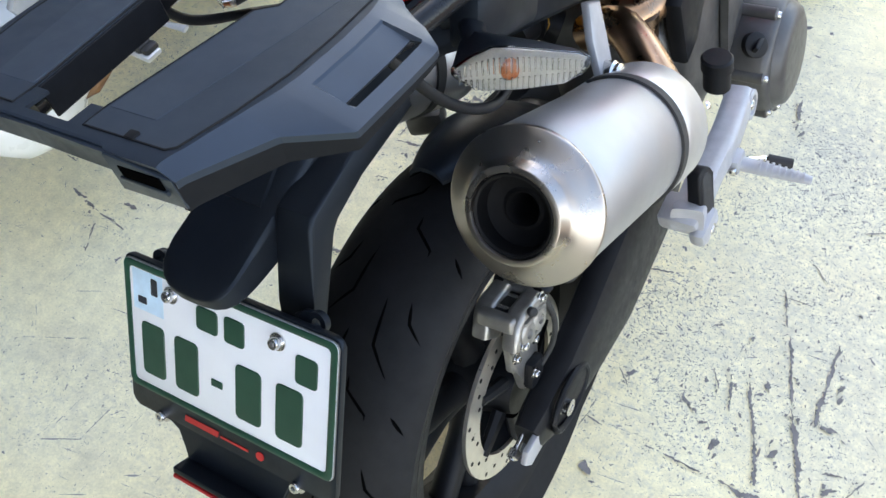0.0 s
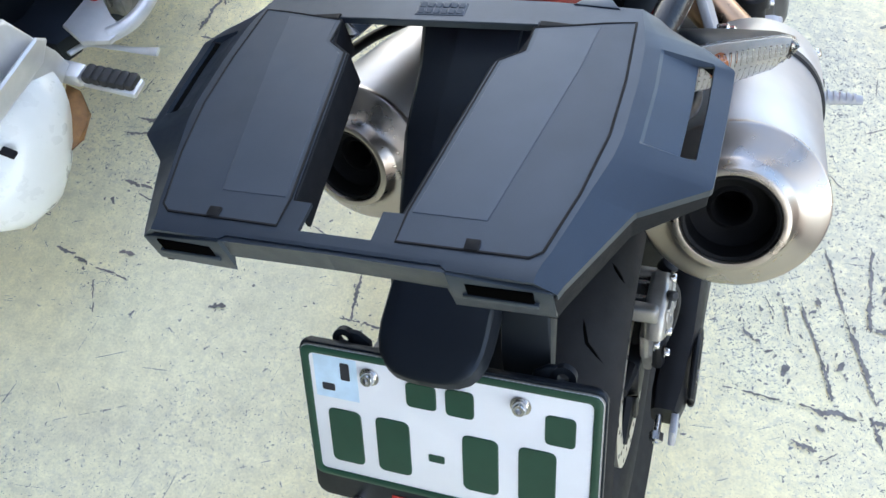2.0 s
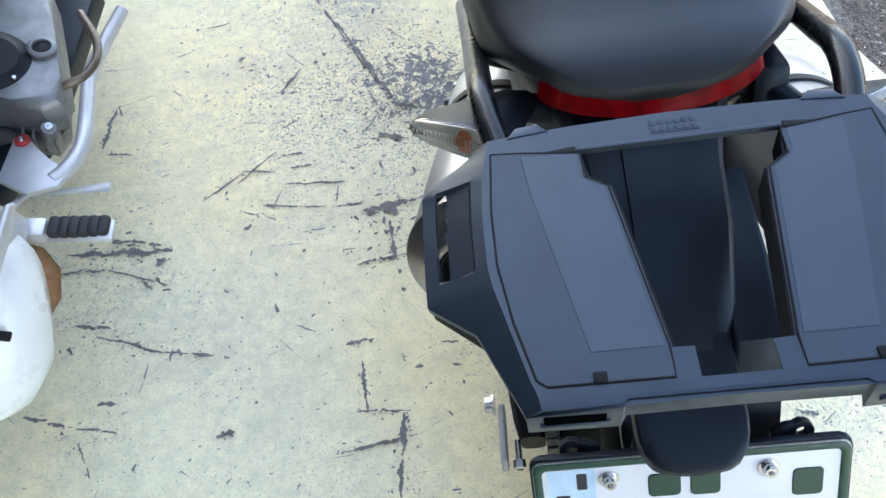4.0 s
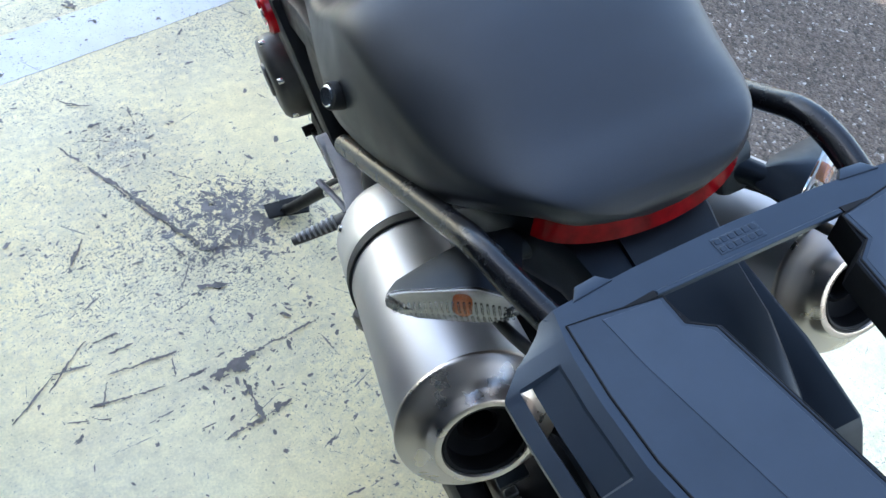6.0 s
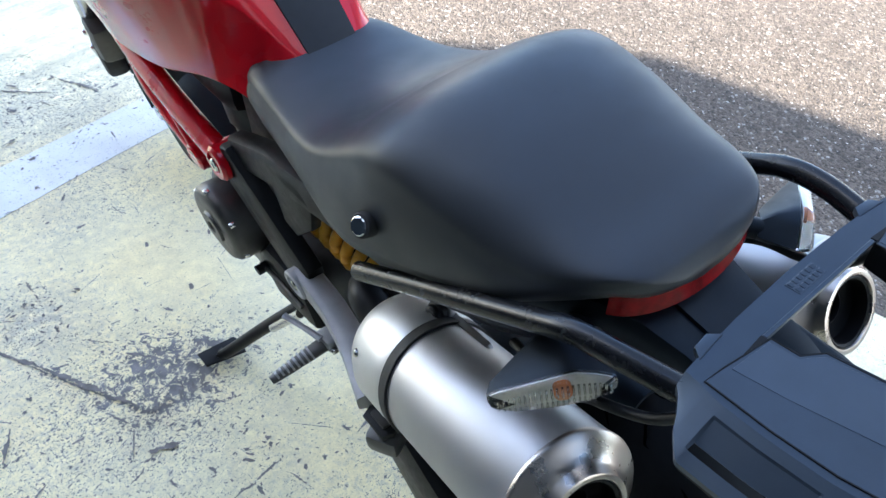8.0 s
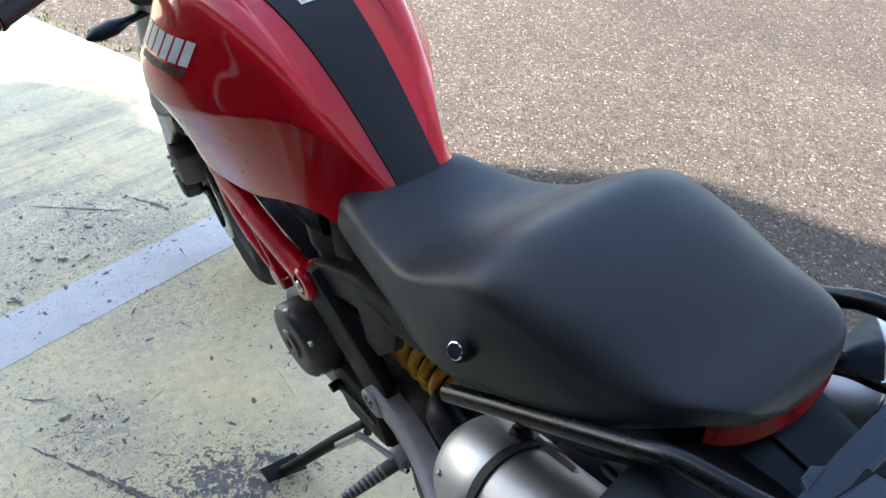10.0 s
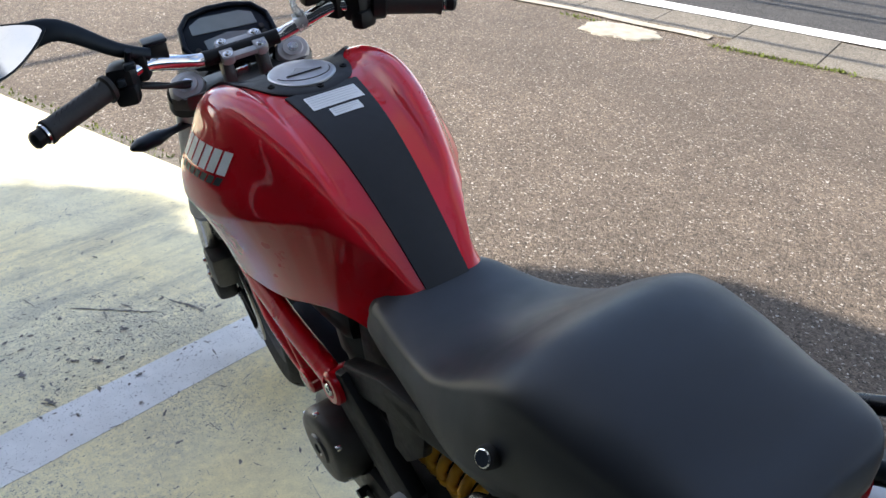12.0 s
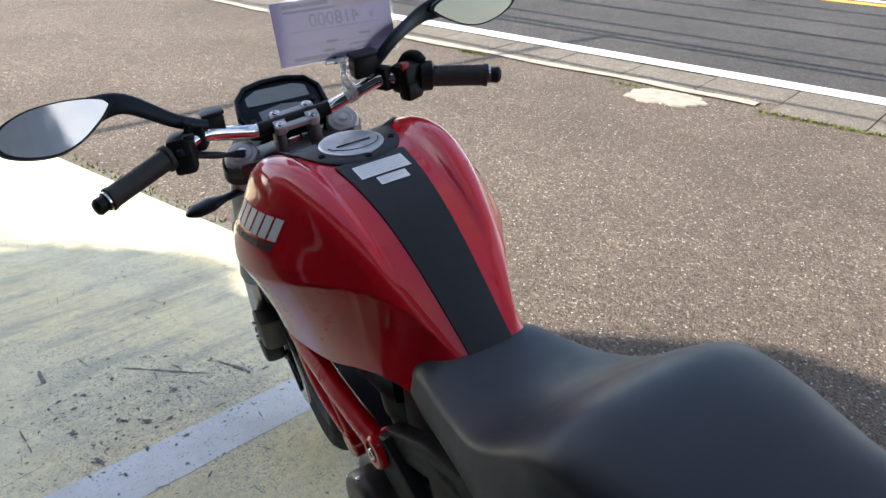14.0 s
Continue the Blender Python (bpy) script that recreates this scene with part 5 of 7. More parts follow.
def luggage_rack():
    def mirrored(half):
        return half + [(-x, y) for x, y in reversed(half)]
    rows = [(y, 0.0) for y in (-0.059, -0.066, -0.0745, -0.0834, -0.0838, -0.0895, -0.0955, -0.0975, -0.099, -0.1058, -0.1149, -0.125, -0.135, -0.145, -0.155, -0.1645, -0.166, -0.172, -0.1785, -0.180, -0.191, -0.2035, -0.205, -0.216, -0.2285, -0.2289, -0.240, -0.2466)]
    rows += [(-0.2530, 0.0), (-0.2574, 0.0008)]
    skirts = {}
    bm = bmesh.new()
    for s in (-1, 1):
        prev = None
        for y, fall in rows:
            ym = max(y, -0.2570)
            xs, xo, xi = along(R_SEAM, ym), along(R_OUT, ym), along(R_IN, ym)
            slot = -0.165 < y < -0.097
            cols = [0.0, xi, xi + (xs - xi) * 0.5, xs - 0.006, xs]
            cols += [xs + (xo - xs) * t for t in (0.10, 0.20, 0.26, 0.29, 0.64, 0.80, 0.90, 1.0)]
            if y < -0.250:
                cols[1:3] = [0.0570, 0.0600]
            bend = max(0.0, (y + 0.0835) / 0.0245)
            line = []
            for k, x in enumerate(cols):
                z = rz(x, ym) - fall
                if slot and k in (8, 9):
                    z -= 0.0010 if k == 8 else 0.0032
                xx = xs + (x - xs) * 0.86 if s < 0 and x > xs else x
                line.append(bm.verts.new((s * xx, y - bend * 0.007 * (x / 0.128) ** 2 + (0.0025 if x < 0.059 and fall > 0 else 0.0), z)))
            # outer wall
            top = line[-1].co.copy()
            line.append(bm.verts.new((top.x, top.y, top.z - 0.0045)))
            deep = float(np.interp(y, (-0.26, -0.2466, -0.205, -0.18, -0.10, -0.06), (0.023, 0.022, 0.020, 0.014, 0.010, 0.008)))
            if y > -0.2575:
                skirts.setdefault(s, []).append([(top.x - s * q, top.y, top.z - h) for q, h in ((0.0012, 0.002), (0.0022, deep), (0.0062, deep), (0.0062, 0.002))])
            if prev:
                y0, l0 = prev
                mid = (y + y0) / 2
                for k in range(len(line) - 1):
                    if k == 0 and not (mid > -0.0836 or mid < -0.2466):
                        continue
                    if k == 9 and -0.1646 < mid < -0.0974:
                        continue
                    f = (l0[k], l0[k + 1], line[k + 1], line[k])
                    bm.faces.new(f if s > 0 else tuple(reversed(f)))
            prev = (y, line)
    bmesh.ops.remove_doubles(bm, verts=bm.verts, dist=1e-5)
    bmesh.ops.recalc_face_normals(bm, faces=bm.faces)
    if sum(f.normal.z for f in bm.faces) < 0:
        bmesh.ops.reverse_faces(bm, faces=bm.faces)
    bmesh.ops.solidify(bm, geom=list(bm.faces), thickness=0.0024)
    rack = part("luggage_rack", bm, RACK, bike, "matt black plastic top case carrier plate", sharp=15)
    front = mirrored([(0.0, -0.0585), (0.06, -0.0600), (0.100, -0.0628), (0.124, -0.066), (0.122, -0.070), (0.06, -0.064), (0.0, -0.0625)])
    part("front_wall", slab(front, lambda x, y: rz(x, y) - 0.018, lambda x, y: rz(x, y) - 0.0012, bevel=0.001), RACK, rack)
    rear = mirrored([(0.0, -0.2464), (0.104, -0.2464), (0.1090, -0.2540), (0.1088, -0.2582), (0.0600, -0.2590), (0.0585, -0.2572), (0.0, -0.2572)])
    part("rear_bar", slab(rear, lambda x, y: rz(min(abs(x), 0.1), y) - 0.016 - (0.013 if abs(x) > 0.059 else 0.0), lambda x, y: rz(x, max(y, -0.257)) - 0.0014, bevel=0.0010, segs=2), RACK, rack)
    for s in (-1, 1):
        part("skirt", rings(skirts[s]), RACK_SHADED, rack)
        # pocket mouths in the rear bar: black slabs that paint in the recess shade
        pk = part("pocket", slab([(0.068, -0.010), (0.100, -0.010), (0.100, -0.001), (0.068, -0.001)], 0, 0.006, lambda p, s=s: (s * p.x, -0.2538 - p.z, rz(0.09, -0.2545) - 0.0065 + p.y), bevel=0.0012), RECESS_BLACK, rack, "black slab standing for a shaded strap pocket")
        part("pocket_lip", slab([(0.066, -0.0015), (0.102, -0.0015), (0.102, 0.0015), (0.066, 0.0015)], 0, 0.0075, lambda p, s=s: (s * p.x, -0.2530 - p.z, rz(0.09, -0.2545) - 0.0175 + p.y), bevel=0.0006), RACK, pk)
        # grained lid panels, set in with a dark seam
        pan = [(0.0605, -0.0855), (0.0600, -0.1055), (0.0470, -0.1150), (0.0318, -0.2280), (0.0318, -0.2455), (0.096, -0.2450), (0.1012, -0.2410), (0.1105, -0.205), (0.1170, -0.165), (0.1182, -0.125), (0.1162, -0.078), (0.100, -0.0795)]
        panel = part("panel", slab([(s * x, y) for x, y in pan], lambda x, y: rz(x, y) - 0.003, lambda x, y: rz(x, y) + 0.0005, bevel=0.0005, segs=1), RACK_PAD, rack, "grained black panel")
        field = [(0.0495, -0.1165), (0.0345, -0.2275), (0.0720, -0.2275), (0.0930, -0.118), (0.0975, -0.0835), (0.0635, -0.0865), (0.0630, -0.1065)]
        part("field", slab([(s * x, y) for x, y in field], lambda x, y: rz(x, y) - 0.001, lambda x, y: rz(x, y) + 0.0008, bevel=0.0002, segs=1), RACK_FIELD, panel)
        part("tab_hole", box((s * 0.069, -0.2425, rz(0.069, -0.2425) - 0.001), (0.007, 0.006, 0.006), bevel=0.0004), DEEP_BLACK, panel)
        line = [(s * x, y, rz(x, y) + 0.0002) for x, y in pan]
        part("seam", tube(line + [line[0]], 0.0008, 6, smooth=False), DEEP_BLACK, panel)
        # raised black wedge beside the strip, painting in the shade of a groove
        part("wedge", slab([(s * x, y) for x, y in ((0.063, -0.0845), (0.063, -0.0800), (0.094, -0.0822))], lambda x, y: rz(x, y) - 0.001, lambda x, y: rz(x, y) + 0.0012 * max(0, (0.095 - abs(x)) / 0.03), bevel=0), DEEP_BLACK, rack)
        # stop hook on the front edge
        part("hook", slab([(s * x, y) for x, y in ((0.078, -0.0630), (0.105, -0.0660), (0.099, -0.0570), (0.085, -0.0555))], lambda x, y: rz(x, y) - 0.006, lambda x, y: rz(x, y) + 0.0006, bevel=0.001), RACK, rack)
        part("inner_wall", slab([(s * x, y) for x, y in ((0.0625, -0.084), (0.0590, -0.106), (0.0460, -0.1150), (0.031, -0.2285), (0.029, -0.2285), (0.0440, -0.1150), (0.0570, -0.106), (0.0605, -0.084))], lambda x, y: rz(x, y) - 0.024, lambda x, y: rz(x, y) - 0.0004, bevel=0.0005, segs=1), RACK_SHADED, rack)
        part("carrier_tube", tube([(k * s + 0.006, y, z) for k, y, z in ((0.146, 0.280, 0.726), (0.138, 0.18, 0.782), (0.1305, 0.065, 0.846), (0.1280, 0.022, 0.8695), (0.124, -0.015, 0.8765), (0.114, -0.061, 0.877), (0.105, -0.10, 0.880), (0.09, -0.22, 0.888))], 0.0100, 20), GLOSSBLACK, rack, "gloss black carrier tube")
        stay = [(0.105, 0.10, 0.745), (0.138, 0.03, 0.772), (0.144, -0.015, 0.780), (0.132, -0.055, 0.815), (0.11, -0.085, 0.880)] if s > 0 else [(-0.100, 0.10, 0.755), (-0.118, 0.03, 0.790), (-0.116, -0.05, 0.835), (-0.108, -0.085, 0.885)]
        part("thin_stay", tube(stay, 0.0045, 12), SATINBLACK, rack, "thin black stay")
        part("cross_stay", tube([(s * 0.132 + 0.006, 0.10, 0.828), (s * 0.06, 0.10, 0.795)], 0.006, 10), GLOSSBLACK, rack)
    part("strip", slab([(-0.0625, -0.0805), (0.0625, -0.0805), (0.0625, -0.0838), (-0.0625, -0.0838)], lambda x, y: rz(x, y) - 0.004, lambda x, y: rz(x, y) + 0.0012, bevel=0.0006, segs=1), RACK, rack)
    part("logo_block", slab([(-0.0155, -0.065), (0.0155, -0.065), (0.0155, -0.077), (-0.0155, -0.077)], lambda x, y: rz(x, y) - 0.001, lambda x, y: rz(x, y) + 0.0004, bevel=0.0003, segs=1), RACK_PAD, rack, "raised block on the carrier")
    for yy in (-0.0680, -0.0738):
        for k in range(6):
            part("logo_bar", box((-0.0122 + 0.0049 * k, yy, rz(0, yy) + 0.0004), (0.0042, 0.0042, 0.0010), bevel=0.0004, segs=1), RACK, rack)


luggage_rack()


# -- turn signals --
def turn_signal(s):
    tip, inn = (Vector((0.205, 0.036, 0.800)), Vector((0.117, -0.020, 0.812))) if s > 0 else (Vector((-0.182, 0.045, 0.818)), Vector((-0.104, -0.010, 0.830)))
    ax = (tip - inn)
    L = ax.length
    ax.normalize()
    back = ax.cross(Vector((0, 0, 1))).normalized()
    if back.y > 0:
        back = -back
    up = Vector((0, 0, 1)) - ax * ax.z
    up.normalize()
    outline = [(0.0, 0.0), (0.14, 0.008), (0.30, 0.0140), (0.42, 0.0128), (0.92, 0.0045), (1.0, 0.001), (0.97, -0.004), (0.82, -0.0125), (0.5, -0.0145), (0.2, -0.0130), (0.06, -0.005)]
    tall = 1.28 if s > 0 else 1.05

    def pl(t, h, d):
        h = h * tall
        return inn + ax * (t * L) + up * h + back * d
    secs = [[pl(t, h, -0.002) for t, h in outline], [pl(t, h, 0.004) for t, h in outline], [pl(0.5 + (t - 0.5) * 0.96, h * 0.86, 0.009) for t, h in outline], [pl(0.5 + (t - 0.5) * 0.8, h * 0.55, 0.012) for t, h in outline]]
    deep = 0.62 if s > 0 else 1.0
    body_secs = [[pl(t, h, -0.002) for t, h in outline], [pl(0.02 + t * 0.94, h * 0.95, -0.012 * deep) for t, h in outline], [pl(0.05 + t * 0.66, h * 0.8, -0.034 * deep) for t, h in outline], [pl(0.08 + t * 0.36, h * 0.55, -0.055 * deep) for t, h in outline]]
    ts = part("turn_signal", rings(body_secs), PLASTIC, bike, "black turn signal with a clear lens")
    lens = part("lens", rings(secs), LENS, ts, "clear ribbed lens")
    part("reflector", rings([[pl(0.5 + (t - 0.5) * 0.94, h * 0.9, -0.0005) for t, h in outline], [pl(0.5 + (t - 0.5) * 0.94, h * 0.9, 0.0005) for t, h in outline]]), REFLECTOR, ts, "silver reflector")
    ribs = []
    for k in range(22):
        t = 0.06 + 0.86 * k / 21
        hi = np.interp(t, [0, .1, .3, .6, .92, 1], [0, .010, .0145, .0125, .006, .001]) * 0.8
        lo = -np.interp(t, [0, .06, .2, .5, .8, .97, 1], [0, .006, .013, .015, .0115, .004, .001]) * 0.8
        ribs.append(tube([pl(t, hi, 0.0094), pl(t, 0.15 * hi, 0.0112)], 0.0009, 6, smooth=False))
        ribs.append(tube([pl(t, lo, 0.0094), pl(t, 0.15 * lo, 0.0112)], 0.0009, 6, smooth=False))
    part("lens_rib", joined(*ribs), LENS, lens)
    part("bulb", lathe([(-0.006, 0.003), (-0.006, 0.006), (0.002, 0.007), (0.004, 0.003)], pl(0.42, 0.0, 0.002), back, 16), AMBER, ts, "amber bulb")
    part("stem", tube([pl(0.2, 0, -0.05 * deep), (s * 0.09, 0.05, 0.812), (s * 0.065, 0.05, 0.805)], [0.010, 0.012, 0.014], 12), PLASTIC, ts)


turn_signal(1)
turn_signal(-1)


# -- tank --
TANK = [  # y, top, shoulder x, z, widest x, z, low x, z
    (0.485, 0.780, 0.052, 0.772, 0.082, 0.752, 0.078, 0.738), (0.53, 0.824, 0.062, 0.814, 0.094, 0.782, 0.088, 0.748), (0.58, 0.872, 0.076, 0.860, 0.112, 0.806, 0.100, 0.757),
    (0.63, 0.915, 0.090, 0.903, 0.131, 0.832, 0.112, 0.757), (0.68, 0.949, 0.104, 0.938, 0.152, 0.854, 0.122, 0.745), (0.74, 0.975, 0.117, 0.970, 0.174, 0.872, 0.130, 0.726),
    (0.81, 0.990, 0.126, 0.990, 0.190, 0.884, 0.136, 0.714), (0.88, 0.988, 0.125, 0.986, 0.190, 0.880, 0.140, 0.711), (0.935, 0.970, 0.110, 0.955, 0.172, 0.862, 0.134, 0.718), (0.975, 0.946, 0.088, 0.925, 0.142, 0.848, 0.116, 0.738), (1.0, 0.915, 0.064, 0.896, 0.104, 0.838, 0.090, 0.762), (1.012, 0.885, 0.042, 0.870, 0.070, 0.830, 0.062, 0.785)]


CREASE = [(0.485, 0.782), (0.53, 0.818), (0.58, 0.858), (0.63, 0.878), (0.68, 0.880), (0.74, 0.871), (0.81, 0.862), (0.88, 0.858), (1.012, 0.855)]


def ease(t):
    t = min(1.0, max(0.0, t))
    return t * t * (3 - 2 * t)


LOBE = [(0.595, 0.074), (0.645, 0.092), (0.70, 0.110), (0.76, 0.125), (0.82, 0.133), (0.90, 0.131), (1.012, 0.110)]


def tank_half(y):
    """Half a section: a raised shoulder lobe, and a flank that turns in below a crease."""
    top, sx, sz, wx, wz, lx, lz = lerp_table(TANK, y)
    ctrl = [(-sx * 0.6, top - 0.002, 0), (0, top, 0), (sx * 0.55, top - (top - sz) * 0.25, 0), (sx, sz, 0), (wx * 0.92, wz + (sz - wz) * 0.42, 0), (wx, wz, 0), (wx * 0.88 + lx * 0.12, wz + (lz - wz) * 0.35, 0), (lx * 0.95, wz + (lz - wz) * 0.72, 0), (lx, lz, 0), (lx - 0.02, lz - 0.012, 0)]
    line = spline(ctrl, 16)
    zc = lerp_table(CREASE, y)[0]
    firm = min(1.0, max(0.0, (0.97 - y) / 0.08)) * min(1.0, max(0.0, (y - 0.49) / 0.06))
    inner, outer = 0.066 + 0.06 * (y - 0.60), lerp_table(LOBE, y)[0]
    swell = 0.0080 * ease((y - 0.597) / 0.045) * ease((0.985 - y) / 0.06)
    below = [p for p in line[16:] if p.y >= zc]
    edge = below[-1].x if below else wx
    out = []
    for p in line[16:]:
        f = min(1.0, max(0.0, (zc - p.y) / max(0.02, zc - lz)))
        rise = swell * ease((p.x - inner) / 0.014) * ((1 - ease((p.x - outer) / 0.03)) if p.y > zc else 0.0)
        away = Vector((p.x, p.y - 0.80)).normalized()
        flat = edge + (lx - edge) * f - 0.014 * f * (1 - f)
        x = p.x + (flat - p.x) * firm if f > 0 and p.y > lz else p.x
        out.append((x + away.x * rise, p.y + away.y * rise))
    return out



def tank():
    ys = [0.485 + 0.527 * i / 110 for i in range(111)]
    secs = []
    for y in ys:
        h = tank_half(y)
        secs.append([(x, y, z) for x, z in h] + [(-x, y, z) for x, z in reversed(h[1:])])
    tk = part("fuel_tank", rings(secs), RED, bike, "glossy red fuel tank with a black centre strip")
    # centre strip lies on the crown
    def crown(x, y):
        h = tank_half(y)
        for (x0, z0), (x1, z1) in zip(h, h[1:]):
            if x0 <= abs(x) <= x1:
                return z0 + (z1 - z0) * (abs(x) - x0) / max(1e-6, x1 - x0)
        return h[0][1]
    secs = []
    for i in range(30):
        y = 0.487 + 0.30 * i / 29
        w = 0.031 + 0.024 * (i / 29) ** 1.2
        ring = [(x * w, y, crown(x * w, y) + 0.0032) for x in (-1, -0.75, -0.5, -0.25, 0, 0.25, 0.5, 0.75, 1)]
        ring += [(x * w, y, crown(x * w, y) - 0.004) for x in (1, 0.5, 0, -0.5, -1)]
        secs.append(ring)
    part("centre_strip", rings(secs), STRIPE, tk, "matt black strip along the tank")
    # stickers on the strip
    def sticker(y0, y1, x0, x1, bars):
        st = bmesh.new()
        vs = [[st.verts.new((x, y, crown(x, y) + 0.0042)) for x in np.linspace(x0, x1, 5)] for y in np.linspace(y0, y1, 4)]
        for a, b in zip(vs, vs[1:]):
            for j in range(4):
                st.faces.new((a[j], a[j + 1], b[j + 1], b[j]))
        ob = part("warning_label", st, LABEL, tk, "white warning label with small print")
        for k in range(bars):
            y = y1 + (y0 - y1) * (k + 0.9) / (bars + 0.8)
            x2 = x1 - 0.004 - (0.012 if k == bars - 1 else 0)
            tb = bmesh.new()
            xs = np.linspace(x0 + 0.003, x2, 4)
            a = [tb.verts.new((x, y, crown(x, y) + 0.0046)) for x in xs]
            b = [tb.verts.new((x, y + 0.0008, crown(x, y + 0.0008) + 0.0046)) for x in xs]
            for j in range(3):
                tb.faces.new((a[j], a[j + 1], b[j + 1], b[j]))
            part("print_bar", tb, plain("grey print", (0.50, 0.51, 0.55), 0.6) if "grey print" not in bpy.data.materials else bpy.data.materials["grey print"], ob)
    sticker(0.742, 0.771, -0.037, 0.041, 5)
    sticker(0.722, 0.7375, -0.018, 0.027, 3)
    # filler plate and cap
    c = Vector((0, 0.842, 0.9925))
    nrm = Vector((0, -0.04, 1)).normalized()
    half = [(0.0, -0.066), (0.034, -0.058), (0.060, -0.036), (0.073, -0.006), (0.079, 0.020), (0.092, 0.042), (0.112, 0.060), (0.124, 0.076), (0.112, 0.094), (0.06, 0.106), (0.0, 0.109)]
    ring_ = [(q.x, q.y) for q in spline([(x, y, 0) for x, y in half], 5)]
    ring_ = ring_ + [(-x, y) for x, y in reversed(ring_[1:-1])]

    def shrunk(k, d):
        """The plate's outline, drawn in by k, at height d over the tank."""
        return [Vector((x * k, c.y + y * k, crown(x * k, c.y + y * k) + d)) for x, y in ring_]
    plate = part("filler_plate", rings([shrunk(1.0, -0.004), shrunk(1.0, 0.0025), shrunk(0.97, 0.0042), shrunk(0.85, 0.0046), shrunk(0.6, 0.0048), shrunk(0.3, 0.0048), shrunk(0.05, 0.0048)]), STRIPE, tk, "matt black plate round the filler cap and over the tank's front")
    part("filler_cap", lathe([(-0.002, 0.048), (0.0045, 0.048), (0.0056, 0.0468), (0.0060, 0.0450), (0.0062, 0.035), (0.0062, 0.005)], c, nrm, 56), plain("satin silver cap", (0.55, 0.55, 0.56), 0.35, metal=0.8, vary=0.08, scale=80), plate, "satin silver filler cap")
    roof = [(-0.026, -0.008), (0.026, -0.008), (0.011, 0.002), (0.0, 0.017), (-0.011, 0.002)]
    part("key_flap", slab(roof, 0, 0.0012, lambda p: c + Vector((p.x, p.y, 0.0064 + p.z - 0.04 * p.y)), bevel=0.0006), CASTGREY, plate, "pointed key flap")
    edge = [tuple(c + Vector((x * 1.04, y * 1.04, 0.0066 - 0.04 * y))) for x, y in roof + [roof[0]]]
    part("flap_seam", tube(edge, 0.0008, 6, smooth=False), DEEP_BLACK, plate)
    part("cap_seam", tube([tuple(c + Vector((0.040 * math.cos(q), 0.040 * math.sin(q), 0.0064 - 0.0016 * math.sin(q)))) for q in [radians(188 + 8 * k) for k in range(21)]], 0.0007, 6, smooth=False), DEEP_BLACK, plate)
    for i in range(5):
        a = radians(200 + 70 * i)
        part("screw", lathe([(0, 0.005), (0.0025, 0.005), (0.003, 0.003), (0.001, 0.002)], Vector((0.060 * math.cos(a), c.y + 0.054 * math.sin(a), crown(0.060 * math.cos(a), c.y + 0.054 * math.sin(a)) + 0.004)), nrm, 12), DEEP_BLACK, plate)
    # slanted blocks on the flank
    def side_x(y, z):
        h = tank_half(y)
        for (x0, z0), (x1, z1) in zip(h[16:], h[17:]):
            if z1 <= z <= z0:
                return x0 + (x1 - x0) * (z - z0) / (z1 - z0)
        return 0.15
    for s in (-1, 1):
        for row, zc, hh, n, mat, y0, y1 in ((0, 0.936, 0.014, 6, LOGO_WHITE, 0.765, 0.885), (1, 0.914, 0.005, 7, INK, 0.77, 0.875)):
            for k in range(n):
                a0 = y0 + (y1 - y0) * k / n
                a1 = a0 + (y1 - y0) / n * 0.80
                bmk = bmesh.new()
                quad = []
                for yy, zz in ((a0, zc - hh), (a1, zc - hh), (a1 - 0.004, zc + hh), (a0 - 0.004, zc + hh)):
                    quad.append(bmk.verts.new((s * (side_x(yy, zz) + 0.0012), yy, zz)))
                bmk.faces.new(quad)
                part("name_block", bmk, mat, tk, "white slanted lettering blocks" if row == 0 else "")
    for o in (tk, *tk.children_recursive):
        for v in o.data.vertices:
            v.co.x += 0.005
    return tk


tank()


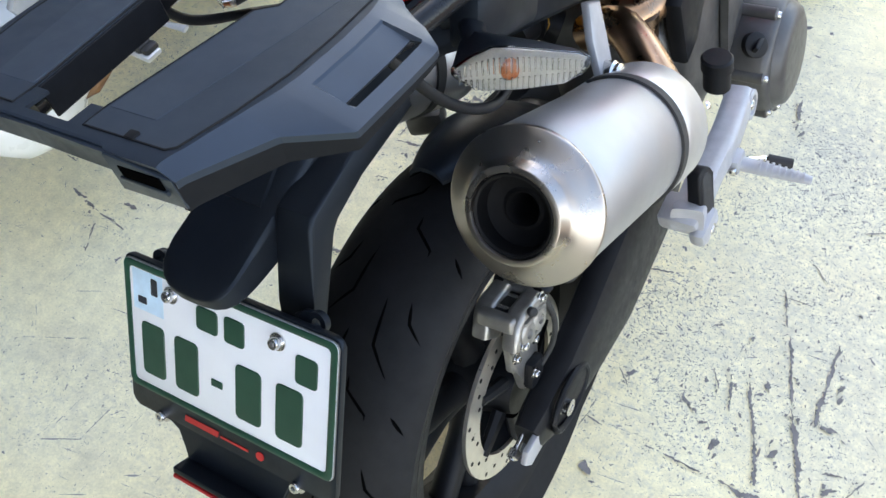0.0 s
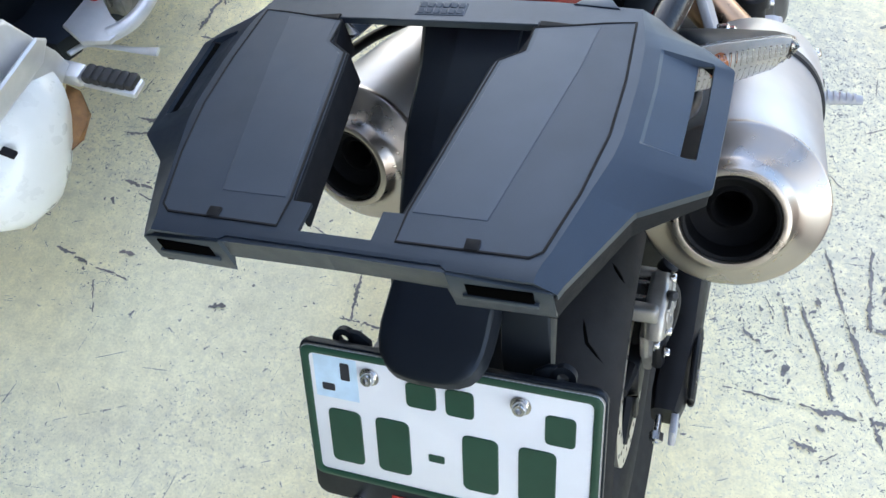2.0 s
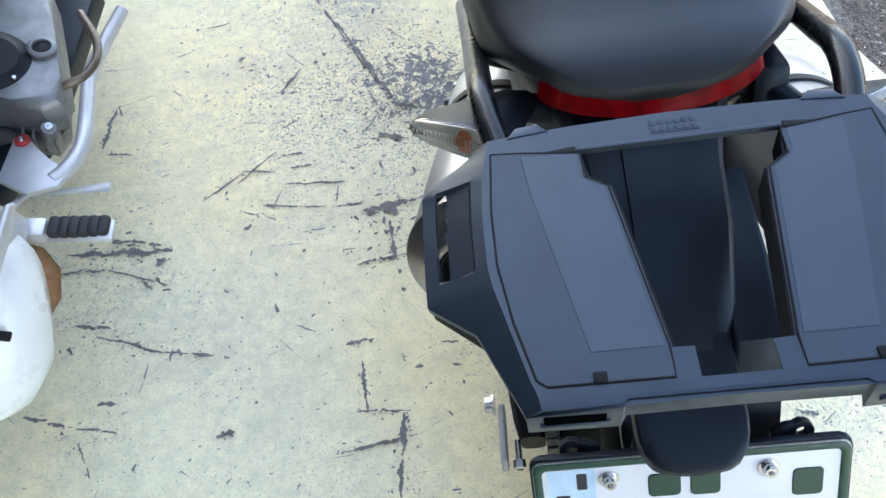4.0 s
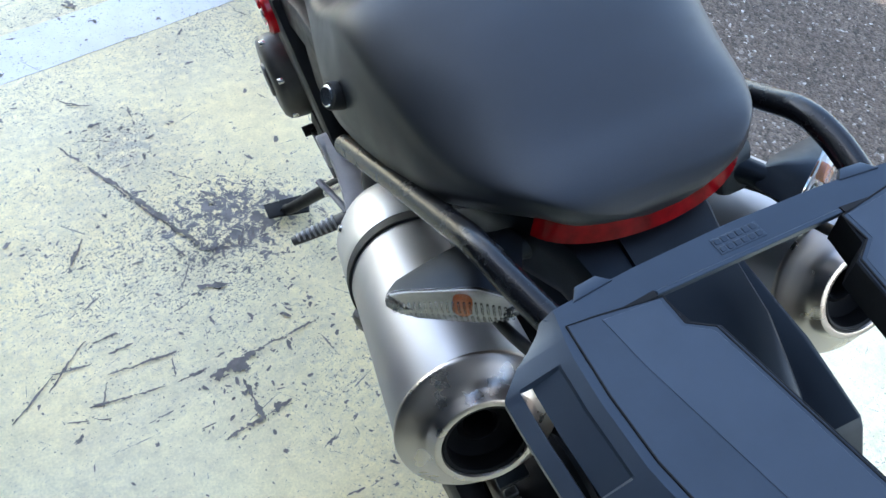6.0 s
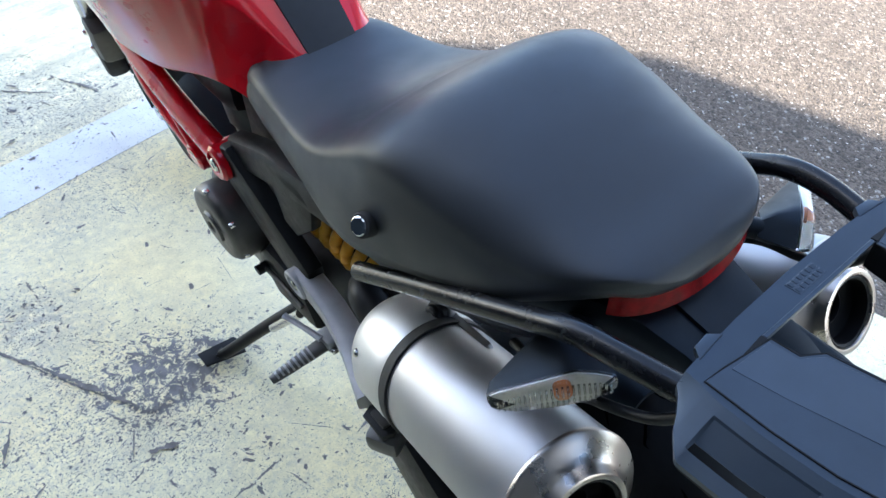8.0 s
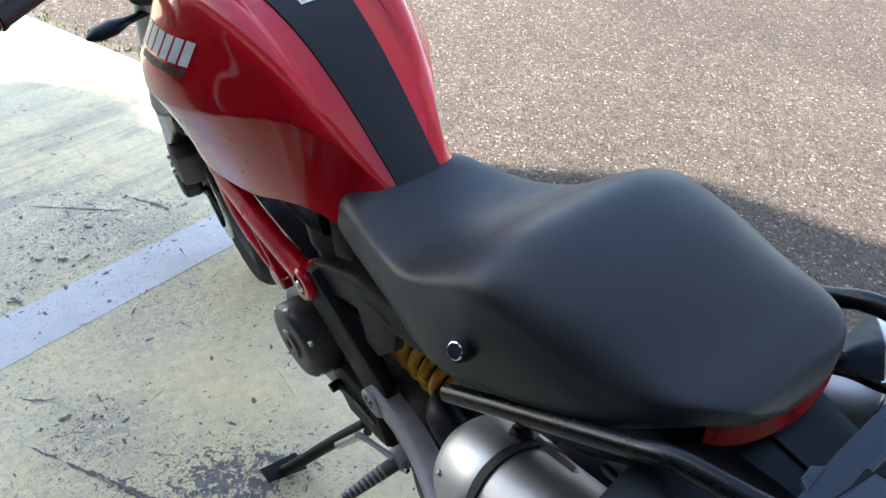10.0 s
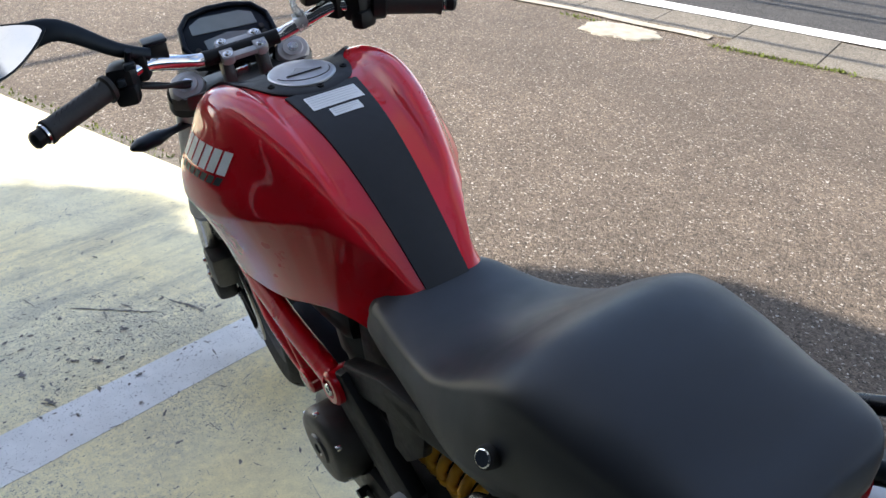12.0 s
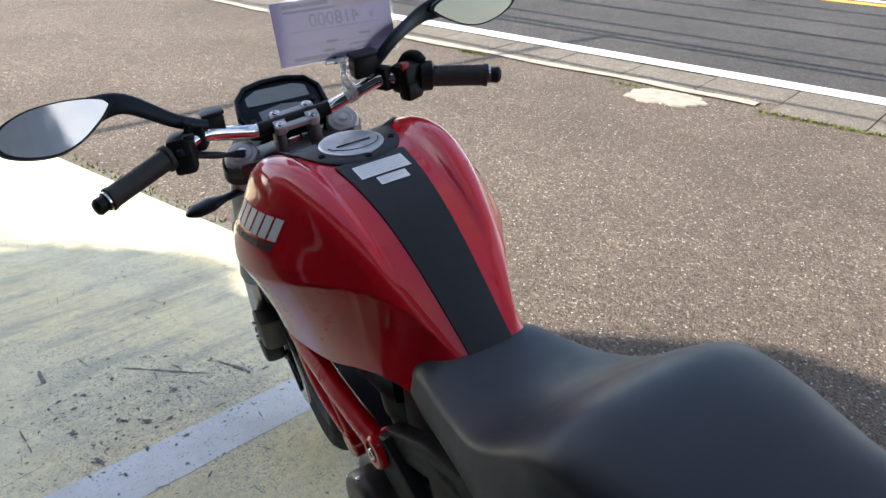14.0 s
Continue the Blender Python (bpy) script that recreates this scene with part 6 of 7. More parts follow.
# -- frame, engine and side parts --
def frame_parts():
    for s in (-1, 1):
        a = part("frame_tube", tube([(s * 0.122, 0.630, 0.648), (s * 0.118, 0.80, 0.672), (s * 0.105, 0.94, 0.700), (s * 0.07, 1.02, 0.76)], 0.017, 18), RED, bike, "glossy red trellis frame tube")
        part("lug", lathe([(-0.02, 0.026), (0.012, 0.026), (0.016, 0.022), (0.016, 0.014), (0.010, 0.012)], (s * 0.120, 0.622, 0.638), (s, 0, 0), 28), RED, a)
        part("lug_bolt", bolt_head((s * 0.130, 0.622, 0.638), (s, 0, 0), 0.010, 0.008), STEEL, a)
        b = part("frame_tube", tube([(s * 0.115, 0.74, 0.575), (s * 0.110, 0.86, 0.62), (s * 0.085, 1.02, 0.70)], 0.015, 16), RED, bike)
        part("lug", lathe([(-0.02, 0.022), (0.012, 0.022), (0.015, 0.018), (0.015, 0.01)], (s * 0.115, 0.735, 0.570), (s, 0, 0), 24), RED, b)
        part("frame_tube", tube([(s * 0.118, 0.80, 0.672), (s * 0.115, 0.74, 0.575)], 0.012, 14), RED, bike)
        # cast rear subframe
        sub = part("subframe", slab([(0.645, 0.655), (0.60, 0.672), (0.455, 0.550), (0.465, 0.455), (0.505, 0.465), (0.62, 0.600)], -0.013, 0.013, lambda p, s=s: (s * 0.113 + p.z, p.x, p.y), bevel=0.006), SATINBLACK, bike, "satin black cast subframe")
        part("upper_rail", slab([(0.62, 0.672), (0.52, 0.712), (0.40, 0.735), (0.22, 0.770), (0.20, 0.745), (0.36, 0.700), (0.47, 0.678), (0.58, 0.640)], -0.016, 0.016, lambda p, s=s: (s * 0.098 + p.z, p.x, p.y), bevel=0.008), SATINBLACK, sub)
        part("bracket", slab([(0.515, 0.700), (0.495, 0.615), (0.47, 0.605), (0.425, 0.650), (0.415, 0.695), (0.44, 0.715)], -0.008, 0.008, lambda p, s=s: (s * 0.106 + p.z, p.x, p.y), bevel=0.004), SATINBLACK, sub)
    part("battery_box", box((0, 0.57, 0.69), (0.15, 0.14, 0.10), bevel=0.02), SATINBLACK, bike, "black battery box")
    part("airbox", box((0, 0.80, 0.72), (0.18, 0.34, 0.10), bevel=0.03), PLASTIC, bike, "black airbox")


frame_parts()


def engine():
    case = part("crankcase", joined(box((0, 0.62, 0.40), (0.22, 0.34, 0.24), bevel=0.05, segs=4), box((0, 0.78, 0.36), (0.20, 0.22, 0.20), bevel=0.06, segs=4)), ENGINE, bike, "dark grey engine crankcase")
    # upright rear cylinder and level front cylinder with fins
    for o, d in (((0, 0.66, 0.50), (0, 0.25, 0.97)), ((0, 0.84, 0.42), (0, 1, 0.18))):
        prof = [(0, 0.06)]
        prof += [(0.01, 0.066), (0.12, 0.066), (0.13, 0.070), (0.18, 0.07), (0.19, 0.05)]
        part("cylinder", lathe(prof, o, d, 32), PLASTIC, case)
    # alternator cover, left
    lc = Vector((-0.142, 0.672, 0.492))
    cov = part("alternator_cover", lathe([(-0.06, 0.064), (0.000, 0.064), (0.010, 0.062), (0.016, 0.056), (0.018, 0.045), (0.018, 0.026), (0.022, 0.024), (0.022, 0.011), (0.019, 0.009)], lc, (-1, 0, 0.05), 48), ENGINE, bike, "dark grey round engine cover")
    for i in range(6):
        a = radians(25 + 60 * i)
        part("cover_bolt", bolt_head(lc + Vector((-0.002, 0.061 * math.cos(a), 0.061 * math.sin(a))), (-1, 0, 0), 0.005, 0.008, False), STEEL, cov)
    part("sprocket_cover", slab([(-0.06, -0.05), (0.05, -0.06), (0.075, 0.02), (0.03, 0.07), (-0.05, 0.06)], 0, 0.03, lambda p: (-0.10 - p.z, 0.560 + p.x, 0.42 + p.y), bevel=0.012), SATINBLACK, bike, "black sprocket cover")
    # clutch cover, right
    rc = Vector((0.140, 0.775, 0.255))
    cl = part("clutch_cover", slab([(0.105 * math.cos(radians(a)), 0.098 * math.sin(radians(a))) for a in range(0, 360, 24)], -0.05, 0.030, lambda p: rc + Vector((p.z, p.x, p.y)), bevel=0.014, segs=3), ENGINE, bike, "dark grey clutch cover")
    part("cover_disc", lathe([(0.028, 0.088), (0.042, 0.080), (0.047, 0.070), (0.048, 0.055), (0.048, 0.01)], rc, (1, 0, 0), 40), ENGINE, cl)
    part("oil_cap", lathe([(0, 0.020), (0.012, 0.020), (0.014, 0.017), (0.014, 0.004)], rc + Vector((0.0, -0.078, 0.068)), (0.70, -0.5, 0.5), 28), SATINBLACK, cl, "black oil filler cap")
    part("oil_cap_grip", box(rc + Vector((0.011, -0.085, 0.076)), (0.007, 0.032, 0.012), Matrix.Rotation(0.6, 4, "Y"), bevel=0.002), SATINBLACK, cl)
    for y, z in ((-0.095, 0.02), (-0.075, -0.065), (-0.025, 0.092), (-0.02, -0.095), (0.08, 0.06), (0.08, -0.06)):
        part("bolt_boss", lathe([(-0.06, 0.011), (0.0, 0.011), (0.002, 0.009)], rc + Vector((0.022, y, z)), (1, 0, 0), 16), ENGINE, cl)
        part("cover_bolt", bolt_head(rc + Vector((0.022, y, z)), (1, 0, 0), 0.006, 0.008, False), STEEL, cl)
    part("heel_guard", slab([(0.70, 0.56), (0.74, 0.46), (0.66, 0.37), (0.635, 0.345), (0.625, 0.36), (0.64, 0.44), (0.62, 0.52)], -0.006, 0.006, lambda p: (0.118 + p.z, p.x, p.y), bevel=0.003), ENGINE, bike, "dark grey frame plate")
    part("header_pipe", tube([(0.03, 0.62, 0.60), (0.07, 0.55, 0.56), (0.09, 0.50, 0.55), (0.07, 0.44, 0.54), (0.02, 0.42, 0.55)], 0.024, 18), MANIFOLD, bike, "heat-tinted exhaust header")
    part("header_pipe", tube([(0.02, 0.98, 0.44), (0.06, 0.95, 0.33), (0.06, 0.75, 0.25), (0.05, 0.55, 0.33), (0.06, 0.47, 0.45), (0.08, 0.44, 0.55)], 0.022, 16), MANIFOLD, bike)
    part("fluid_reservoir", lathe([(0, 0.016), (0.002, 0.019), (0.032, 0.019), (0.034, 0.022), (0.05, 0.022), (0.053, 0.019), (0.053, 0.005)], (0.150, 0.50, 0.395), (0.05, 0.0, 1), 28), SATINBLACK, bike, "black capped brake fluid reservoir")


engine()


def shock():
    pts = []
    top, bot = Vector((-0.052, 0.372, 0.562)), Vector((-0.052, 0.497, 0.573))
    d = bot - top
    turns = 5.5
    ax = d.normalized()
    a = ax.cross(Vector((0, 0, 1))).normalized()
    b = ax.cross(a)
    for i in range(int(turns * 16) + 1):
        t = i / (turns * 16)
        ph = 2 * math.pi * turns * t
        pts.append(top + d * t + (a * math.cos(ph) + b * math.sin(ph)) * 0.0265)
    sh = part("shock_absorber", tube([top - ax * 0.03, bot + ax * 0.10], 0.017, 16), SATINBLACK, bike, "rear shock with a yellow coil spring")
    part("spring", tube(pts, 0.0082, 10, smooth=False), SPRING, sh, "yellow coil spring")
    part("spring_seat", lathe([(0, 0.034), (0.010, 0.034), (0.012, 0.030), (0.04, 0.024)], top, -ax, 28), SATINBLACK, sh)


shock()


# -- footrests, stand, pedals --
def footrests():
    def bar(line, half_w, half_h):
        """A cast bar with a rounded box section, level across."""
        secs = []
        pts = spline(line, 6)
        for i, p in enumerate(pts):
            f = i / (len(pts) - 1)
            w = half_w[0] + (half_w[1] - half_w[0]) * f
            h = half_h[0] + (half_h[1] - half_h[0]) * f
            d = (pts[min(i + 1, len(pts) - 1)] - pts[max(i - 1, 0)]).normalized()
            a = d.cross(Vector((0, 0, 1))).normalized()
            b = a.cross(d)
            ring = []
            for j in range(24):
                t = 2 * math.pi * j / 24
                cx, cz = math.cos(t), math.sin(t)
                k = 1 / (cx ** 6 + cz ** 6) ** (1 / 6)
                ring.append(p + a * w * cx * k + b * h * cz * k)
            secs.append(ring)
        return rings(secs)
    for s in (-1, 1):
        right = s > 0
        line = [(0.167, 0.545, 0.345), (0.176, 0.46, 0.350), (0.186, 0.36, 0.368), (0.208, 0.245, 0.400)] if right else [(-0.119, 0.485, 0.520), (-0.122, 0.42, 0.508), (-0.132, 0.36, 0.497), (-0.156, 0.285, 0.490)]
        hang = part("footrest_hanger", bar(line, (0.019, 0.020) if right else (0.017, 0.020), (0.022, 0.016)), CASTGREY, bike, "grey cast footrest hanger", sharp=50)
        end = Vector(line[0])
        part("pivot_boss", lathe([(-0.005, 0.023), (0.020, 0.023), (0.022, 0.021), (0.022, 0.016), (0.012, 0.014)], end + Vector((0, -0.006, -0.004)), (s, 0, 0), 28), CASTGREY, hang)
        peg0, peg1 = (Vector((0.203, 0.425, 0.335)), Vector((0.298, 0.432, 0.326))) if right else (Vector((-0.137, 0.452, 0.405)), Vector((-0.228, 0.458, 0.392)))
        pg = part("footrest", tube([peg0, peg0.lerp(peg1, 0.3), peg1 - (peg1 - peg0) * 0.06, peg1], [0.013, 0.0115, 0.008, 0.005], 14, flat=0.7), ENGINE if s < 0 else CASTGREY, hang, "ribbed grey footrest")
        for k in range(8):
            c = peg0.lerp(peg1, 0.30 + 0.085 * k)
            part("rib", lathe([(-0.0016, 0.004), (-0.0016, 0.0118 - 0.0006 * k), (0.0016, 0.0118 - 0.0006 * k), (0.0016, 0.004)], c + Vector((0, 0, 0.0015)), peg1 - peg0, 14), CASTGREY, pg)
        part("hinge", box(peg0 - Vector((s * 0.008, 0, -0.002)), (0.028, 0.034, 0.026), bevel=0.006), CASTGREY, hang)
        part("hinge_pin", lathe([(0, 0.005), (0.006, 0.005), (0.007, 0.003)], peg0 + Vector((0, -0.017, 0)), (0, -1, 0), 12), STEEL, hang)
        if right:
            # folded pillion footrest: an oval rubber pad on a fork
            pa, pb = Vector((0.200, 0.292, 0.448)), Vector((0.212, 0.272, 0.384))
            across, out = Vector((0.25, -0.9, 0.3)).normalized(), Vector((0.8, -0.05, 0.5))
            ax = (pb - pa)
            L = ax.length
            ax.normalize()
            out = (out - ax * out.dot(ax)).normalized()
            across = ax.cross(out)
            mid = (pa + pb) / 2
            oval = [((L / 2 - 0.012) * (1 if math.cos(radians(t)) > 0 else -1) + 0.012 * math.cos(radians(t)), 0.015 * math.sin(radians(t))) for t in range(0, 360, 15)]
            pf = part("pillion_footrest", slab(oval, -0.004, 0.014, lambda p: mid + ax * p.x + across * p.y + out * p.z, bevel=0.003), SATINBLACK, hang, "folded pillion footrest")
            part("pad", slab([(x * 0.8, y * 0.62) for x, y in oval], 0.010, 0.0155, lambda p: mid + ax * p.x + across * p.y + out * p.z, bevel=0.002), SOFTRUBBER, pf)
            fork = [box((0.196, 0.262, 0.392), (0.052, 0.044, 0.030), Matrix.Rotation(0.25, 4, "X"), bevel=0.007), box((0.222, 0.262, 0.378), (0.022, 0.050, 0.030), Matrix.Rotation(0.25, 4, "X"), bevel=0.008)]
            mt = part("pillion_mount", joined(*fork), CASTGREY, hang)
            part("bolt", bolt_head((0.231, 0.262, 0.376), (1, -0.15, 0.0), 0.006, 0.004), STEEL, mt)
        else:
            mt = part("pillion_mount", box((-0.160, 0.252, 0.462), (0.052, 0.044, 0.036), Matrix.Rotation(0.5, 4, "Z"), bevel=0.009), ENGINE, hang)
            pf = part("pillion_footrest", slab([(-0.020, -0.014), (0.020, -0.014), (0.026, 0.0), (0.020, 0.014), (-0.020, 0.014), (-0.026, 0.0)], 0, 0.012, lambda p: (-0.164 + p.y, 0.256 + p.x, 0.480 + p.z), bevel=0.004), SATINBLACK, hang, "folded pillion footrest")
            part("pad", box((-0.164, 0.256, 0.494), (0.014, 0.028, 0.006), bevel=0.002), SOFTRUBBER, pf)
        part("bolt", bolt_head(end + Vector((s * 0.016, -0.006, -0.004)), (s, 0, 0), 0.008, 0.006), STEEL, hang)
    # brake pedal
    ped = part("brake_pedal", tube([(0.180, 0.44, 0.305), (0.190, 0.48, 0.285), (0.212, 0.522, 0.258), (0.226, 0.527, 0.254)], 0.0055, 10), STEEL, bike, "brake pedal with a black rubber toe")
    part("toe_rubber", tube([(0.215, 0.524, 0.256), (0.250, 0.530, 0.251)], 0.0085, 12), SOFTRUBBER, ped)
    # gear lever and linkage
    gl = part("gear_lever", tube([(-0.142, 0.452, 0.418), (-0.150, 0.485, 0.420), (-0.160, 0.518, 0.424)], [0.006, 0.0045, 0.0055], 10, flat=0.6), CASTGREY, bike, "grey gear lever")
    part("link_rod", tube([(-0.135, 0.50, 0.440), (-0.135, 0.56, 0.445), (-0.135, 0.61, 0.440)], 0.004, 8), CHAIN, gl)
    part("joint", lathe([(-0.01, 0.008), (0.01, 0.008), (0.012, 0.005)], (-0.138, 0.602, 0.44), (1, 0, 0), 14), SATINBLACK, gl)
    # side stand
    st = part("side_stand", tube([(-0.10, 0.63, 0.275), (-0.15, 0.70, 0.19), (-0.225, 0.790, 0.072), (-0.235, 0.805, 0.066)], [0.014, 0.012, 0.011, 0.010], 14, 6), SATINBLACK, bike, "black side stand swung out")
    part("stand_foot", slab([(-0.05, -0.014), (0.03, -0.018), (0.038, 0.0), (0.03, 0.018), (-0.05, 0.014)], 0, 0.008, lambda p: (-0.222 + p.x * 0.95, 0.808 + p.y * 1.3, 0.052 + p.z - p.x * 0.23), bevel=0.003), SATINBLACK, st, "flat black stand foot")
    part("stand_spring", tube([(-0.115, 0.60, 0.30), (-0.15, 0.67, 0.215)], 0.008, 10), STEEL, st)


footrests()


# -- front end, turned slightly to the right --
STEER = Vector((0, 1.065, 0.955))


def turned(p, deg=8.0):
    a = radians(deg)
    x, y = p[0] - STEER.x, p[1] - STEER.y
    return Vector((STEER.x + x * math.cos(a) + y * math.sin(a), STEER.y - x * math.sin(a) + y * math.cos(a), p[2]))


def spin(bm, deg=8.0):
    """Turns front parts with the steering; the top yoke is tilted lower on the left to fit the camera's view."""
    for v in bm.verts:
        q = turned(v.co, deg)
        q.z += 0.11 * (q.x - 0.09) * min(1.0, max(0.0, (q.z - 0.84) / 0.08))
        v.co = q
    return bm


def spinbar(bm):
    """Turns bar parts with the steering; the bar is tilted lower on the left to fit the camera's view."""
    for v in bm.verts:
        q = turned(v.co)
        v.co = Vector((q.x, q.y, q.z + 0.09 * q.x))
    return bm


def front_end():
    fc = (0.012, 1.462, AXLE)
    tyre_before = set(bike.children)
    wheel("front", fc, 0.297, 0.118, 0.212, bike, turn=True, disc_sides=(-1, 1), disc_r=0.152, disc_x=0.072)
    for ob in [o for o in bike.children if o not in tyre_before]:
        for o in (ob, *ob.children_recursive):
            for v in o.data.vertices:
                z = v.co.z
                x = v.co.x - SHEAR * max(0.0, 0.62 - z)
                q = turned((x, v.co.y, z))
                v.co = lean(q)
    rake = Vector((0, 0.43, -0.655))
    for s in (-1, 1):
        top = Vector((s * 0.09, 1.062, 0.960))
        mid, low = top + rake * 0.62, top + rake * 0.98
        leg = part("fork_leg", spin(lathe([(0, 0.012), (0.002, 0.022), (0.10, 0.0235), (0.30, 0.0235), (0.42, 0.0235)], top, rake, 28)), CASTGREY, bike, "grey fork leg")
        part("fork_cap", spin(lathe([(-0.008, 0.006), (-0.008, 0.016), (-0.006, 0.018), (-0.005, 0.025), (0.000, 0.0285), (0.03, 0.0285)], top, rake, 32)), CASTGREY, leg, "fork cap with an adjuster")
        part("yoke_boss", spin(lathe([(0.010, 0.030), (0.012, 0.033), (0.040, 0.033), (0.042, 0.030)], top, rake, 32)), SATINBLACK, leg)
        part("adjuster", spin(lathe([(-0.010, 0.004), (-0.010, 0.0085), (-0.006, 0.009)], top, rake, 20)), STEEL, leg)
        part("cap_hex", spin(lathe([(-0.012, 0.007), (-0.006, 0.008)], top, rake, 6)), STEEL, leg)
        part("slider", spin(tube([mid - rake * 0.06, mid, low, low + Vector((0, 0.03, 0))], [0.021, 0.021, 0.024, 0.03], 18, 4)), STEEL, leg)
        part("fork_bottom", spin(box(low + Vector((0, 0.01, -0.01)), (0.05, 0.07, 0.11), Matrix.Rotation(0.5, 4, "X"), bevel=0.014)), SATINBLACK, leg)
        cal = part("front_caliper", spin(box((s * 0.085, 1.375, 0.42), (0.060, 0.065, 0.12), Matrix.Rotation(0.45, 4, "X"), bevel=0.016)), ENGINE, bike, "front brake caliper")
        part("bolt", spin(bolt_head((s * 0.117, 1.36, 0.45), (s, 0, 0), 0.007, 0.006)), STEEL, cal)
        part("bolt", spin(bolt_head((s * 0.117, 1.39, 0.395), (s, 0, 0), 0.007, 0.006)), STEEL, cal)
    mg = []
    for i in range(14):
        a = radians(20 + 130 * i / 13)
        ring = []
        for j in range(11):
            t = -1 + 2 * j / 10
            ring.append((0.066 * t, 1.475 + (0.312 - 0.035 * t * t) * math.cos(a), AXLE + (0.312 - 0.035 * t * t) * math.sin(a)))
        for j in range(10, -1, -1):
            t = -1 + 2 * j / 10
            ring.append((0.063 * t, 1.475 + (0.308 - 0.035 * t * t) * math.cos(a), AXLE + (0.308 - 0.035 * t * t) * math.sin(a)))
        mg.append(ring)
    part("front_mudguard", spin(rings(mg)), SATINBLACK, bike, "black front mudguard")
    yoke = part("top_yoke", spin(slab([(-0.12, -0.01), (-0.10, -0.035), (-0.05, -0.03), (-0.03, -0.045), (0.03, -0.045), (0.05, -0.03), (0.10, -0.035), (0.12, -0.01), (0.11, 0.03), (0.05, 0.035), (-0.05, 0.035), (-0.11, 0.03)], 0, 0.022, lambda p: (p.x, 1.066 + p.y, 0.930 + p.z), bevel=0.006)), ENGINE, bike, "dark grey cast top yoke")
    part("lower_yoke", spin(box((0, 1.16, 0.76), (0.24, 0.07, 0.04), bevel=0.012)), SATINBLACK, yoke)
    part("steering_nut", spin(lathe([(0, 0.018), (0.012, 0.018), (0.014, 0.014), (0.014, 0.006)], (0, 1.066, 0.952), (0, 0, 1), 6)), STEEL, yoke)
    for s in (-1, 1):
        part("riser", spinbar(box((s * 0.029, 1.022, 0.966), (0.018, 0.030, 0.046), Matrix.Rotation(-0.35, 4, "X"), bevel=0.005)), ENGINE, yoke, "dark grey bar riser")
    tiltc = Matrix.Rotation(0.30, 4, "X")

    def cap(p):
        """Lays the clamp's outline on the sloping plane over the bar."""
        return Vector((0, 1.024, 1.0015)) + tiltc @ Vector((p.x, p.y, p.z))
    cl = part("bar_clamp", spinbar(slab([(x - 0.027, y) for x, y in rounded(0.0100, 0.0265, 0.006)], -0.013, 0.0, cap, bevel=0.0025)), CASTGREY, bike, "grey handlebar clamp with four bolts")
    part("clamp_block", spinbar(slab([(x + 0.027, y) for x, y in rounded(0.0100, 0.0265, 0.006)], -0.013, 0.0, cap, bevel=0.0025)), CASTGREY, cl)
    for y in (-0.0165, 0.0175):
        part("clamp_bridge", spinbar(slab([(x, y + yy) for x, yy in ((-0.024, -0.008), (0.024, -0.008), (0.016, 0.005), (-0.016, 0.005))], -0.010, -0.001, cap, bevel=0.002)), CASTGREY, cl)
    part("bar_sleeve", spinbar(tube([(-0.062, 1.0292, 0.9932), (-0.050, 1.030, 0.992), (0.050, 1.030, 0.992), (0.062, 1.0292, 0.9932)], 0.0122, 18, 1)), SATINBLACK, cl)
    for x in (-0.027, 0.027):
        for y in (-0.017, 0.017):
            part("clamp_bolt", spinbar(bolt_head(cap(Vector((x, y, 0.0))), tiltc @ Vector((0, 0, 1)), 0.0052, 0.004)), STEEL, cl)
    # handlebar
    half = [(0, 1.030, 0.992), (0.055, 1.030, 0.992), (0.085, 1.026, 0.998), (0.135, 1.005, 1.018), (0.155, 0.997, 1.022), (0.19, 0.980, 1.018), (0.308, 0.925, 0.998)]
    bar = part("handlebar", spinbar(tube([(-x, y, z) for x, y, z in reversed(half)] + half[1:], 0.0112, 20, 6)), CHROME, bike, "bright chromed handlebar")
    for s in (-1, 1):
        a, b = Vector((s * 0.208, 0.9716, 1.0150)), Vector((s * 0.308, 0.925, 0.998))
        g = part("grip", spinbar(lathe([(-0.002, 0.012), (0.0, 0.021), (0.006, 0.021), (0.008, 0.0165), (0.100, 0.0165), (0.104, 0.018), (0.108, 0.018), (0.109, 0.012)], a, b - a, 24)), SOFTRUBBER, bike, "black rubber handlebar grip")
        part("bar_end", spinbar(lathe([(0.109, 0.011), (0.111, 0.0145), (0.113, 0.0145), (0.115, 0.012), (0.126, 0.013), (0.130, 0.010), (0.132, 0.004)], a, b - a, 20)), SATINBLACK, g, "bar end weight with a steel ring")
        part("bar_end_ring", spinbar(lathe([(0.110, 0.0152), (0.113, 0.0152)], a, b - a, 20)), STEEL, g)
        for k in range(9):
            q0, q1 = a.lerp(b, 0.12 + 0.08 * k), a.lerp(b, 0.20 + 0.08 * k)
            part("grip_rib", spinbar(tube([q0 + Vector((0, -0.004, 0.0165)), q1 + Vector((0, -0.0145, 0.008))], 0.0012, 6)), SOFTRUBBER, g)
        sw = part("switch_block", spinbar(joined(box((s * 0.186, 0.981, 1.018), (0.040, 0.046, 0.048), Matrix.Rotation(s * 0.35, 4, "Z"), bevel=0.010), box((s * 0.186, 0.967, 1.000), (0.034, 0.03, 0.03), Matrix.Rotation(s * 0.35, 4, "Z"), bevel=0.008))), SATINBLACK, bike, "black handlebar switch block")
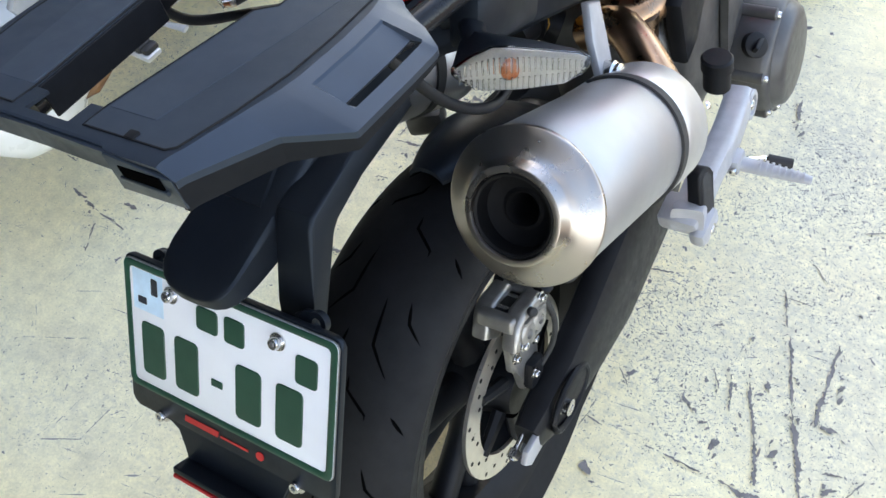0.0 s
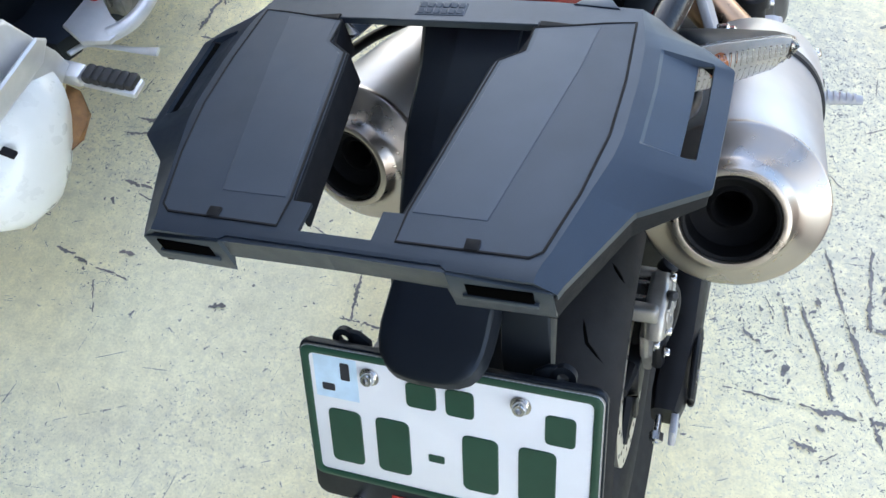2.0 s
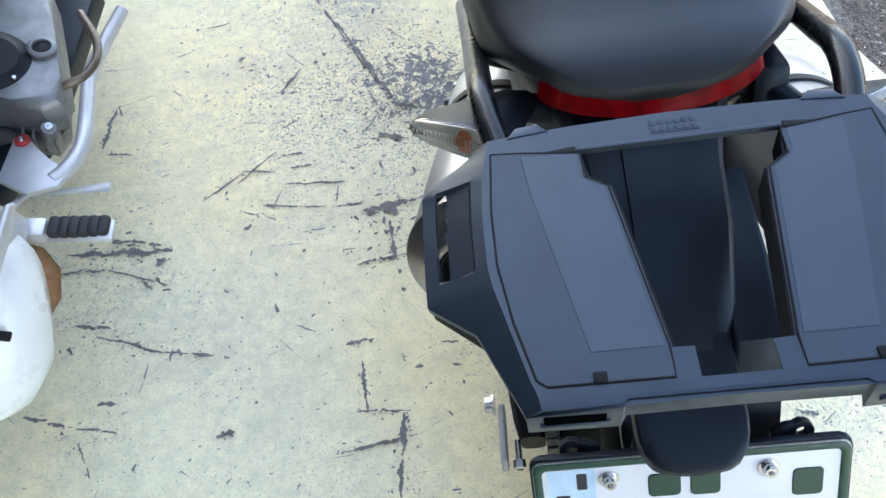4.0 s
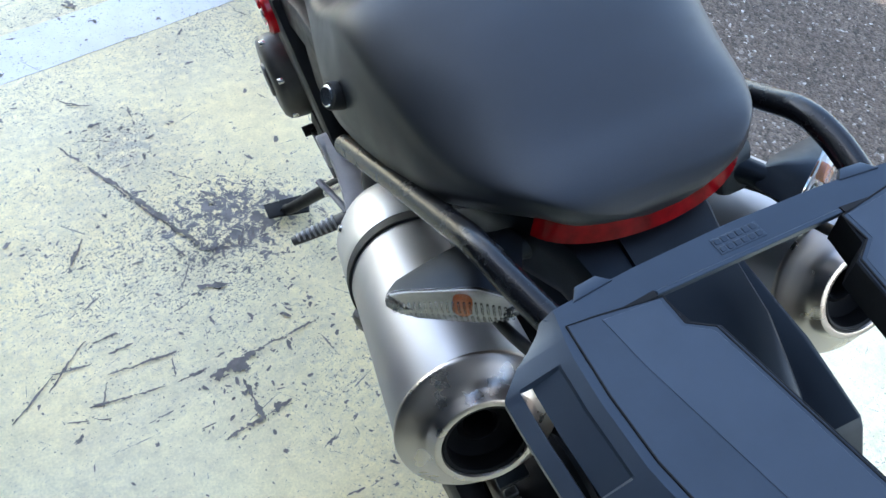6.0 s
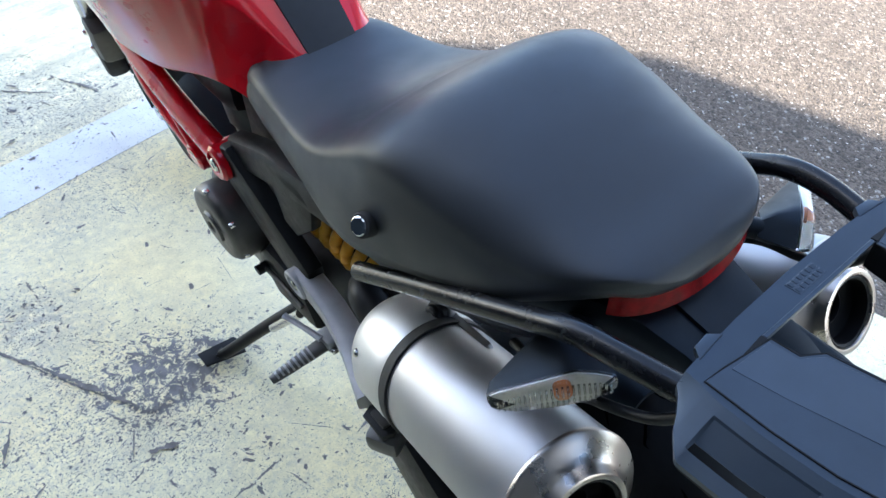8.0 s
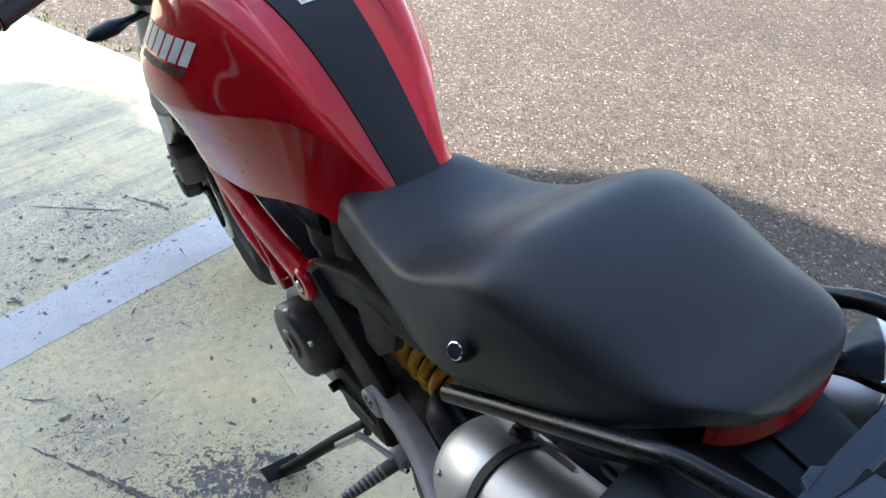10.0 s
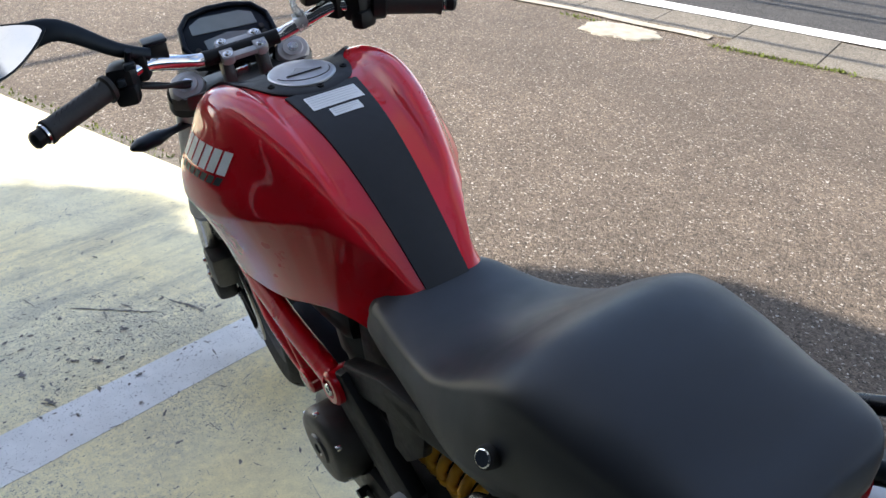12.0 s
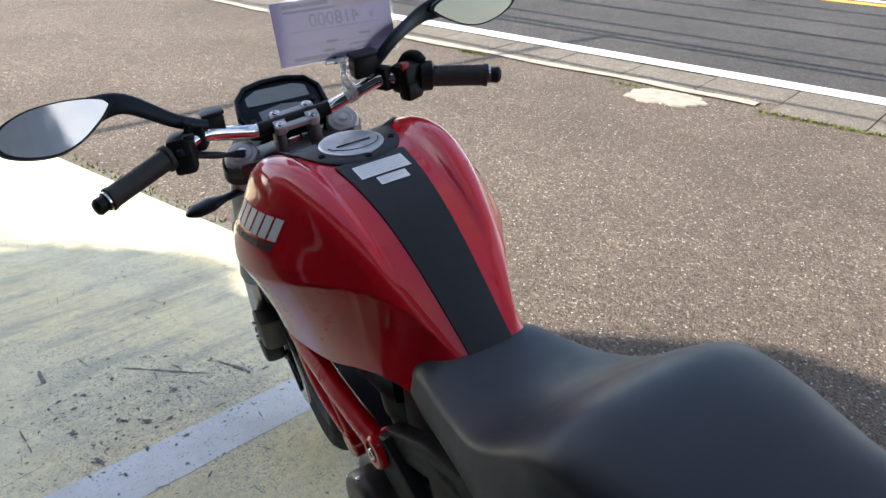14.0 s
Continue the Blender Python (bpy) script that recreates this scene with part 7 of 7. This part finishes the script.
        if s > 0:
            part("kill_switch", spinbar(box((0.178, 0.965, 1.042), (0.014, 0.012, 0.012), bevel=0.003)), SWITCH_RED, sw, "dark red engine switch")
            part("throttle_housing", spinbar(lathe([(0, 0.018), (0.004, 0.024), (0.022, 0.024), (0.026, 0.018)], (0.203, 0.9735, 1.0155), (0.94, -0.33, -0.1), 24)), SATINBLACK, sw)
            part("cable_elbow", spinbar(tube([(0.211, 0.972, 1.038), (0.207, 0.982, 1.047), (0.197, 0.997, 1.045), (0.185, 1.01, 1.025)], 0.009, 12)), SATINBLACK, sw)
        else:
            part("dip_switch", spinbar(box((-0.175, 0.959, 1.040), (0.016, 0.012, 0.010), bevel=0.003)), PLASTIC, sw)
            part("horn_button", spinbar(box((-0.192, 0.955, 1.022), (0.012, 0.010, 0.012), bevel=0.003)), PLASTIC, sw)
            part("choke_lever", spinbar(tube([(-0.175, 0.984, 1.036), (-0.17, 0.971, 1.058)], 0.005, 8)), PLASTIC, sw)
        part("lever", spinbar(tube([(s * 0.16, 1.018, 1.010), (s * 0.185, 1.036, 1.004), (s * 0.235, 1.030, 0.994), (s * 0.30, 0.992, 0.984)], [0.008, 0.007, 0.006, 0.005], 10)), SATINBLACK, sw, "black hand lever")
        part("clamp", spinbar(box((s * 0.153, 1.002, 1.022), (0.020, 0.036, 0.040), Matrix.Rotation(s * 0.35, 4, "Z"), bevel=0.006)), SATINBLACK, sw)
        res = part("fluid_box", spinbar(box((s * 0.128, 1.02, 1.046 if s > 0 else 1.030), (0.042, 0.034, 0.034) if s > 0 else (0.034, 0.030, 0.028), bevel=0.005)), SATINBLACK, bike, "black square brake fluid box" if s > 0 else "black clutch fluid box")
        part("fluid_lid", spinbar(box((s * 0.128, 1.018, 1.066 if s > 0 else 1.047), (0.044, 0.036, 0.006) if s > 0 else (0.036, 0.032, 0.006), bevel=0.002)), PLASTIC, res)
        if s < 0:
            for k in range(2):
                part("cable", spinbar(tube([(-0.165, 0.992 + 0.012 * k, 0.996), (-0.13, 1.005 + 0.010 * k, 0.980), (-0.095, 1.045, 0.962 - 0.006 * k), (-0.05, 1.10, 0.93)], 0.0038, 8)), SOFTRUBBER, bar, "black cable")
    # mirrors
    for s in (-1, 1):
        h0 = Vector((-0.272, 1.010, 1.082)) if s < 0 else Vector((0.286, 1.046, 1.098))
        tip = Vector((-0.436, 0.9955, 1.080)) if s < 0 else Vector((0.440, 1.01, 1.115))
        ax = tip - h0
        L = ax.length
        ax.normalize()
        face = Vector((-0.07, -0.88, 0.36)) if s < 0 else Vector((-0.36, -0.90, -0.05))
        face = (face - ax * face.dot(ax)).normalized()
        up = ax.cross(face)
        if up.z < 0:
            up = -up
        outl = [(0.0, 0.010), (0.05, 0.019), (0.22, 0.027), (0.45, 0.031), (0.70, 0.029), (0.92, 0.016), (1.0, -0.004), (0.95, -0.021), (0.78, -0.034), (0.56, -0.039), (0.34, -0.030), (0.12, -0.008)]
        pts2 = spline([(t * L, h, 0) for t, h in outl] + [(0.0, 0.010, 0)], 4)[:-1]
        def mp(q, d, k=1.0):
            return h0 + ax * ((q.x - L / 2) * k + L / 2) + up * (q.y * k) + face * d
        mir = part("mirror", rings([[mp(q, 0.0) for q in pts2], [mp(q, -0.006, 1.02) for q in pts2], [mp(q, -0.018, 0.9) for q in pts2], [mp(q, -0.026, 0.6) for q in pts2]]), PLASTIC, bike, "black rear-view mirror")
        part("glass", rings([[mp(q, 0.0005, 0.93) for q in pts2], [mp(q, 0.0015, 0.93) for q in pts2]]), MIRROR, mir, "mirror glass")
        base = Vector((s * 0.148, 1.018, 1.05 if s > 0 else 1.022))
        way = spline([base, base + Vector((s * 0.045, -0.002, 0.036 if s > 0 else 0.020)), h0 - ax * 0.015 - face * 0.010 + up * 0.006, h0 + ax * 0.035 - face * 0.019 + up * 0.008], 6)
        secs = []
        for k, p in enumerate(way):
            f = k / (len(way) - 1)
            go = (way[min(k + 1, len(way) - 1)] - way[max(k - 1, 0)]).normalized()
            flank = go.cross(face).normalized()
            tall, thick = 0.0095 + 0.0125 * f ** 2, 0.0085 - 0.002 * f
            secs.append([p + flank * (tall * math.cos(g)) + face * (thick * math.sin(g)) for g in [2 * math.pi * n / 16 for n in range(16)]])
        part("stalk", rings(secs), PLASTIC, mir)
    # dashboard
    dc, tilt = Vector((0, 1.105, 1.000)), Matrix.Rotation(radians(40), 4, "X")
    outl = [(-0.078, -0.018), (-0.066, -0.043), (-0.035, -0.052), (0.035, -0.052), (0.066, -0.043), (0.078, -0.018), (0.074, 0.020), (0.055, 0.042), (0.02, 0.050), (-0.02, 0.050), (-0.055, 0.042), (-0.074, 0.020)]
    def dp(p):
        return turned(dc + tilt @ Vector((p.x, p.y, p.z)))
    dash = part("instrument_panel", slab(outl, -0.03, 0.0, dp, bevel=0.006), PLASTIC, bike, "black instrument panel with grey displays")
    rimo = [(x * 0.97, y * 0.97, 0.002) for x, y in outl]
    part("bezel", tube([tuple(dp(Vector(q))) for q in rimo + [rimo[0]]], 0.0045, 10, smooth=False), PLASTIC, dash)
    part("display", slab([(-0.056, 0.004), (0.052, 0.004), (0.050, 0.026), (0.03, 0.034), (-0.035, 0.034), (-0.056, 0.022)], 0, 0.0015, dp, bevel=0), LCD, dash, "grey LCD display")
    part("display", slab([(-0.040, -0.034), (0.038, -0.034), (0.040, -0.008), (0.0, -0.002), (-0.042, -0.010)], 0, 0.0015, dp, bevel=0), LCD, dash)
    for x, y in ((-0.055, -0.026), (-0.046, -0.036), (0.056, -0.004), (0.058, -0.016), (0.052, -0.028)):
        part("button", lathe([(0, 0.005), (0.0025, 0.005), (0.003, 0.003)], dp(Vector((x, y, 0))), tilt @ Vector((0, 0, 1)), 14), SOFTRUBBER, dash)
    # headlamp and front signals
    part("headlamp", spin(lathe([(-0.05, 0.03), (-0.03, 0.07), (0.03, 0.092), (0.045, 0.095), (0.05, 0.09), (0.06, 0.05), (0.062, 0.01)], (0, 1.19, 0.87), (0, 1, -0.1), 36)), SATINBLACK, bike, "black headlamp shell")
    for s in (-1, 1):
        p0 = Vector((s * 0.095, 1.10, 0.875))
        p1 = Vector((s * 0.200, 1.055, 0.880))
        sg = part("front_signal", spin(tube([p0, p0.lerp(p1, 0.35), p0.lerp(p1, 0.6), p0.lerp(p1, 0.85), p1], [0.008, 0.009, 0.018, 0.017, 0.004], 16)), PLASTIC, bike, "black front turn signal")
        part("lens", spin(tube([p0.lerp(p1, 0.5) + Vector((0, 0.012, 0)), p0.lerp(p1, 0.9) + Vector((0, 0.012, 0))], 0.011, 12)), LENS, sg)


front_end()


# ---- price card clipped to the handlebar ----
def price_card():
    root = thing("price_card", "lilac price card in a clear clip on the handlebar", "price card", m=pose(-0.17, 0.464, 0, 0, -13, -0.8))
    o = Vector((0.108, 1.062, 1.113))
    w, h = 0.104, 0.050
    rx = Vector((0.985, -0.06, -0.045)).normalized()
    uz = Vector((0.12, 0.20, 0.97))
    uz = (uz - rx * uz.dot(rx)).normalized()
    nn = rx.cross(uz)
    def cp(x, y, d=0.0):
        return o + rx * x + uz * y + nn * d
    card = part("card", slab([(-w, -h), (w, -h), (w, h), (-w, h)], -0.0006, 0.0006, lambda p: cp(p.x, p.y, p.z), bevel=0), PAPER, root, "lilac card, printed side facing away", skew=False)
    sleeve = part("sleeve", slab([(-w - 0.004, -h - 0.003), (w + 0.004, -h - 0.003), (w + 0.004, h + 0.003), (-w - 0.004, h + 0.003)], 0.0010, 0.0016, lambda p: cp(p.x, p.y, p.z), bevel=0), ACRYLIC, root, "clear plastic sleeve", skew=False)
    sleeve.visible_shadow = False
    def print_bar(x, y, bw, bh, mat=CARD_INK):
        part("print_bar", slab([(x - bw / 2, y - bh / 2), (x + bw / 2, y - bh / 2), (x + bw / 2, y + bh / 2), (x - bw / 2, y + bh / 2)], 0.0007, 0.0009, lambda p: cp(p.x, p.y, p.z), bevel=0), mat, card, skew=False)
    print_bar(0, 0.001, 0.16, 0.0012)
    print_bar(0.0, -0.022, 0.15, 0.0008)
    print_bar(-0.050, -0.042, 0.060, 0.006)
    print_bar(0.045, 0.039, 0.08, 0.018, CARD_HEAD)
    print_bar(-0.045, 0.042, 0.080, 0.006)
    print_bar(-0.030, 0.033, 0.11, 0.004)
    for x, y, bw in ((0.05, -0.015, 0.02), (0.035, -0.030, 0.03), (-0.01, -0.020, 0.02), (-0.018, -0.034, 0.022), (0.045, -0.037, 0.028)):
        print_bar(x, y, bw, 0.0035)
    # price, seen through the card and so mirrored
    for txt, x, size in (("418000", 0.046, 0.030), ("\u00a5", 0.073, 0.018)):
        cu = bpy.data.curves.new("digits", "FONT")
        cu.body = txt
        cu.size = size
        tmp = new("digits_tmp", cu)
        dg = bpy.context.evaluated_depsgraph_get()
        me = bpy.data.meshes.new_from_object(tmp.evaluated_get(dg))
        bpy.data.objects.remove(tmp)
        bm = bmesh.new()
        bm.from_mesh(me)
        for v in bm.verts:
            v.co = cp(x - v.co.x, 0.006 + v.co.y, 0.0008)
        part("price", bm, CARD_INK, card, "mirrored price figures", smooth=False, skew=False)
    base = Vector((0.125, 0.998, 1.022))
    part("clip", tube([cp(0.0, -h - 0.004, 0.004), cp(0.002, -h - 0.016, 0.006), base + Vector((0, -0.004, 0.02)), base], [0.007, 0.006, 0.008, 0.012], 12), CLIP, root, "clear plastic spring clip", skew=False)
    jaw = Vector((0.095, 1.008, 1.0155))
    part("clip_jaw", lathe([(-0.010, 0.0125), (-0.010, 0.0150), (0.010, 0.0150), (0.010, 0.0125)], jaw, (0.83, -0.38, 0.40), 28, cap=False), CLIP, root, "clear clip jaw round the bar", skew=False)
    part("clip_leg", tube([jaw + Vector((-0.004, -0.004, 0.012)), jaw + Vector((-0.010, 0.0, 0.028)), cp(0.0, -h - 0.014, 0.006)], [0.007, 0.005, 0.005], 10), CLIP, root, skew=False)
    part("clip_bar", tube([cp(-0.03, -h - 0.003, 0.004), cp(0.034, -h - 0.003, 0.004)], 0.004, 10), CLIP, root, skew=False)
    for x in (-0.012, 0.018):
        part("pin", tube([cp(x, -h - 0.008, 0.004), cp(x, -h + 0.004, 0.004)], 0.003, 8), SATINBLACK, root, skew=False)


price_card()


# ---- the neighbouring motorcycle ----
def neighbour():
    nb = thing("parked_motorcycle", "silver and white motorcycle parked beside, seen in part", "motorcycle", m=pose(0, 0, 0))
    kw = dict(skew=False)
    secs = []
    for y, kx, kz, cx, cz in ((0.488, 0.020, 0.020, -1.085, 0.335), (0.493, 0.060, 0.055, -1.085, 0.330), (0.508, 0.086, 0.080, -1.084, 0.320), (0.530, 0.100, 0.092, -1.082, 0.308), (0.575, 0.105, 0.098, -1.082, 0.298), (0.62, 0.098, 0.088, -1.088, 0.29), (0.65, 0.07, 0.06, -1.10, 0.28)):
        ring = []
        for j in range(32):
            a = 2 * math.pi * j / 32
            x, z = math.cos(a), math.sin(a)
            k = 1 / (abs(x) ** 3 + abs(z) ** 3) ** (1 / 3)
            ring.append((cx + kx * x * k, y + 0.06 * z, cz + kz * z * k))
        secs.append(ring)
    can = part("silencer", rings(secs), PEARL, nb, "white silencer cover with small slots", **kw)
    for k in range(3):
        part("slot", box((-1.068 + 0.034 * k, 0.520, 0.378 - 0.004 * k * k), (0.020, 0.012, 0.007), Matrix.Rotation(0.15 * k, 4, "Y"), bevel=0.002), DEEP_BLACK, can, **kw)
    part("heat_shield", slab([(-1.032, 0.690), (-1.006, 0.684), (-0.986, 0.662), (-0.980, 0.622), (-0.990, 0.592), (-1.008, 0.605), (-1.020, 0.650)], lambda x, y: 0.270 + 0.2 * (y - 0.6), lambda x, y: 0.288 + 0.2 * (y - 0.6) - 1.2 * max(0.0, x + 1.0), bevel=0.004), RUST, nb, "rusty brown bracket", **kw)
    part("footrest_plate", slab([(-0.10, 0.10), (-0.06, 0.02), (-0.03, -0.045), (0.045, -0.02), (0.03, 0.02), (-0.02, 0.12), (-0.06, 0.14)], 0, 0.016, lambda p: (-1.03 + p.z, 0.66 + p.x * 0.9, 0.36 + p.y), bevel=0.006), SILVER, nb, "silver footrest plate", **kw)
    part("cover", slab([(-0.07, -0.03), (0.05, -0.035), (0.07, 0.0), (0.05, 0.028), (-0.06, 0.03)], 0, 0.02, lambda p: (-0.995 - p.z * 0.5 + p.y * 0.2, 0.60 + p.x, 0.425 + p.y * 0.8), bevel=0.01), SILVER, nb, **kw)
    p0, p1 = Vector((-0.995, 0.695, 0.330)), Vector((-0.915, 0.706, 0.318))
    peg = part("footrest", box((p0 + p1) / 2 - Vector((0, 0, 0.008)), (0.085, 0.032, 0.010), bevel=0.003), SILVER, nb, "footrest with a black rubber pad", **kw)
    for k in range(6):
        part("rubber_block", box(p0.lerp(p1, 0.12 + 0.15 * k) + Vector((0, 0, 0.003)), (0.0152, 0.030, 0.016), bevel=0.005), SOFTRUBBER, peg, "black rubber block", **kw)
    part("hinge", box(p0 - Vector((0.02, 0, 0.005)), (0.04, 0.03, 0.025), bevel=0.006), SILVER, peg, **kw)
    tri_ = part("stand_bracket", slab([(-1.090, 0.790), (-1.084, 0.865), (-1.073, 0.880), (-1.060, 0.872), (-1.050, 0.845), (-1.026, 0.822), (-0.992, 0.812), (-1.004, 0.780), (-1.045, 0.766)], 0.300, 0.312, bevel=0.005), SILVER, nb, "silver triangular bracket", **kw)
    part("bolt_ring", lathe([(0, 0.0105), (0.004, 0.0105), (0.005, 0.008)], (-1.069, 0.860, 0.311), (0, 0, 1), 24), LOGO_RED, tri_, "red-painted bolt", **kw)
    part("bolt", bolt_head((-1.069, 0.860, 0.313), (0, 0, 1), 0.005, 0.006, False), STEEL, tri_, **kw)
    part("side_rail", tube([(-1.015, 0.795, 0.305), (-0.994, 0.822, 0.308), (-0.985, 0.860, 0.310), (-0.990, 0.92, 0.311), (-0.997, 0.985, 0.313), (-0.988, 1.04, 0.320), (-0.965, 1.12, 0.332)], [0.012, 0.012, 0.0115, 0.011, 0.010], 14), SILVER, nb, "silver painted rail", **kw)
    part("lever", tube([(-1.072, 0.758, 0.285), (-1.056, 0.786, 0.283), (-1.02, 0.793, 0.281), (-0.985, 0.797, 0.280), (-0.944, 0.804, 0.280)], [0.006, 0.006, 0.005, 0.009], 10, flat=0.5), SILVER, nb, "bent silver lever", **kw)
    eng = part("engine", slab([(-1.16, 0.90), (-1.07, 0.885), (-1.030, 0.876), (-1.006, 0.890), (-1.012, 0.93), (-1.040, 1.03), (-1.065, 1.12), (-1.16, 1.14)], 0.300, 0.372, bevel=0.016, segs=3), ENGINE_PALE, nb, "bare alloy engine case", **kw)
    part("lower_case", slab([(-1.15, 0.86), (-1.085, 0.882), (-1.03, 0.868), (-1.018, 0.90), (-1.030, 0.955), (-1.08, 0.97), (-1.15, 0.97)], 0.262, 0.296, bevel=0.010), ENGINE_PALE, eng, **kw)
    part("engine_cover", lathe([(0, 0.056), (0.012, 0.056), (0.018, 0.052), (0.020, 0.040), (0.024, 0.036), (0.024, 0.012)], (-1.112, 0.955, 0.366), (0.22, -0.05, 1), 40), SATINBLACK, eng, "round black engine cover", **kw)
    part("cover_screw", bolt_head((-1.072, 0.922, 0.376), (0.2, 0, 1), 0.003, 0.004, False), STEEL, eng, **kw)
    part("port", lathe([(0, 0.021), (0.008, 0.021), (0.010, 0.018), (0.010, 0.014), (0.004, 0.013)], (-1.047, 0.984, 0.371), (0.1, 0, 1), 28), ENGINE_PALE, eng, **kw)
    part("port_plug", lathe([(0, 0.0135), (0.006, 0.0135), (0.007, 0.010)], (-1.047, 0.984, 0.371), (0.1, 0, 1), 24), SATINBLACK, eng, **kw)
    for x, y, z in ((-1.018, 0.908, 0.352), (-1.038, 0.890, 0.350), (-1.026, 0.866, 0.335)):
        part("bolt_boss", lathe([(-0.06, 0.012), (0, 0.0115), (0.002, 0.010)], (x, y, z), (0.25, -0.2, 1), 18), ENGINE_PALE, eng, **kw)
        part("engine_bolt", bolt_head((x, y, z), (0.25, -0.2, 1), 0.006, 0.007), STEEL, eng, **kw)
    for k in range(4):
        part("case_rib", box((-1.075 + 0.016 * k, 0.895 - 0.004 * k, 0.300), (0.004, 0.05, 0.03), Matrix.Rotation(0.15, 4, "Z"), bevel=0.0015), ENGINE_PALE, eng, **kw)
    part("oil_hose", tube([(-1.03, 0.925, 0.345), (-1.008, 0.932, 0.355), (-0.985, 0.948, 0.358), (-0.974, 0.985, 0.358), (-0.985, 1.03, 0.356), (-1.02, 1.09, 0.35)], 0.0065, 12), OILPIPE, nb, "brownish metal oil pipe", **kw)
    part("side_frame", slab([(-1.20, 0.84), (-1.07, 0.875), (-1.050, 0.93), (-1.052, 1.06), (-1.04, 1.25), (-1.20, 1.25)], 0.225, 0.268, bevel=0.008), PLASTIC, nb, "black frame", **kw)
    part("under_panel", slab([(-1.25, 0.76), (-1.10, 0.77), (-1.087, 0.80), (-1.092, 0.885), (-1.25, 0.90)], 0.240, 0.286, bevel=0.008), PLASTIC, nb, "black under panel", **kw)
    part("hose", tube([(-1.05, 1.05, 0.44), (-1.00, 1.09, 0.44), (-0.975, 1.15, 0.42), (-0.99, 1.25, 0.38)], 0.012, 12), SOFTRUBBER, nb, "black hose", **kw)
    part("body", joined(box((-1.30, 0.75, 0.62), (0.26, 1.1, 0.34), bevel=0.09, segs=4), box((-1.28, 1.0, 0.35), (0.2, 0.5, 0.3), bevel=0.06)), PLASTIC, nb, "black bodywork", **kw)
    for y in (0.10, 1.50):
        part("tyre", lathe([(-0.07, 0.21), (-0.08, 0.25), (-0.05, 0.295), (0, 0.305), (0.05, 0.295), (0.08, 0.25), (0.07, 0.21)], (-1.30, y, 0.305), (1, 0, 0), 48), RUBBER, nb, **kw)


neighbour()
